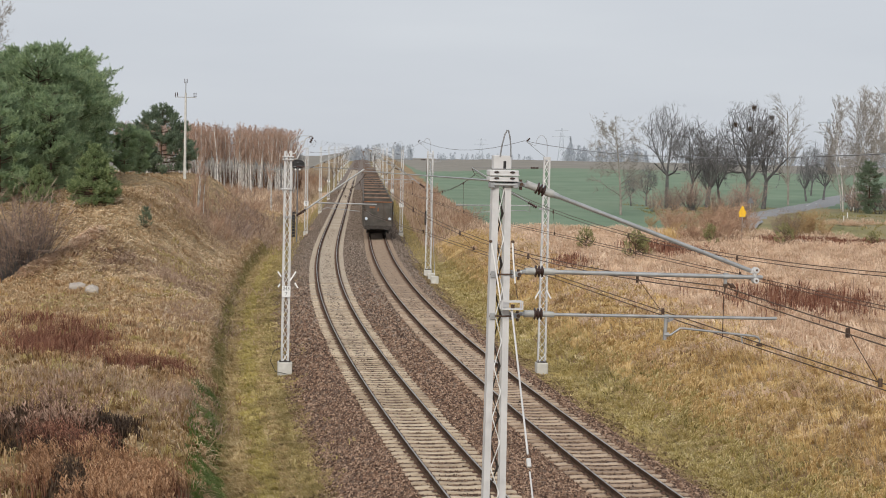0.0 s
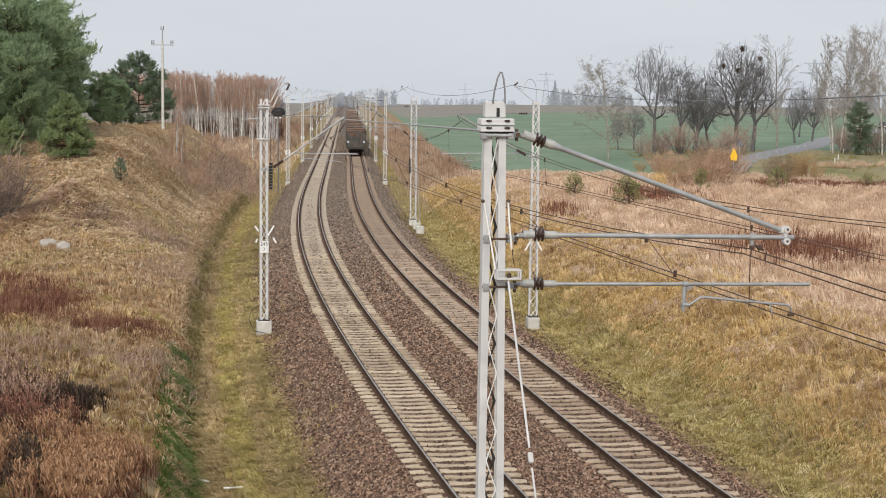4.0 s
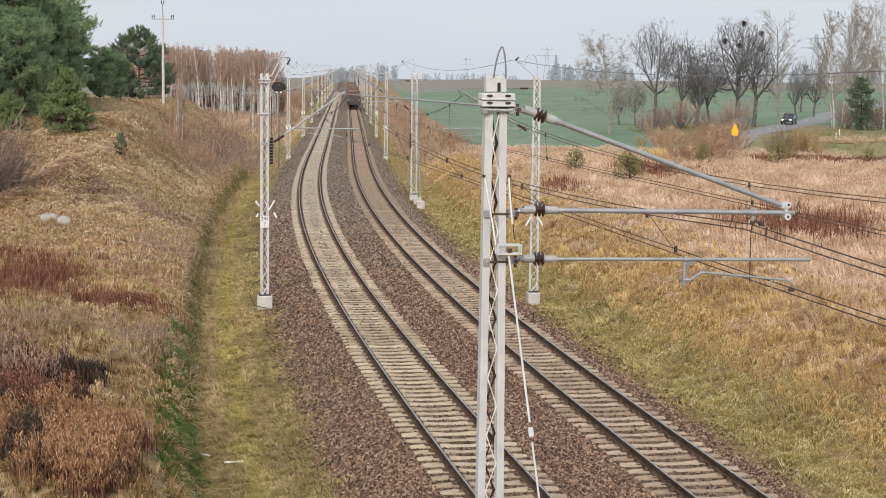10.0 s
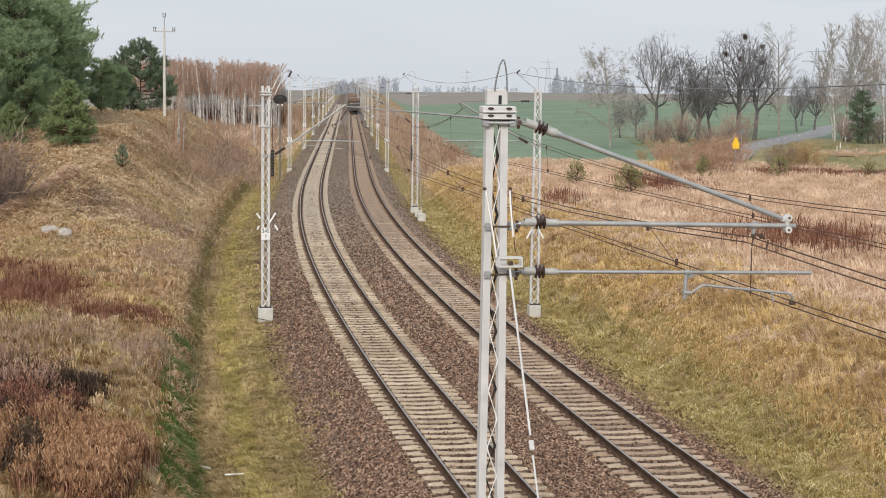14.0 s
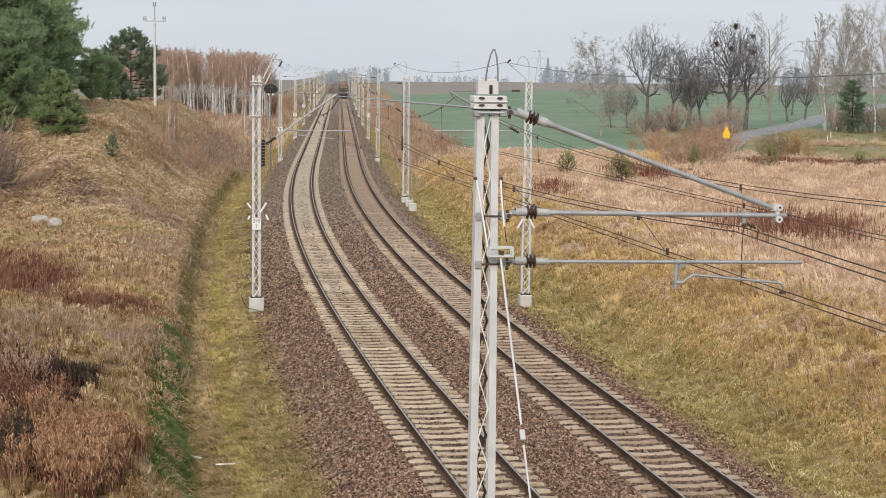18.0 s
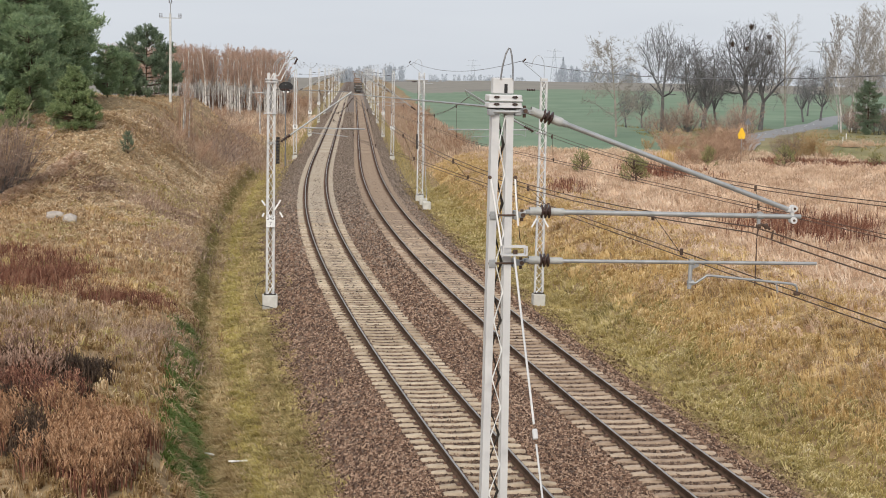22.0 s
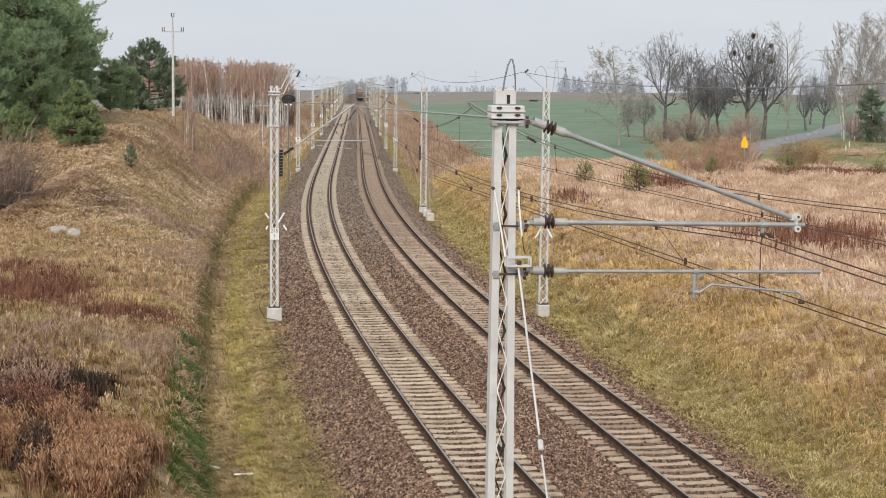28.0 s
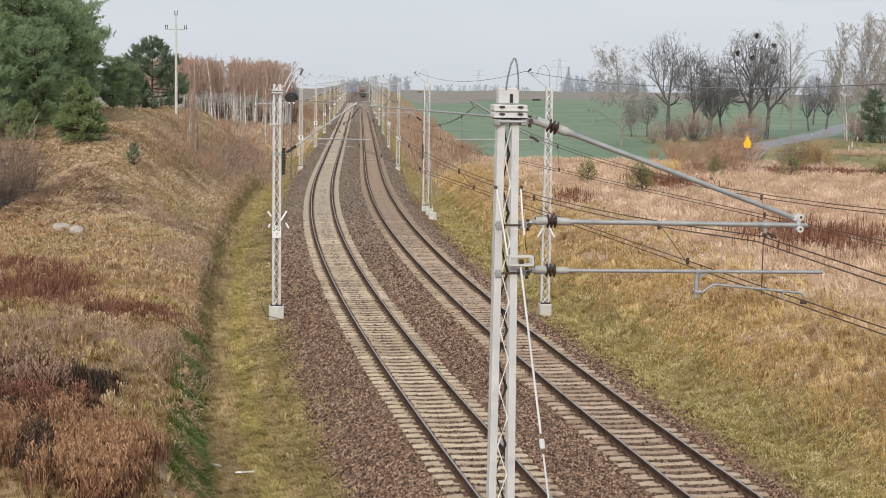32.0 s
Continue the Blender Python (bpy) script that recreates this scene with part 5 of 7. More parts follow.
def build_plants():
    weeds = ((-11.4, 42.6, 2.2, 1.9, 0.95), (-10.1, 39.8, 1.2, 1.4, 0.9), (-7.6, 35.4, 1.3, 2.8, 0.6), (-9.3, 35.6, 0.9, 1.4, 0.95), (-15.9, 62.0, 1.8, 3.4, 0.9))
    rng = np.random.default_rng(21)
    near = lambda n, y0, y1, p: y0 + (y1 - y0) * rng.random(n) ** p
    # left bank and mound
    P = on_ground(near(17000, 28.5, 84, 1.25), rng.uniform(-30, -6.6, 17000))
    P = clear_of(P, weeds, rng)
    brown = rng.random(len(P)) < 0.85 * (1 - step(46, 60, P[:, 1] + 0.6 * (P[:, 0] + 9)))
    tufts("dry_grass", "tan dry grass on the bank", "grass", M["tan"], P[~brown], 0.14, 0.5, 0.016, 0.030, 1, 7, 0.75)
    tufts("dry_grass", "brown weedy grass on the bank", "grass", M["weedy"], P[brown], 0.14, 0.5, 0.016, 0.030, 9, 7, 0.75)
    P = patchy(on_ground(near(9000, 44, 84, 1), rng.uniform(-30, -8, 9000)), 0.5, 0.55, rng, seed=1)
    tufts("dry_grass", "bright yellow straw tussocks on the bank", "grass", M["straw"], P, 0.12, 0.38, 0.016, 0.03, 2, 7, 1.0)
    P = patchy(on_ground(near(6000, 34, 75, 1), rng.uniform(-16, -6.8, 6000)), 0.7, 0.75, rng, seed=3)
    tufts("dry_grass", "yellow-green tussocks on the bank", "grass", M["lush"], P, 0.15, 0.4, 0.016, 0.03, 22, 7, 0.8)
    P = on_ground(near(15000, 72, 125, 1), rng.uniform(-32, -6.8, 15000))
    tufts("dry_grass", "beige straw grass lying in clumps on the mound", "grass", M["mound"], P, 0.07, 0.26, 0.024, 0.046, 3, 6, 2.3, -0.9, 0.7, 0.12)
    P = patchy(on_ground(near(9000, 85, 150, 1), rng.uniform(-30, -6.8, 9000)), 0.3, 0.75, rng, seed=5)
    tufts("dry_grass", "brown dry grass on the mound", "grass", M["tan"], P, 0.1, 0.3, 0.02, 0.036, 23, 5, 1.2)
    P = on_ground(rng.uniform(125, 210, 9000), rng.uniform(-32, -7, 9000))
    meadow("dry_grass", "brown dry grass on the mound top", "grass", M["tan"], P, 0.10, 0.26, 0.018, 0.03, 24, 1.3, seg=1, tuft=3)
    P = on_ground(rng.uniform(200, 330, 12000), rng.uniform(-45, -4, 12000))
    meadow("dry_grass", "pale dry grass before the birch wood", "grass", M["reed"], P, 0.25, 0.55, 0.02, 0.04, 4, seg=1, tuft=2)
    P = np.stack([rng.uniform(-0.205, -0.098, 2600), 285 + 55 * rng.random(2600), np.zeros(2600)], 1)
    P[:, 0] *= P[:, 1]
    P[:, 2] = ground_z(P[:, 0], P[:, 1])
    meadow("saplings", "thin brown saplings and undergrowth of the birch wood", "undergrowth", M["stem"], P, 1.0, 5.0, 0.02, 0.035, 18, 0.1, seg=1)
    meadow("saplings", "thin reddish saplings on the mound's shoulder", "saplings", M["shrub_red"], spots(rng, 90, (-22.2, 135), 3.0, 0.9), 1.2, 4.0, 0.018, 0.03, 30, 0.08, seg=1)
    s = rng.random(700)
    P = np.stack([-23.4 + 1.7 * s + rng.normal(0, 0.28, 700), 84.5 + 9.5 * s + rng.normal(0, 0.28, 700), np.zeros(700)], 1)
    tufts("dry_grass", "pale straw along the crest of the mound", "grass", M["reed"], P, 0.12, 0.4, 0.024, 0.046, 33, 7, 1.5, 0.4, 0.8, 0.12)
    P = np.concatenate([spots(rng, 420, (-16.2, 98), 5.0, 1.8), spots(rng, 300, (-15.0, 82), 4.0, 2.6), spots(rng, 200, (-19.5, 77), 3.0, 1.4)])
    tufts("dry_grass", "olive-yellow grass on the mound's flank", "grass", M["lush"], P, 0.1, 0.35, 0.02, 0.04, 34, 6, 1.3, -0.6, 0.8, 0.12)
    P = np.concatenate([spots(rng, 260, (-19.6, 90), 3.0, 1.6), spots(rng, 160, (-14.6, 90), 3.0, 1.0)])
    tufts("dry_grass", "brown withered grass on the mound's flank", "grass", M["rusty"], P, 0.1, 0.35, 0.02, 0.036, 35, 6, 1.2, -0.6, 0.8, 0.12)
    # mown strips beside the ballast: bands of different growth along the line
    for n, u0, du, m, lab, h0, h1, reach, way, seed in ((5200, -5.62, 0.26, "strip_tan", "tan grass lying flat in the ditch", 0.09, 0.26, 1.7, 2.9, 5), (4600, -4.9, 0.24, "strip_yellow", "yellow-green grass lying beside the ditch", 0.07, 0.2, 1.5, 2.6, 25), (3400, -4.25, 0.2, "strip_tan", "thin brown grass beside the ballast", 0.05, 0.16, 1.5, 2.6, 55), (3800, -3.65, 0.22, "short", "olive grass along the ballast edge", 0.06, 0.2, 1.4, 2.6, 56), (5200, -4.6, 0.75, "short", "short yellowing grass lying beside the ballast", 0.06, 0.2, 1.4, 2.7, 57)):
        P = on_ground(near(n, 31, 140, 1.45), rng.normal(u0, du, n))
        tufts("short_grass", lab, "grass", M[m], P, h0, h1, 0.018, 0.032, seed, 6, reach, way, 0.55, 0.09)
    P = np.concatenate([on_ground(near(1500, 31, 110, 1.5), -3.05 - np.abs(rng.normal(0, 0.4, 1500))), on_ground(near(5200, 31, 130, 1.3), 6.95 + np.abs(rng.normal(0, 0.65, 5200)))])
    tufts("turf_edge", "rough brown turf and clods along the ballast edge", "turf", M["turf"], P, 0.05, 0.16, 0.03, 0.06, 26, 5, 1.3, None, 0.8, 0.1)
    P = on_ground(near(4200, 31, 130, 1.3), rng.uniform(7.1, 8.8, 4200))
    tufts("short_grass", "short brownish grass along the ballast edge", "grass", M["short"], P, 0.05, 0.17, 0.02, 0.034, 58, 5, 1.5, 1.9, 0.5, 0.1)
    P = on_ground(rng.uniform(120, 300, 16000), np.where(rng.random(16000) < 0.5, rng.uniform(-6.2, -3, 16000), rng.uniform(7.1, 12, 16000)))
    meadow("short_grass", "short yellowing grass along the far line", "grass", M["short"], P, 0.1, 0.3, 0.02, 0.04, 6, 0.6, seg=1)
    # ditch: dark bank face, grass hanging over its edge
    P = on_ground(near(8000, 36, 57, 1), rng.normal(-6.72, 0.18, 8000))
    tufts("ditch_grass", "dark green grass in the ditch", "grass", M["green"], P, 0.12, 0.26, 0.018, 0.032, 7, 6, 1.0)
    P = on_ground(near(7000, 33, 150, 1.2), rng.uniform(-6.75, -5.9, 7000))
    tufts("ditch_grass", "dark olive grass on the steep ditch bank", "grass", M["olive"], P, 0.07, 0.2, 0.018, 0.032, 8, 6, 1.0, -0.2, 0.5)
    P = on_ground(near(3000, 33, 150, 1.2), rng.normal(-6.75, 0.16, 3000))
    P = P[(P[:, 1] > 57) | (rng.random(len(P)) < 0.45)]
    tufts("dry_grass", "tan grass hanging over the ditch edge", "grass", M["tan"], P, 0.15, 0.32, 0.018, 0.032, 28, 7, 1.1, -0.6, 0.6)
    # weeds of the left bank
    for c, ry, ru, n in (((-15.9, 62.0), 3.4, 1.6, 760), ((-11.6, 57.6), 0.9, 1.7, 300), ((-18.6, 68), 1.5, 2, 160)):
        P = spots(rng, n, c, ry, ru)
        meadow("red_weeds", "red-brown withered dock and weeds", "weeds", M["dock"], P, 0.25, 0.7, 0.014, 0.026, 31 + n, 0.6, tuft=6, spread=0.12)
    for c, ry, ru, n in (((-20.3, 148), 9, 1.3, 130), ((-22.2, 170), 12, 1.5, 110)):
        P = spots(rng, n, c, ry, ru)
        meadow("red_weeds", "brown brambles along the mound's edge", "weeds", M["thorn"], P, 0.3, 0.9, 0.02, 0.034, 81 + n, 0.9, tuft=6, spread=0.25)
    for c, ry, ru, n in (((-16.6, 90), 3, 1.6, 200), ((-15.5, 98), 6, 2.2, 260), ((-9.3, 51), 4, 1.2, 350), ((-13.5, 52), 3, 2.0, 260), ((-20.5, 130), 14, 2.2, 800), ((-20, 160), 14, 2.5, 800), ((-13.2, 78), 6, 1.6, 400)):
        P = spots(rng, n, c, ry, ru)
        meadow("rust_weeds", "rust-brown withered weeds and brambles", "weeds", M["rusty"], P, 0.2, 0.5, 0.016, 0.03, 37 + n, 1.0, tuft=6, spread=0.22)
    # stems whose dark colour also stands for the shade in the hollows
    tufts("red_weeds", "brown stems beneath the goldenrod, coloured dark for the shaded hollows", "weeds", M["stalk"], np.concatenate([patch(rng, 1150, -13.6, -9.3, 40.4, 44.6), patch(rng, 420, -11.6, -9.2, 38.0, 41.0), patch(rng, 260, -9.4, -8.5, 33.9, 35.9)]), 0.3, 0.72, 0.014, 0.024, 54, 7, 0.4, None, 0.9, 0.12)
    plumes("goldenrod", "withered goldenrod with grey fluffy heads", M["stem"], M["fluff"], patch(rng, 95, -13.4, -9.9, 43.3, 44.7, 7, 0.14), 0.75, 1.25, 51, heads=10, size=0.23)
    plumes("goldenrod", "withered goldenrod with pale grey heads and brown stems", M["stem"], M["fluff"], patch(rng, 110, -12.4, -9.7, 40.7, 41.9, 7, 0.14), 0.7, 1.2, 52, heads=10, size=0.23)
    plumes("goldenrod", "reddish-brown withered weeds below the goldenrod", M["dock"], M["dock"], patch(rng, 330, -11.2, -9.2, 38.6, 41.0), 0.4, 0.9, 53, heads=8, size=0.15)
    plumes("goldenrod", "withered goldenrod with pinkish-tan heads", M["dock"], M["pinkfluff"], np.concatenate([patch(rng, 760, -8.6, -6.8, 32.2, 37.6, 7, 0.22), patch(rng, 160, -7.6, -6.6, 31.5, 34.5), patch(rng, 60, -9.2, -8.3, 37.2, 38.4)]), 0.35, 0.95, 59)
    plumes("goldenrod", "withered goldenrod with orange-tan heads", M["dock"], M["pinkfluff"], patch(rng, 150, -10.4, -9.3, 33.8, 36.2), 0.4, 1.0, 60)
    plumes("goldenrod", "bare dark weed stalks", M["stalk"], M["stalk"], patch(rng, 190, -9.35, -8.6, 34.0, 35.9), 0.6, 0.95, 62, heads=2, size=0.12)
    # right bank and the field
    P = on_ground(near(19000, 31, 150, 1.7), rng.uniform(10.2, 17, 19000))
    tufts("dry_grass", "tan dry grass on the cutting slope", "grass", M["straw"], P, 0.16, 0.5, 0.016, 0.029, 11, 7, 0.8, 3.6, 1.3)
    P = patchy(on_ground(near(9000, 31, 130, 1.3), rng.uniform(11.5, 18, 9000)), 0.8, 0.5, rng, seed=6)
    tufts("dry_grass", "taller pale tussocks on the cutting slope", "grass", M["reed"], P, 0.25, 0.52, 0.014, 0.026, 16, 7, 0.9, 3.6, 1.2)
    P = patchy(on_ground(near(11000, 31, 130, 1.3), rng.uniform(10.4, 17, 11000)), 0.6, 0.35, rng, seed=8)
    tufts("dry_grass", "brown withered tussocks on the cutting slope", "grass", M["tan"], P, 0.2, 0.5, 0.015, 0.028, 17, 7, 0.8, 3.6, 1.3)
    P = on_ground(near(9500, 31, 130, 1.6), 7.9 + 3.2 * rng.random(9500) ** 0.8)
    tufts("short_grass", "yellow-green grass at the foot of the slope", "grass", M["lush"], P, 0.1, 0.34, 0.017, 0.032, 12, 6, 1.1, 3.6, 1.0, 0.08)
    P = patchy(on_ground(near(3000, 32, 70, 1.3), rng.uniform(9.0, 11.5, 3000)), 0.5, 1.0, rng, 0.5, seed=4)
    tufts("short_grass", "fresh olive-green grass at the foot of the slope", "grass", M["verge"], P, 0.1, 0.3, 0.017, 0.03, 29, 6, 1.0, 3.6, 1.0)
    P = on_ground(near(26000, 40, 158, 1.0), 14 + 36 * rng.random(26000))
    tufts("reed_grass", "pale pinkish dry reed grass in the field", "grass", M["reed"], P, 0.3, 0.65, 0.014, 0.024, 13, 8, 0.9, 3.4, 1.2, 0.12)
    P = on_ground(rng.uniform(140, 160, 5000), rng.uniform(10, 34, 5000))
    meadow("reed_grass", "pale dry reed grass at the field's end", "grass", M["reed"], P, 0.2, 0.45, 0.018, 0.03, 14, 0.3, seg=1, tuft=2)
    for c, ry, ru, n in (((18.5, 80), 5.5, 3.0, 430), ((7.4, 104), 4, 0.9, 65), ((36, 140), 2.0, 7, 420), ((30, 142), 1.5, 3, 130), ((16, 122), 6, 2, 200)):
        P = spots(rng, n, c, ry, ru)
        meadow("red_weeds", "rusty red dock standing in the reed field", "weeds", M["dock"], P, *((0.6, 1.05) if c[1] < 125 else (0.4, 0.75)), 0.016, 0.028, 61 + n, 0.22, seg=2, tuft=7, spread=0.2)
    meadow("yellow_weeds", "pale yellow withered stalks at the field's edge", "weeds", M["straw"], spots(rng, 34, (18.6, 139), 0.5, 0.9), 0.7, 1.5, 0.02, 0.04, 19, 0.12, tuft=4)
    tufts("cut_brush", "heap of pale cut brush on the meadow", "brush", M["reed"], np.concatenate([spots(rng, 160, (48, 184), 1.2, 3.5), spots(rng, 90, (44, 180), 0.8, 2.0)]), 0.3, 0.9, 0.012, 0.02, 71, 7, 0.9)
    P = np.stack([rng.uniform(24, 62, 7000), rng.uniform(158, 235, 7000), np.zeros(7000)], 1)
    P = patchy(P, 0.25, 0.3, rng, seed=2)
    P[:, 2] = ground_z(P[:, 0], P[:, 1])
    P = P[[all((p[0] - q[0]) ** 2 + (p[1] - q[1]) ** 2 > 14 for q in ROAD_LINE) for p in P]]
    tufts("meadow_grass", "rough olive grass beside the road", "grass", M["verge"], P, 0.15, 0.45, 0.012, 0.02, 72, 4, 0.7)
    P = on_ground(rng.uniform(200, 420, 9000), rng.uniform(-30, -6, 9000))
    meadow("dry_grass", "brown dry scrub along the far line", "grass", M["rusty"], P, 0.4, 1.1, 0.025, 0.04, 20, seg=1, tuft=2)
    P = on_ground(rng.uniform(150, 420, 7000), rng.uniform(9, 15.5, 7000))
    meadow("dry_grass", "brown dry grass along the far cutting", "grass", M["rusty"], P, 0.4, 0.9, 0.025, 0.04, 15, seg=1, tuft=2)


build_plants()


# ---- trees ----
def grow(rng, height, trunk_r, depth, n_side, up, spread, first=0.3, wander=0.12, ratio=0.62, thin=0.48):
    """Paths of a branching tree: limbs and thin twigs."""
    limbs, fine = [], []

    def branch(p, d, length, r, level):
        k = 5 if level == 0 else 4
        pts = [(tuple(p), r)]
        q, dd = Vector(p), Vector(d)
        for i in range(k):
            dd = (dd + Vector(rng.normal(0, wander, 3)) + Vector((0, 0, up * 0.15))).normalized()
            q = q + dd * (length / k)
            pts.append((tuple(q), r * (1 - 0.75 * (i + 1) / k)))
        (limbs if level < depth else fine).append(pts)
        if level >= depth:
            return
        for j in range(n_side[level]):
            t = first + (1 - first) * (j + rng.random()) / n_side[level] if level == 0 else 0.2 + 0.8 * rng.random()
            f = t * k
            i = min(int(f), k - 1)
            a = Vector(pts[i][0]).lerp(Vector(pts[i + 1][0]), f - i)
            axis = (Vector(pts[i + 1][0]) - Vector(pts[i][0])).normalized()
            side = axis.cross(Vector(rng.normal(0, 1, 3))).normalized()
            ang = spread * rng.uniform(0.7, 1.25)
            d2 = (axis * math.cos(ang) + side * math.sin(ang) + Vector((0, 0, up * 0.25))).normalized()
            rr = max(0.008, (r * (1 - 0.7 * t)) * thin)
            branch(a, d2, length * ratio * rng.uniform(0.65, 1.1) * (1.15 - 0.5 * t if level == 0 else 1), rr, level + 1)

    branch(Vector((0, 0, -0.2)), Vector((0, 0, 1)), height * 0.85, trunk_r, 0)
    return limbs, fine


def ribbons(paths, w):
    """Thin flat twigs, one narrow strip a path."""
    V, F = [], []
    for p in paths:
        b = len(V)
        d = Vector(p[-1][0]) - Vector(p[0][0])
        s = d.cross(Vector((0.3, 0.8, 0.5))).normalized() * w
        for i, (c, r) in enumerate(p):
            k = 1 - 0.8 * i / (len(p) - 1)
            V += [tuple(Vector(c) - s * k), tuple(Vector(c) + s * k)]
        F += [(b + 2 * i, b + 2 * i + 1, b + 2 * i + 3, b + 2 * i + 2) for i in range(len(p) - 1)]
    return np.array(V), np.array(F)


def bare_tree(name, seed, height, trunk_r, bark, twig, label, n_side=(11, 6, 6, 4), up=0.35, spread=0.75, first=0.25, w=0.014, ratio=0.55, balls=0, wander=0.12, thin=0.48):
    rng = np.random.default_rng(seed)
    limbs, fine = grow(rng, height, trunk_r, len(n_side), n_side, up, spread, first, wander, ratio, thin)
    tree = tagged(empty(name), label, "tree")
    V, F = tubes(limbs[:1], 8)
    mesh_part("trunk", mesh_from("trunk", V, F, [bark], smooth=True), tree)
    V, F = tubes(limbs[1:], 4)
    tagged(mesh_part("limb_frame", mesh_from("limb_frame", V, F, [bark if bark is not M["birch_bark"] else twig]), tree), kind="stuff")
    V, F = ribbons(fine, w)
    tagged(mesh_part("crown", mesh_from("crown", V, F, [twig]), tree), kind="stuff")
    for i in range(balls):
        c = Vector(limbs[1 + int(rng.integers(0, min(40, len(limbs) - 1)))][-1][0])
        P = np.array(c) + rng.normal(0, 0.28, (160, 3))
        v, f = [], []
        blades(v, f, P, np.full(160, 0.25), np.full(160, 0.07), rng, 1.0, 1)
        tagged(mesh_part("mistletoe", mesh_from("mistletoe", v[0], f[0], [M["stalk"]]), tree, "dark ball of mistletoe"), kind="stuff")
    return tree


def forked_tree(name, seed, height, width, trunk_r, label, fork=0.3, lean=0.0, balls=0, bark="bark", twig="twig", levels=6, w=0.018):
    """A broad crown: the trunk forks into a few heavy limbs that divide again and again into fine twigs."""
    rng = np.random.default_rng(seed)
    limbs, fine = [], []

    def branch(p, d, length, r, level):
        pts, q, dd = [(Vector(p), r)], Vector(p), Vector(d)
        k = 4 if level < 2 else 3
        for i in range(k):
            dd = (dd + Vector(rng.normal(0, 0.10 if level else 0.05, 3)) + Vector((0, 0, 0.04 if level < 4 else -0.02))).normalized()
            q = q + dd * (length / k)
            pts.append((q.copy(), r * (1 - 0.32 * (i + 1) / k)))
        (limbs if level < levels else fine).append(pts)
        if level >= levels:
            for j in range(3):
                e = (dd + Vector(rng.normal(0, 0.6, 3))).normalized()
                c = pts[1 + j][0]
                fine.append([(c, 0.006), (c + e * length * 0.6, 0.003)])
            return
        kids = int(rng.integers(4, 6)) if level == 0 else 2
        turn = rng.uniform(0, 6.283)
        ax = dd.cross(Vector((0.31, 0.77, 0.55))).normalized()
        ay = dd.cross(ax)
        for j in range(kids):
            b = turn + 6.283 * j / kids + rng.normal(0, 0.35)
            ang = (0.15 if j == 0 else rng.uniform(0.5, 1.05)) if level == 0 else rng.uniform(0.22, 0.68)
            e = (dd * math.cos(ang) + (ax * math.cos(b) + ay * math.sin(b)) * math.sin(ang)).normalized()
            branch(q, e, length * (rng.uniform(0.75, 1.05) if level == 0 else rng.uniform(0.66, 0.88)), max(0.022, r * rng.uniform(0.48, 0.66)), level + 1)
        for j in range(2 if 0 < level < 3 else 1 if level else 0):
            b, ang = rng.uniform(0, 6.283), rng.uniform(0.7, 1.15)
            e = (dd * math.cos(ang) + (ax * math.cos(b) + ay * math.sin(b)) * math.sin(ang)).normalized()
            branch(pts[2][0], e, length * rng.uniform(0.5, 0.75), max(0.02, r * 0.4), level + 1)

    branch(Vector((0, 0, -0.2)), Vector((lean, 0, 1)).normalized(), height * fork, trunk_r, 0)
    allp = [c for p in limbs + fine for c, r in p]
    top = sorted(c.z for c in allp)[-400]
    side = sorted(abs(c.x) for c in allp)[int(len(allp) * 0.84)]
    kz, kx = height / top, width / 2 / side

    egg = lambda c: math.hypot(math.hypot(c[0], c[1]) / (width * 0.5), (c[2] - 0.58 * height) / (0.43 * height))
    shape = lambda paths: [[((c.x * kx, c.y * kx, c.z * kz), r) for c, r in p] for p in paths]
    limbs, fine = shape(limbs), shape(fine)
    limbs = limbs[:1] + [p for p in limbs[1:] if egg(p[-1][0]) < 1.06]
    fine = [p for p in fine if egg(p[-1][0]) < rng.uniform(0.96, 1.16)]
    tree = tagged(empty(name), label, "tree")
    V, F = tubes(limbs[:1], 8)
    mesh_part("trunk", mesh_from("trunk", V, F, [M[bark]], smooth=True), tree)
    V, F = tubes(limbs[1:], 4)
    tagged(mesh_part("limb_frame", mesh_from("limb_frame", V, F, [M[bark]]), tree), kind="stuff")
    V, F = [], []
    for p in fine:
        b = len(V)
        d = Vector(p[-1][0]) - Vector(p[0][0])
        t = d.cross(Vector((0.3, 0.8, 0.5))).normalized() * w
        for i, (c, r) in enumerate(p):
            k = 1 - 0.75 * i / (len(p) - 1)
            V += [tuple(Vector(c) - t * k), tuple(Vector(c) + t * k)]
        F += [(b + 2 * i, b + 2 * i + 1, b + 2 * i + 3, b + 2 * i + 2) for i in range(len(p) - 1)]
    tagged(mesh_part("crown", mesh_from("crown", V, F, [M[twig]]), tree), kind="stuff")
    ends = [p[-1][0] for p in limbs if p[-1][0][2] > 0.72 * height]
    for i in range(balls):
        P = np.array(ends[int(rng.integers(0, len(ends)))]) + rng.normal(0, 0.14, (220, 3))
        v, f = [], []
        blades(v, f, P, np.full(220, 0.3), np.full(220, 0.08), rng, 1.0, 1)
        tagged(mesh_part("mistletoe", mesh_from("mistletoe", v[0], f[0], [M["stalk"]]), tree, "dark ball of mistletoe"), kind="stuff")
    return tree


def put(tree, x, y, turn=0.0, scale=1.0, group=""):
    tree.matrix_basis = pose(x, y, float(ground_z(x, y)), 0, 0, turn) @ Matrix.Scale(scale, 4)
    if group:
        tree["group"] = group
    return tree


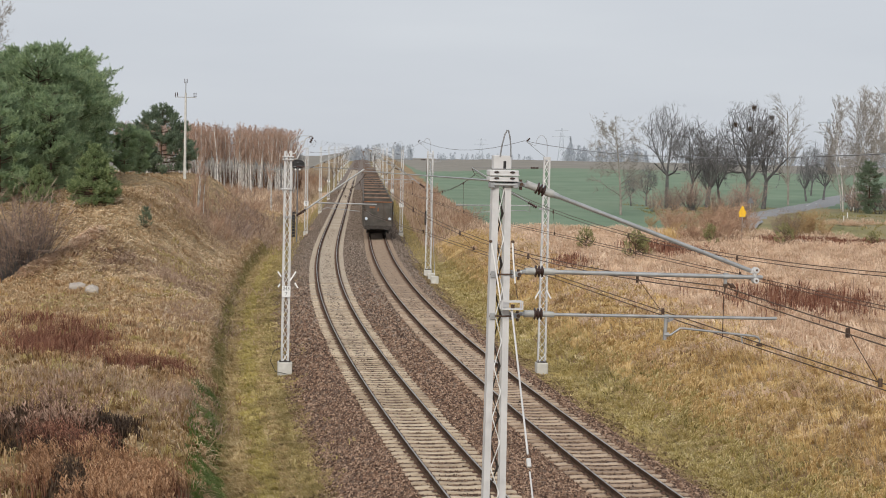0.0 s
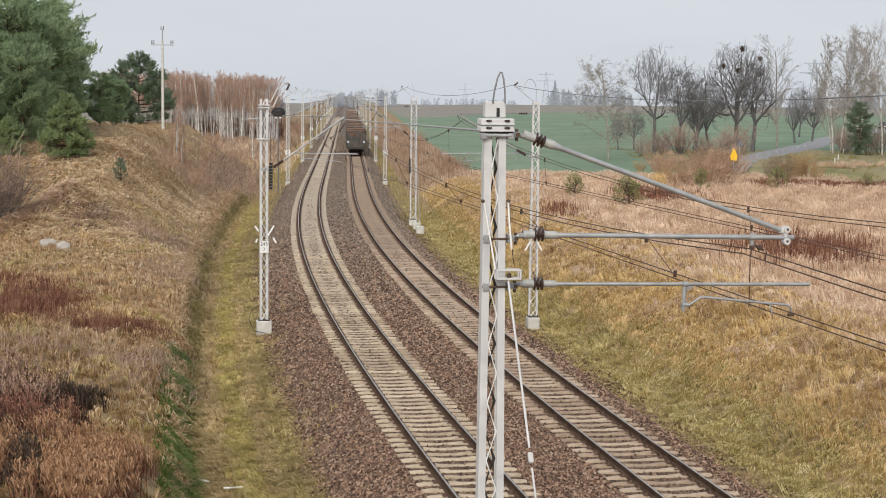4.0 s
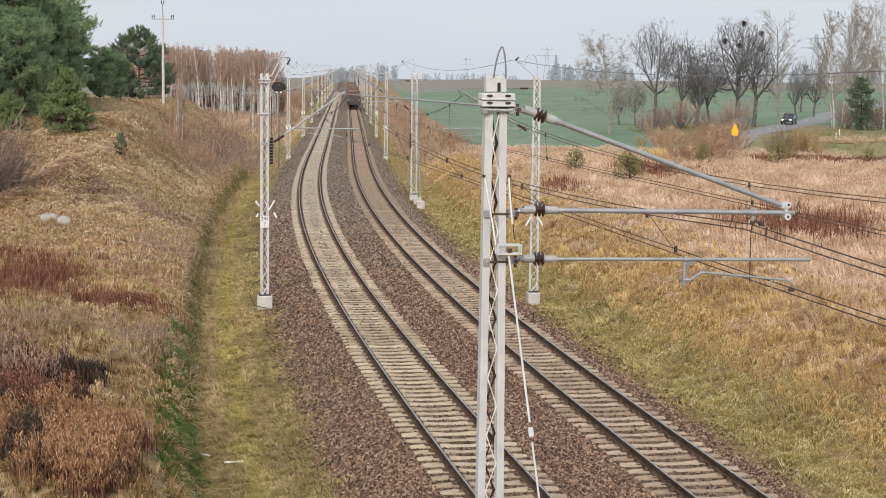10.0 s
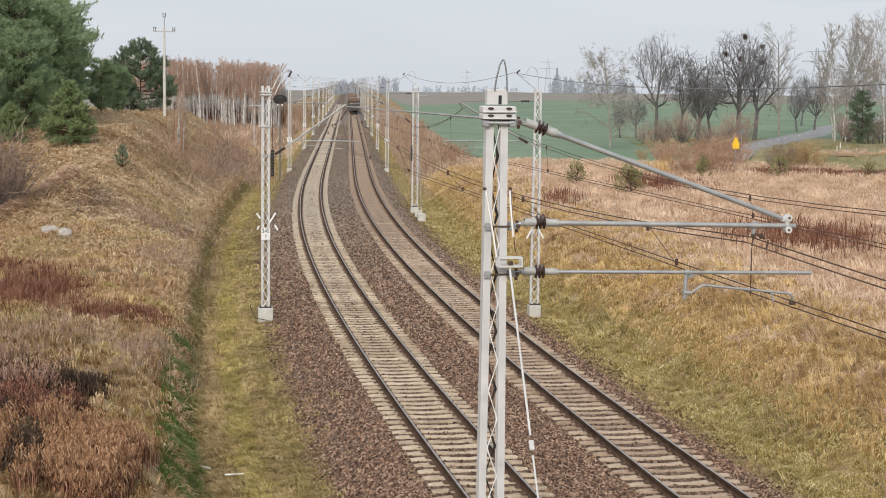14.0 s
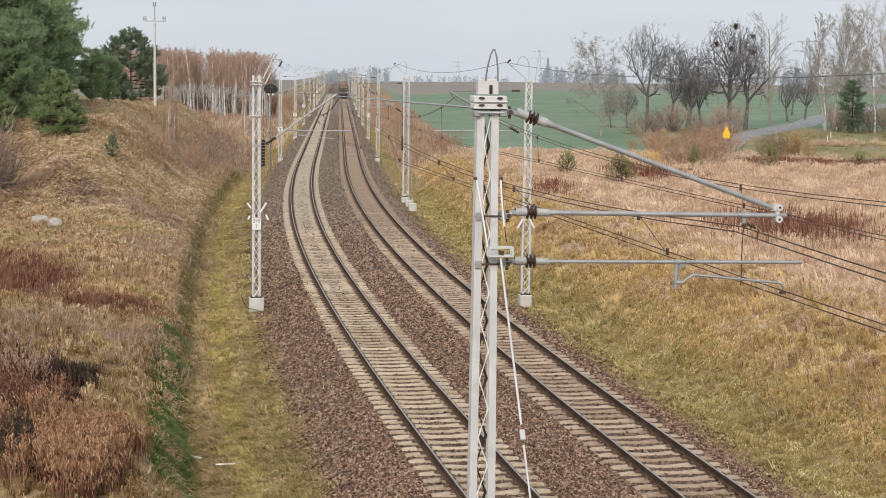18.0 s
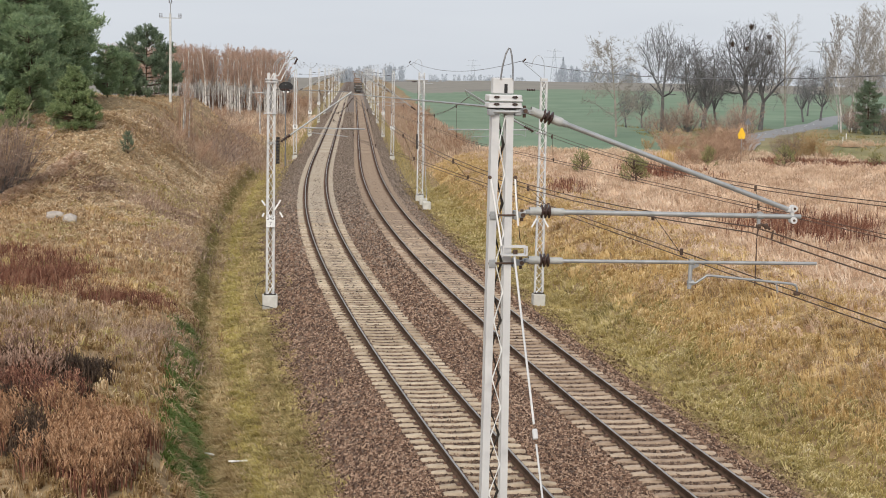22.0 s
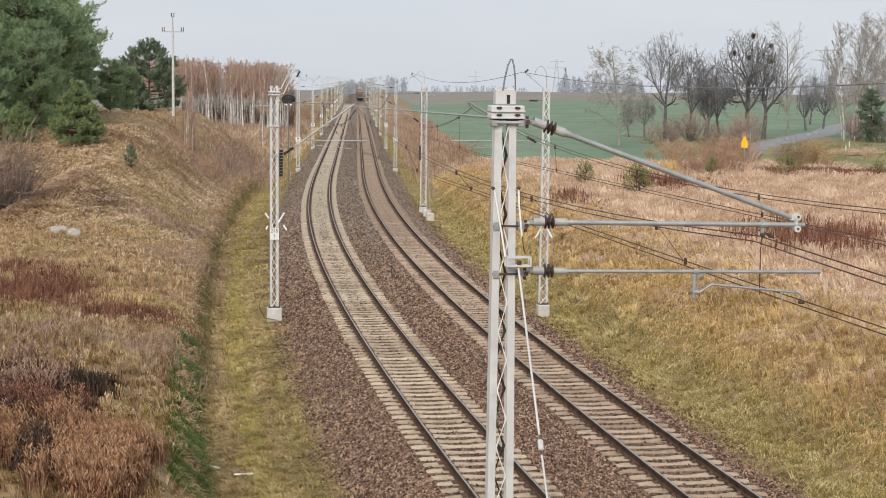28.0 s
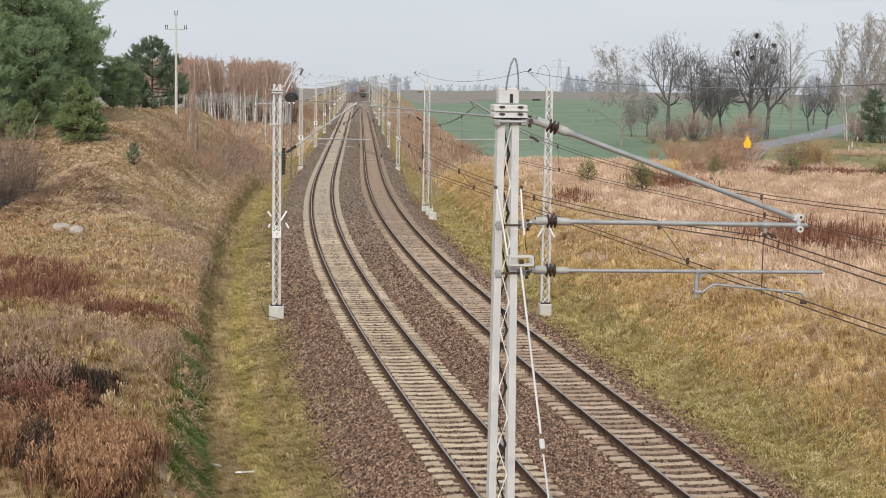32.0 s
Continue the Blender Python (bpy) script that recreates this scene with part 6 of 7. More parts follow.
def again(tree, x, y, turn, scale):
    ob = copy_thing(tree, Matrix())
    ob.scale = (1, 1, 1)
    ob.matrix_basis = pose(x, y, float(ground_z(x, y)), 0, 0, turn) @ Matrix.Scale(scale, 4)
    return ob


def needle_tree(name, seed, height, radius, label, mat, whorls, tips, low=0.12, size=0.28, droop=-0.1, clumps=9, open_=0.0, cone=False):
    """A conifer: trunk, limbs in whorls, and needle tufts along the limbs."""
    rng = np.random.default_rng(seed)
    tree = tagged(empty(name), label, "tree")
    lean = rng.normal(0, 0.01, 2)
    V, F = tubes([[((lean[0] * z, lean[1] * z, z), max(0.02, height * 0.017 * (1 - z / height * 0.9))) for z in np.linspace(-0.2, height * 0.97, 7)]], 8)
    mesh_part("trunk", mesh_from("trunk", V, F, [M["pine_bark"]], smooth=True), tree)
    paths, T = [], []
    for i in range(whorls):
        f = low + (1 - low) * (i + rng.random() * 0.7) / whorls
        z = f * height
        reach = radius * (math.sin(math.pi * min(1, (1 - f) * 0.85 + 0.10)) ** 0.8 if not cone else min(1, 0.75 + 2 * f) * (1 - f) ** 0.8 + 0.05) * (rng.uniform(0.7, 1.12) if not cone else rng.uniform(0.94, 1.05))
        for j in range(int(rng.integers(4, 7)) + (4 if cone else 0)):
            if rng.random() < open_:
                continue
            a = rng.uniform(0, 6.283)
            L = reach * rng.uniform(0.7, 1.15)
            rise = droop + 0.55 * f + rng.normal(0, 0.08)
            d = np.array((math.cos(a), math.sin(a), rise))
            p0 = np.array((lean[0] * z, lean[1] * z, z))
            pts = [p0 + d * L * t + np.array((0, 0, 0.12 * L * t * t)) for t in (0, 0.4, 0.75, 1.0)]
            paths.append([(tuple(p), 0.012 + 0.03 * (1 - k / 3) * L / max(radius, 1)) for k, p in enumerate(pts)])
            m = max(3, int(tips * L / radius))
            t = 0.45 + 0.55 * np.sqrt(rng.random(m))
            c = p0 + d * (L * t)[:, None] + np.stack([np.zeros(m), np.zeros(m), 0.12 * L * t * t], 1)
            T.append(c + rng.normal(0, (0.04 if cone else 0.09) * L + 0.05, (m, 3)) * (1, 1, 0.6))
    V, F = tubes(paths, 4)
    tagged(mesh_part("limb_frame", mesh_from("limb_frame", V, F, [M["pine_bark"]]), tree), kind="stuff")
    T = np.concatenate(T)
    k = len(T)
    n = k * clumps
    shoot = rng.normal(0, 0.25 if cone else 0.45, (k, 3)) + np.stack([T[:, 0], T[:, 1], np.zeros(k)], 1) / (np.linalg.norm(T[:, :2], axis=1)[:, None] + 0.3) * (0.45 if cone else 0.7) + (0, 0, 0.85)
    shoot /= np.linalg.norm(shoot, axis=1)[:, None]
    S = np.repeat(shoot, clumps, 0)
    along = rng.random(n)[:, None]
    C = np.repeat(T, clumps, 0) + S * along * size * 1.7
    d = rng.normal(0, 0.62, (n, 3)) + S
    d /= np.linalg.norm(d, axis=1)[:, None]
    s = np.cross(d, rng.normal(0, 1, (n, 3)))
    s /= np.linalg.norm(s, axis=1)[:, None]
    L = rng.uniform(0.6, 1.2, n)[:, None] * size * (1.1 - 0.55 * along)
    w = size * 0.105
    V = np.stack([C - s * w, C + s * w, C + d * L], 1).reshape(-1, 3)
    F = np.arange(n * 3).reshape(-1, 3)
    tagged(mesh_part("crown", mesh_from("crown", V, F, [mat]), tree), kind="stuff")
    return tree


def shrub(name, seed, height, width, label, bark, twig, stems=16, w=0.012, leaves=0, leaf=None):
    rng = np.random.default_rng(seed)
    bush = tagged(empty(name), label, "shrub")
    main, fine = [], []
    for i in range(stems):
        a, lean = rng.uniform(0, 6.283), rng.uniform(0.05, 1) * width / height
        p0 = Vector((math.cos(a) * 0.12 * width, math.sin(a) * 0.12 * width, -0.05))
        d = Vector((math.cos(a) * lean, math.sin(a) * lean, 1)).normalized()
        L = height * rng.uniform(0.65, 1.1)
        pts = [(tuple(p0 + d * L * t + Vector((0, 0, -0.1 * lean * t * t))), 0.02 * (1 - 0.8 * t)) for t in (0, 0.35, 0.7, 1)]
        main.append(pts)
        for j in range(11):
            t = rng.uniform(0.15, 1)
            q = p0 + d * L * t
            e = (d + Vector(rng.normal(0, 0.55, 3))).normalized()
            l = L * rng.uniform(0.18, 0.4)
            fine.append([(tuple(q), 0.006), (tuple(q + e * l * 0.5 + Vector((0, 0, 0.04))), 0.004), (tuple(q + e * l), 0.002)])
            for k in range(3):
                g = (e + Vector(rng.normal(0, 0.6, 3))).normalized()
                q2 = q + e * l * rng.uniform(0.3, 0.9)
                fine.append([(tuple(q2), 0.004), (tuple(q2 + g * l * 0.45), 0.002)])
    V, F = tubes(main, 4)
    tagged(mesh_part("base_growth", mesh_from("base_growth", V, F, [bark]), bush), kind="stuff")
    V, F = ribbons(fine, w)
    tagged(mesh_part("crown", mesh_from("crown", V, F, [twig]), bush), kind="stuff")
    if leaves:
        ends = np.array([p[-1][0] for p in fine])
        P = ends[rng.integers(0, len(ends), leaves)] + rng.normal(0, 0.1, (leaves, 3))
        v, f = [], []
        blades(v, f, P, np.full(leaves, 0.10), np.full(leaves, 0.07), rng, 1.2, 1)
        tagged(mesh_part("foliage", mesh_from("foliage", v[0], f[0], [leaf]), bush), kind="stuff")
    return bush


def build_trees():
    rng = np.random.default_rng(77)
    # pines on the mound
    a = needle_tree("pine_tree", 1, 10.5, 3.6, "dense dark green pine on the mound", M["needle"], 26, 46, low=0.03, clumps=16, size=0.36)
    b = needle_tree("pine_tree", 2, 9.8, 3.2, "dense dark green pine on the mound", M["needle"], 25, 46, low=0.02, clumps=16, size=0.36)
    put(a, -31.6, 118, 20, 0.93, "pines on the mound")
    put(b, -30.2, 121, 80, 0.95, "pines on the mound")
    for ob, x, y, t, s in ((a, -35.5, 120, 150, 0.86), (b, -33.5, 110, 200, 0.8), (a, -31.8, 129, 250, 0.95), (b, -31.0, 106, 10, 0.62), (b, -33.8, 104, 70, 0.6), (a, -29.3, 113, 170, 0.62), (b, -29.9, 116, 270, 0.72), (b, -30.6, 127, 30, 0.85), (a, -38, 137, 60, 0.9), (b, -36.5, 111, 310, 0.8), (b, -33.6, 138, 100, 1.0), (a, -42, 121, 240, 0.8), (b, -29.6, 140, 200, 0.42), (a, -29.6, 147, 40, 0.36), (a, -31.4, 136, 10, 0.5)):
        again(ob, x, y, t, s)
    c = needle_tree("pine_tree", 3, 6.3, 4.0, "open-crowned dark pine beside the concrete pole", M["dark_needle"], 18, 42, low=0.03, clumps=18, open_=0.45, size=0.36, droop=-0.12, cone=True)
    put(c, -31.9, 170, 0, 1.1, "pines on the mound")
    again(c, -34.4, 168, 90, 0.75)
    d = needle_tree("young_pine", 4, 4.2, 1.95, "bushy young pine with bright green shoots", M["bushy"], 22, 20, low=0.0, size=0.25, clumps=17, cone=True)
    put(d, -24.4, 105, 0, 0.88, "young pines")
    again(d, -28.1, 105, 100, 0.55)
    small = needle_tree("young_pine", 8, 1.75, 0.72, "small dark pine standing alone on the mound", M["dark_needle"], 6, 7, low=0.0, size=0.24, clumps=8, open_=0.4, cone=True, droop=0.5)
    put(small, -20.25, 101.8, 40, 0.66, "young pines")
    e = needle_tree("young_pine", 5, 1.8, 1.0, "small young pine in the reed field", M["young"], 7, 9, low=0.0, size=0.26, clumps=9, open_=0.5, cone=True, droop=0.45)
    put(e, 13.0, 114, 0, 1.0, "young pines")
    for x, y, t, s in ((10.2, 124, 50, 0.85), (13.6, 114.6, 120, 0.8), (21.2, 132, 90, 0.85), (28, 135, 10, 0.9), (36.5, 139, 10, 0.6)):
        again(e, x, y, t, s)
    f = needle_tree("spruce_tree", 6, 8.5, 2.0, "dark spruce among the roadside birches", M["dark_needle"], 24, 32, low=0.02, droop=-0.25, clumps=12)
    put(f, 55.6, 216, 0, 0.80)
    # birch wood
    birches = [bare_tree("birch_tree", 100 + i, 12.5, 0.17, M["birch_bark"], M["birch_leaf"], "slender young birch with orange-brown crown", (26, 12, 12), 0.42, 0.62, 0.45, 0.023, 0.25, wander=0.03, thin=0.26) for i in range(3)]
    spots_ = []
    for i in range(240):
        y = 268 + 62 * rng.random()
        px = rng.uniform(-0.196, -0.0965)
        spots_.append((px * y + (y - 268) * -0.1, y))
    for i, (x, y) in enumerate(spots_):
        ob = birches[i % 3]
        s = rng.uniform(0.85, 0.99)
        (put(ob, x, y, 0, s, "birches of the young wood") if i < 3 else again(ob, x, y, rng.uniform(0, 360), s))
    again(birches[0], -24.0, 205, 30, 0.72)
    for x, y, s in ((-21.9, 133, 0.40), (-21.6, 134, 0.36), (-22.1, 135, 0.43)):
        again(birches[1], x, y, 100 * s, s)
    tall = bare_tree("birch_tree", 120, 17, 0.13, M["birch_bark"], M["pale_twig"], "tall bare birch with pale trunk", (30, 12, 11), 0.36, 0.68, 0.22, 0.0155, 0.35, wander=0.06, thin=0.34)
    put(tall, -38.6, 131, 0, 0.94, "roadside birches")
    again(tall, -38.0, 131.6, 120, 0.86)
    # roadside trees
    for i, (x, y, s) in enumerate(((54.5, 226, 0.98), (57.5, 203, 1.04), (62.5, 214, 1.08), (57, 232, 1.08), (63, 208, 1.0), (55.4, 231, 0.75), (59.5, 219, 1.1), (64, 226, 1.1), (66, 214, 1.1), (68, 236, 1.1), (62, 240, 1.05), (59, 236, 1.0), (61.5, 243, 1.05), (58.2, 228, 0.92))):
        again(tall, x, y, 77 * i, s)
    pale = bare_tree("birch_tree", 131, 13.2, 0.16, M["pale_bark"], M["pale_twig"], "bare pale-barked tree with level spreading limbs", (26, 11, 9), 0.10, 1.12, 0.16, 0.02, 0.44, wander=0.035, thin=0.45)
    put(pale, 20.0, 195, 30, 1.0, "roadside birches")
    slim = bare_tree("birch_tree", 133, 17.5, 0.20, M["pale_bark"], M["pale_twig"], "tall slender bare birch beside the road", (30, 12, 10), 0.30, 0.75, 0.18, 0.016, 0.33, wander=0.035, thin=0.45)
    put(slim, 51.0, 247, 60, 1.0, "roadside birches")
    oaks = []
    for x, y, h, wd, r, fork, lean, balls, seed in ((29.4, 225, 14.6, 7.6, 0.30, 0.25, 0.0, 0, 301), (32.9, 226, 13.0, 5.6, 0.24, 0.27, 0.05, 0, 302), (34.9, 224, 11.8, 5.6, 0.28, 0.28, 0.22, 0, 303), (41.0, 226, 15.4, 9.2, 0.38, 0.24, 0.02, 3, 304), (43.6, 228, 13.8, 6.2, 0.34, 0.27, 0.08, 2, 305), (38.2, 232, 10.5, 6.0, 0.24, 0.27, -0.05, 0, 306)):
        t = forked_tree("lime_tree", seed, h, wd, r, "bare dark broadleaved roadside tree with " + ("mistletoe in its dense rounded crown" if balls else "a leaning trunk" if lean > 0.1 else "a dense rounded crown"), fork, lean, balls)
        put(t, x, y, 0, 1.0, "roadside trees")
        oaks.append(t)
    dark = [oaks[0], oaks[2], oaks[1]]
    for x, y, t, s in ((61.6, 270, 70, 0.78), (57.9, 266, 190, 0.7), (27.0, 228, 130, 0.55), (25.0, 230, 220, 0.45), (36.6, 236, 40, 0.7), (66, 300, 20, 0.8)):
        again(dark[int(t) % 3], x, y, t, s)
    for i in range(22):
        y = rng.uniform(345, 450)
        x, yy = at_line(y, rng.uniform(-34, -11))
        again(dark[i % 3] if i % 2 else birches[i % 3], float(x), float(yy), rng.uniform(0, 360), rng.uniform(0.35, 0.6))
    # shrubs
    red = shrub("shrub", 160, 2.6, 2.2, "leafless reddish-brown roadside shrub", M["shrub_red"], M["shrub_red"], 12, 0.012)
    put(red, 22, 166, 0, 1.0, "shrubs by the road")
    for i in range(34):
        y = rng.uniform(150, 176)
        again(red, rng.uniform(0.130, 0.183) * y, y, rng.uniform(0, 360), rng.uniform(0.5, 0.95))
    for i in range(9):
        y = rng.uniform(156, 164)
        again(red, rng.uniform(0.163, 0.179) * y, y, rng.uniform(0, 360), rng.uniform(0.9, 1.15))
    for i in range(16):
        again(red, 19.5 + 5.2 * (i + rng.random()) / 16, rng.uniform(137.5, 141), rng.uniform(0, 360), rng.uniform(0.45, 0.75) * (1 + 0.2 * (i > 9)))
    grey = shrub("shrub", 161, 3.0, 2.4, "leafless grey-brown thorn shrub", M["bark"], M["thorn"], 22, 0.011)
    put(grey, -24.0, 86.0, 0, 1.45, "shrubs on the mound")
    for x, y, s in ((-25.0, 87.4, 1.55), (-25.8, 85.6, 1.45), (-24.2, 88.4, 1.3), (-23.4, 87.4, 1.1), (-24.7, 84.8, 1.2), (-24.6, 86.6, 1.4), (-25.6, 88.8, 1.5), (31.6, 151, 0.75), (32.4, 152.5, 0.88), (31.0, 152, 0.7)):
        again(grey, x, y, 90 * s, s)
    gold = shrub("shrub", 162, 2.4, 1.6, "shrub with withered tan leaves by the road", M["shrub_red"], M["shrub_tan"], 18, 0.014, 420, M["shrub_tan"])
    put(gold, 33.6, 152, 0, 0.95, "shrubs by the road")
    for x, y, s in ((32.4, 151, 0.75), (34.4, 152, 1.0), (35.0, 150.5, 0.65), (22.5, 163, 0.7), (21, 150, 0.5), (20, 163, 0.55)):
        again(gold, x, y, 70 * s, s)
    for i in range(26):
        y = rng.uniform(135, 330)
        x, yy = at_line(y, rng.uniform(10.5, 14.5))
        again(red, float(x), float(yy), rng.uniform(0, 360), rng.uniform(0.35, 0.85))
    for i in range(40):
        y = rng.uniform(205, 420)
        x, yy = at_line(y, rng.uniform(-16, -6.5))
        again(grey if i % 2 else red, float(x), float(yy), rng.uniform(0, 360), rng.uniform(0.6, 1.3) * (0.4 if y < 285 else 1))
    for i in range(22):
        y = rng.uniform(218, 255)
        again(grey, rng.uniform(0.245, 0.30) * y, y, rng.uniform(0, 360), rng.uniform(0.7, 1.3))
    for i in range(14):
        again(grey, rng.uniform(24, 41), rng.uniform(207, 218), rng.uniform(0, 360), rng.uniform(0.7, 1.3))
    for i in range(20):
        y = rng.uniform(118, 200)
        x, yy = at_line(y, rng.uniform(-11, -8))
        again(red, float(x), float(yy), rng.uniform(0, 360), rng.uniform(0.35, 0.7))


build_trees()


# ---- concrete pole, signs, small things ----
def build_pole():
    x, y = -28.3, 164.0
    pole = tagged(empty("utility_pole", pose(x, y, float(ground_z(x, y)), 0, 0, 4)), "pale concrete utility pole with a crossarm and insulators", "utility pole")
    bm = bmesh.new()
    bar(bm, (0, 0, -0.3), (0, 0, 8.8), 0.16, 0.10, n=8)
    part("post", bm, M["concrete"], pole)
    bm = bmesh.new()
    bar(bm, (0, 0, 8.7), (0, 0, 9.9), 0.05, n=6)
    part("spike", bm, M["zinc"], pole)
    bm = bmesh.new()
    box(bm, (0, 0, 8.35), (2.2, 0.09, 0.09))
    part("crossarm", bm, M["zinc"], pole)
    for dx, z in ((-1.05, 8.4), (-0.85, 8.4), (0.85, 8.4), (1.05, 8.4), (-0.12, 9.8), (0.12, 9.8)):
        insulator(pole, (dx, 0, z), (dx, 0, z + 0.42), 0.06, 3)


build_pole()


def build_road_sign():
    x, y = 25.3, 140.5
    s = tagged(empty("road_sign", pose(x, y, float(ground_z(x, y)), 0, 0, -10)), "bright yellow roadside warning board on a post", "road sign")
    bm = bmesh.new()
    bar(bm, (0, 0, 0), (0, 0, 2.9), 0.04, n=8)
    part("post", bm, M["zinc"], s)
    bm = bmesh.new()
    pts = [(-0.27, 2.15), (0.27, 2.15), (0.27, 2.45), (0.36, 2.45), (0.06, 3.12), (-0.06, 3.12), (-0.36, 2.45), (-0.27, 2.45)]
    f = [bm.verts.new((a, -0.05, b)) for a, b in pts]
    g = [bm.verts.new((a, -0.02, b)) for a, b in pts]
    bm.faces.new(f)
    bm.faces.new(g[::-1])
    for i in range(8):
        bm.faces.new((f[i], g[i], g[(i + 1) % 8], f[(i + 1) % 8]))
    bmesh.ops.recalc_face_normals(bm, faces=bm.faces)
    part("board", bm, M["yellow"], s)


build_road_sign()


def build_warning_sign():
    """A triangular sign seen from behind at the edge of the road."""
    x, y = 36.7, 200.0
    s = tagged(empty("road_sign", pose(x, y, float(ground_z(x, y)), 0, 0, 12)), "grey back of a triangular road sign on a post", "road sign")
    bm = bmesh.new()
    bar(bm, (0, 0, -0.1), (0, 0, 2.3), 0.04, n=8)
    part("post", bm, M["zinc"], s)
    bm = bmesh.new()
    pts = [(-0.42, 1.72), (0.42, 1.72), (0.45, 1.77), (0.04, 2.48), (-0.04, 2.48), (-0.45, 1.77)]
    f = [bm.verts.new((a, -0.09, b)) for a, b in pts]
    g = [bm.verts.new((a, -0.06, b)) for a, b in pts]
    bm.faces.new(f)
    bm.faces.new(g[::-1])
    for i in range(6):
        bm.faces.new((f[i], g[i], g[(i + 1) % 6], f[(i + 1) % 6]))
    bmesh.ops.recalc_face_normals(bm, faces=bm.faces)
    part("board", bm, M["cable"], s)


build_warning_sign()


def build_posts():
    bm = bmesh.new()
    box(bm, (0, 0, 0.35), (0.1, 0.08, 0.7), bevel=0.02)
    box(bm, (0, -0.045, 0.55), (0.06, 0.01, 0.1))
    first = part("delineator_post", bm, M["white"])
    tagged(first, "white plastic roadside delineator post", "post", "delineator posts by the road")
    for i, (x, y) in enumerate(((43.2, 173), (45.6, 188), (49.4, 202), (55, 222), (61, 240))):
        m = pose(x, y, float(ground_z(x, y)))
        if i == 0:
            first.matrix_basis = m
        else:
            copy_thing(first, m)
    for i, (x, y, turn) in enumerate(((-5.17, 39.68, 10), (-6.06, 40.65, -40))):
        bm = bmesh.new()
        bar(bm, (-0.22, 0, 0.03), (0.22, 0, 0.04), 0.03, n=8)
        bar(bm, (0.22, 0, 0.04), (0.26, 0, 0.04), 0.03, 0.012, n=8)
        ob = part("litter_bottle", bm, M["white"])
        ob.matrix_basis = pose(x, y, float(ground_z(x, y)) + 0.05, 0, 0, turn)
        tagged(ob, "pale plastic bottle dropped in the ditch grass", "bottle", "litter in the ditch")


build_posts()


# ---- distance ----
def build_distance():
    rng = np.random.default_rng(9)
    V, F = [], []
    for x0, x1, y, h0, h1, n in ((58, 100, 900, 6, 12, 45), (135, 400, 1000, 6, 14, 110), (-330, -95, 900, 8, 16, 240), (-75, -30, 1050, 5, 12, 60), (-20, 60, 1300, 5, 9, 50)):
        P = np.stack([rng.uniform(x0, x1, n), y + rng.uniform(-20, 20, n), np.zeros(n)], 1)
        P[:, 2] = ground_z(P[:, 0], P[:, 1]) - 1
        C = np.repeat(P, 70, 0)
        hh = np.repeat(rng.uniform(h0, h1, n), 70)
        t = rng.random(len(C))
        wide = np.repeat(rng.uniform(0.12, 0.3, n), 70) * hh * (1 - 0.8 * np.abs(t - 0.4))
        C = C + np.stack([rng.normal(0, 1, len(C)) * wide * 0.5, rng.normal(0, 1, len(C)) * wide * 0.5, t * hh * 0.9], 1)
        blades(V, F, C, hh * 0.13, hh * 0.06, rng, 0.5, 1)
    for x, h, wd in ((62, 14, 2.2), (69.5, 9, 3.4), (78, 8, 3.0), (99, 9, 3.4), (104, 7, 2.6)):
        t = rng.random(420)
        r = wd * (1 - t) * np.sqrt(rng.random(420))
        a = rng.uniform(0, 6.283, 420)
        z0 = float(ground_z(x, 900)) - 0.5
        blades(V, F, np.stack([x + r * np.cos(a), 900 + r * np.sin(a), z0 + t * h], 1), np.full(420, 1.0), np.full(420, 0.6), rng, 0.5, 1)
    tagged(new("backdrop", mesh_from("far_woods", np.concatenate(V), np.concatenate(F), [M["far_tree"]])), "distant trees on the skyline, haze put into their pale colour", "far woods", kind="stuff")
    pylon = tagged(empty("pylon", pose(57, 900, float(ground_z(57, 900)))), "distant steel lattice power pylon, haze put into its pale colour", "pylon", "far pylons")
    bm = bmesh.new()
    for s in (-1, 1):
        for q in (-1, 1):
            bar(bm, (s * 2, q * 2, 0), (s * 0.3, q * 0.3, 19), 0.14, n=4)
    for i in range(7):
        z, k = i * 2.7, 2 - 1.7 * i * 2.7 / 19
        z2, k2 = z + 2.7, 2 - 1.7 * (z + 2.7) / 19
        bar(bm, (-k, -k, z), (k2, -k2, z2), 0.07, n=4)
        bar(bm, (k, -k, z), (-k2, -k2, z2), 0.07, n=4)
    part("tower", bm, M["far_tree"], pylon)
    for z, w in ((14, 5.5), (17.5, 4)):
        bm = bmesh.new()
        box(bm, (0, 0, z), (w * 2, 0.4, 0.35))
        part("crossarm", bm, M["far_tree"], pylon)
    for x, y in ((17, 1250), (137, 600)):
        copy_thing(pylon, pose(x, y, float(ground_z(x, y))))


build_distance()


# ---- things that move ----
def train_y(t):
    return 151.0 + 19.35 * t


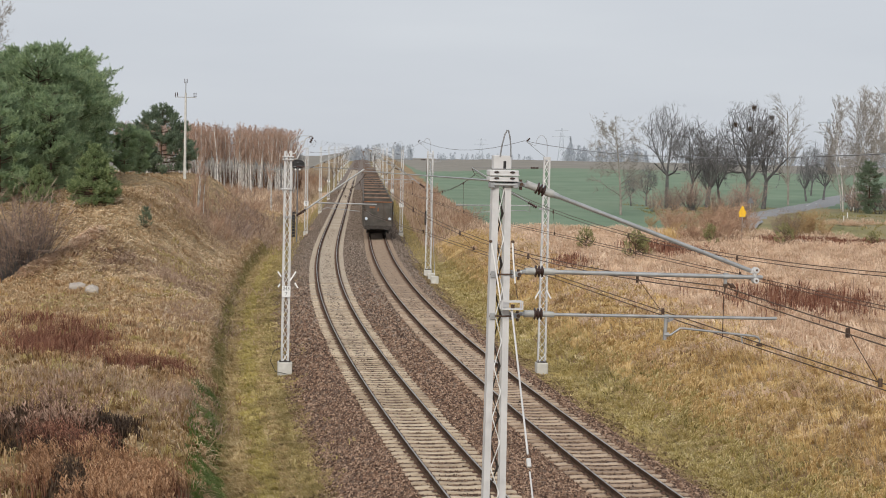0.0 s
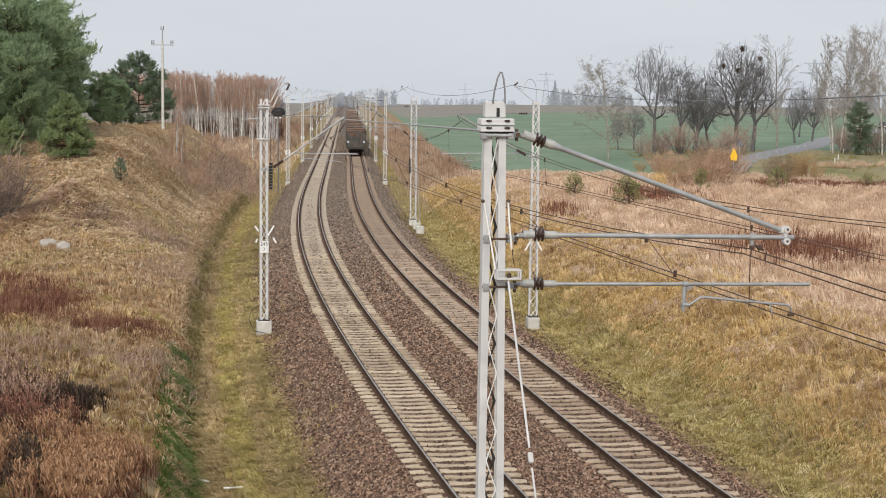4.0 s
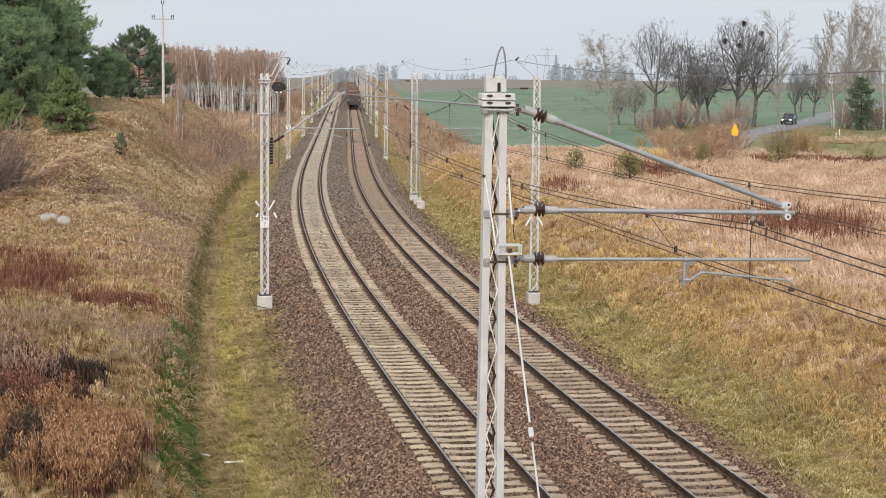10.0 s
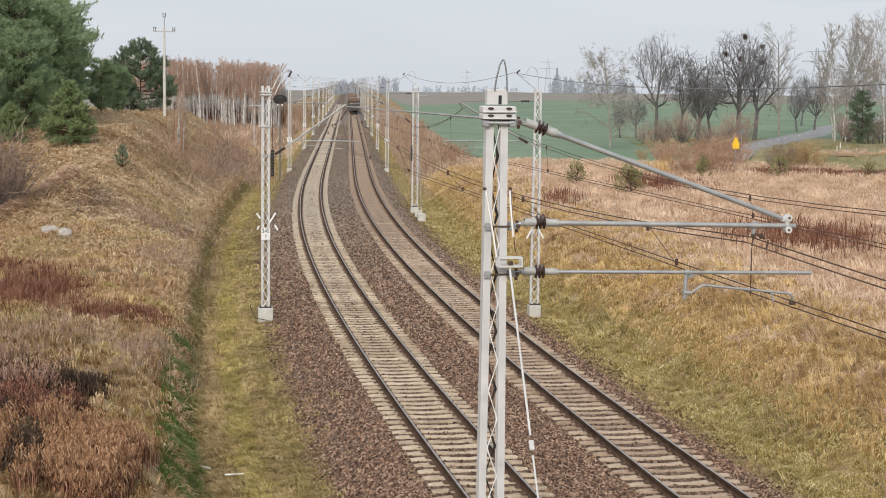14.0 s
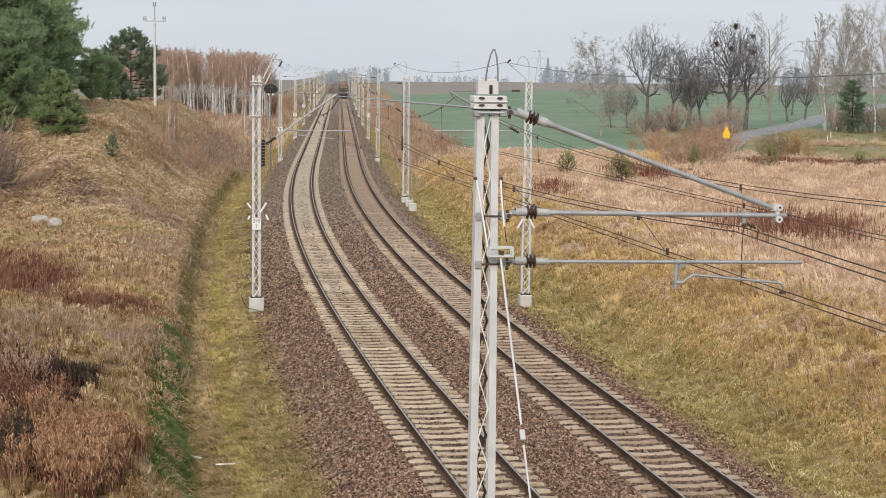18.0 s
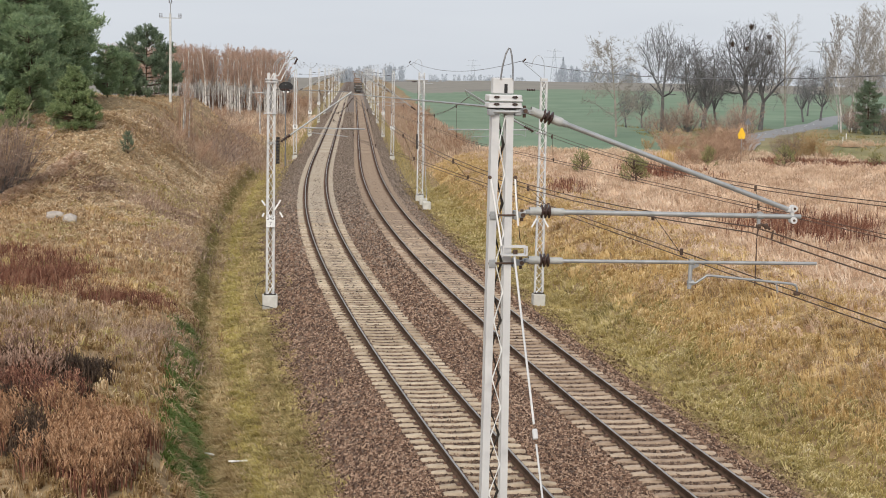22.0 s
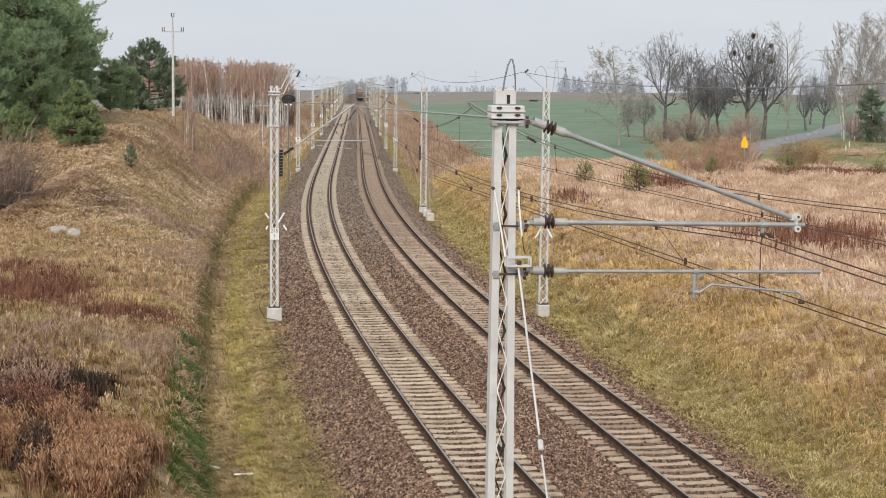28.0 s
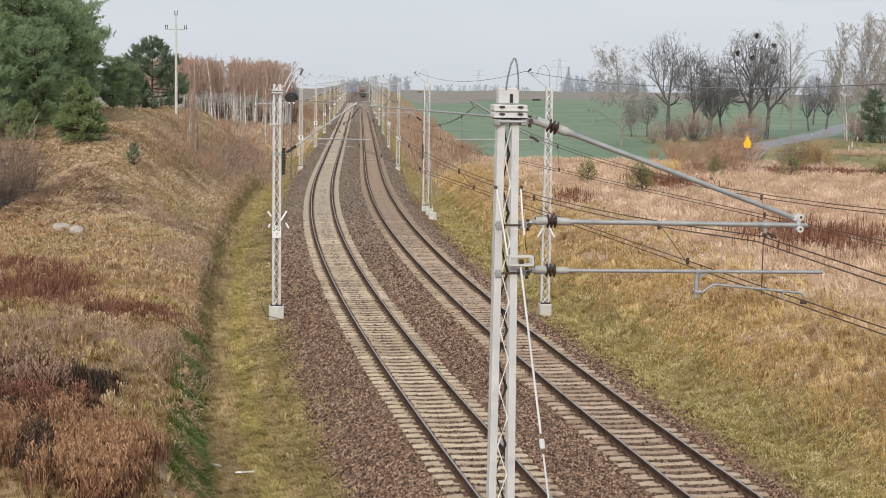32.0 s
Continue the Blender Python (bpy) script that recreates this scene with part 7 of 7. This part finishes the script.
def build_wagon(tail):
    w = empty("coal_wagon")
    tagged(w, "sooty open coal wagon with rusty top rim" + (" and white tail discs" if tail else ""), "wagon", "wagons of the coal train")
    L, W, z0, z1 = 12.4, 2.78, 1.15, 3.42
    bm = bmesh.new()
    box(bm, (0, L / 2, z0), (W, L, 0.16))
    part("floor", bm, M["wagon"], w)
    for s in (-1, 1):
        bm = bmesh.new()
        box(bm, (s * (W / 2 - 0.03), L / 2, (z0 + z1) / 2), (0.06, L, z1 - z0))
        side = part("side_wall", bm, M["wagon"], w)
        for i in range(9):
            bm = bmesh.new()
            box(bm, (s * (W / 2 + 0.04), 0.35 + i * (L - 0.7) / 8, (z0 + z1) / 2), (0.08, 0.12, z1 - z0), bevel=0.01)
            part("rib", bm, M["wagon"], side)
        bm = bmesh.new()
        box(bm, (s * (W / 2), L / 2, z1 + 0.04), (0.13, L + 0.1, 0.09), bevel=0.01)
        part("top_rim", bm, M["wagon"], w)
    for y in (0.03, L - 0.03):
        bm = bmesh.new()
        box(bm, (0, y, (z0 + z1) / 2), (W, 0.06, z1 - z0))
        end = part("end_wall", bm, M["wagon"], w)
        o = -0.06 if y < 1 else 0.06
        for x in (-1.25, -0.45, 0.45, 1.25):
            bm = bmesh.new()
            box(bm, (x, y + o, (z0 + z1) / 2), (0.14, 0.09, z1 - z0), bevel=0.015)
            part("end_post", bm, M["wagon"], end)
        for z in (z0 + 0.12, 2.3):
            bm = bmesh.new()
            box(bm, (0, y + o * 0.6, z), (W - 0.1, 0.05, 0.11), bevel=0.01)
            part("end_beam", bm, M["wagon"], end)
        bm = bmesh.new()
        box(bm, (0, y + o * 0.5, 1.75), (0.72, 0.03, 0.78), bevel=0.01)
        part("end_hatch", bm, M["wagon"], end)
        bm = bmesh.new()
        box(bm, (0, y, z1 + 0.05), (W + 0.1, 0.14, 0.1), bevel=0.015)
        part("end_rim", bm, M["rim"] if tail and y < 1 else M["rim_dull"], w, "rust-orange top rim" if tail and y < 1 else "")
    bm = bmesh.new()
    bmesh.ops.create_grid(bm, x_segments=10, y_segments=30, size=0.5, matrix=Matrix.Translation((0, L / 2, 2.0)) @ Matrix.Diagonal((W - 0.14, L - 0.14, 1, 1)))
    for v in bm.verts:
        v.co.z += 0.25 * noise.noise(v.co * 0.9) + 0.08 * noise.noise(v.co * 3)
    part("coal_load", bm, M["coal"], w)
    bm = bmesh.new()
    box(bm, (0, -0.12, 1.02), (2.6, 0.24, 0.34), bevel=0.02)
    box(bm, (0, L / 2, 0.95), (0.5, L, 0.3))
    box(bm, (0, L + 0.12, 1.02), (2.6, 0.24, 0.34), bevel=0.02)
    part("underframe", bm, M["wheel"], w)
    for y0, s in ((-0.24, -1), (L + 0.24, 1)):
        for x in (-0.875, 0.875):
            bm = bmesh.new()
            bar(bm, (x, y0, 1.05), (x, y0 + s * 0.45, 1.05), 0.10, n=10)
            bar(bm, (x, y0 + s * 0.42, 1.05), (x, y0 + s * 0.5, 1.05), 0.23, n=14)
            part("buffer", bm, M["wheel"], w)
        bm = bmesh.new()
        box(bm, (0, y0 + s * 0.15, 0.98), (0.12, 0.4, 0.2), bevel=0.02)
        part("coupler", bm, M["wheel"], w)
    for yb in (2.4, L - 2.4):
        bm = bmesh.new()
        for s in (-1, 1):
            box(bm, (s * 1.0, yb, 0.55), (0.14, 2.4, 0.3), bevel=0.03)
        box(bm, (0, yb, 0.6), (2.1, 0.4, 0.3))
        bogie = part("bogie", bm, M["wheel"], w)
        for dy in (-0.9, 0.9):
            bm = bmesh.new()
            bar(bm, (-0.75, yb + dy, 0.46), (0.75, yb + dy, 0.46), 0.08, n=8)
            for s in (-1, 1):
                bar(bm, (s * 0.69, yb + dy, 0.46), (s * 0.82, yb + dy, 0.46), 0.46, n=20)
            part("wheelset", bm, M["wheel"], bogie)
    if tail:
        for x in (-1.12, 1.12):
            bm = bmesh.new()
            bar(bm, (x, -0.16, 1.88), (x, -0.1, 1.88), 0.14, n=20)
            plate = part("tail_disc", bm, M["disc"], w, "bluish-white reflective tail disc")
            bm = bmesh.new()
            box(bm, (x, -0.1, 1.6), (0.06, 0.04, 0.3))
            part("bracket", bm, M["wagon"], plate)
        bm = bmesh.new()
        box(bm, (-0.55, -0.09, 2.95), (0.55, 0.02, 0.16))
        box(bm, (0.0, -0.09, 2.75), (0.12, 0.02, 0.34))
        part("stencil_panel", bm, M["rim"], w)
    return w


def build_car():
    car = tagged(empty("hatchback_car"), "dark grey-blue hatchback car with headlights on", "car")
    bm = bmesh.new()
    secs = [(-2.0, 0.35, 0.75, 0.78), (-1.9, 0.28, 0.9, 0.84), (-1.0, 0.22, 0.97, 0.87), (0.6, 0.22, 0.95, 0.87), (1.5, 0.25, 0.85, 0.85), (2.0, 0.3, 0.68, 0.78), (2.08, 0.36, 0.58, 0.7)]
    rings = []
    for y, lo, hi, hw in secs:
        rings.append([bm.verts.new(c) for c in ((-hw * 0.92, y, lo), (hw * 0.92, y, lo), (hw, y, lo + 0.2), (hw, y, hi - 0.1), (hw * 0.9, y, hi), (-hw * 0.9, y, hi), (-hw, y, hi - 0.1), (-hw, y, lo + 0.2))])
    for a, b in zip(rings[:-1], rings[1:]):
        for j in range(8):
            bm.faces.new((a[j], a[(j + 1) % 8], b[(j + 1) % 8], b[j]))
    bm.faces.new(rings[0])
    bm.faces.new(rings[-1][::-1])
    bmesh.ops.recalc_face_normals(bm, faces=bm.faces)
    part("body", bm, M["car"], car, smooth=False)
    bm = bmesh.new()
    lo = [bm.verts.new(c) for c in ((-0.80, -1.85, 0.9), (0.80, -1.85, 0.9), (0.80, 1.0, 0.92), (-0.80, 1.0, 0.92))]
    hi = [bm.verts.new(c) for c in ((-0.62, -1.5, 1.44), (0.62, -1.5, 1.44), (0.62, 0.25, 1.46), (-0.62, 0.25, 1.46))]
    for j in range(4):
        bm.faces.new((lo[j], lo[(j + 1) % 4], hi[(j + 1) % 4], hi[j]))
    bmesh.ops.recalc_face_normals(bm, faces=bm.faces)
    part("windows", bm, M["glass"], car, "dark tinted window band")
    bm = bmesh.new()
    box(bm, (0, -0.62, 1.47), (1.26, 1.85, 0.06), bevel=0.02)
    part("roof", bm, M["car"], car)
    for x in (-0.72, 0.72):
        for y0, y1 in ((-1.68, -1.5), (0.62, 0.25), (-0.5, -0.5)):
            bm = bmesh.new()
            bar(bm, (x * 1.1, y0, 0.92), (x * 0.87, y1, 1.46), 0.035, n=5)
            part("pillar", bm, M["car"], car)
    for x in (-0.56, 0.56):
        bm = bmesh.new()
        box(bm, (x, 2.03, 0.60), (0.30, 0.1, 0.15), bevel=0.03)
        part("headlight", bm, M["headlight"], car, "lit white headlight")
        for y in (-1.28, 1.3):
            bm = bmesh.new()
            bar(bm, (x * 1.35 - 0.1, y, 0.31), (x * 1.35 + 0.1, y, 0.31), 0.31, n=18)
            wheel = part("wheel", bm, M["tyre"], car)
            bm = bmesh.new()
            bar(bm, (x * 1.35 - 0.105, y, 0.31), (x * 1.35 + 0.105, y, 0.31), 0.19, n=12)
            part("rim", bm, M["zinc"], wheel)
    return car


def wagon_pose(y):
    x, yy = at_line(y, SPACING)
    x2, y2 = at_line(y + 12.4, SPACING)
    return pose(float(x), float(yy), 0, 0, 0, math.degrees(math.atan2(float(x - x2), float(y2 - yy))))


def motions():
    rear = build_wagon(True)
    other = build_wagon(False)
    wagons = [rear, other] + [copy_thing(other, Matrix()) for i in range(16)]
    for i, w in enumerate(wagons):
        walk(w, [(t, wagon_pose(train_y(t) + i * 14.04)) for t in np.arange(0, 32.1, 2.0)])
    car = build_car()
    walk(car, car_rows())


motions()
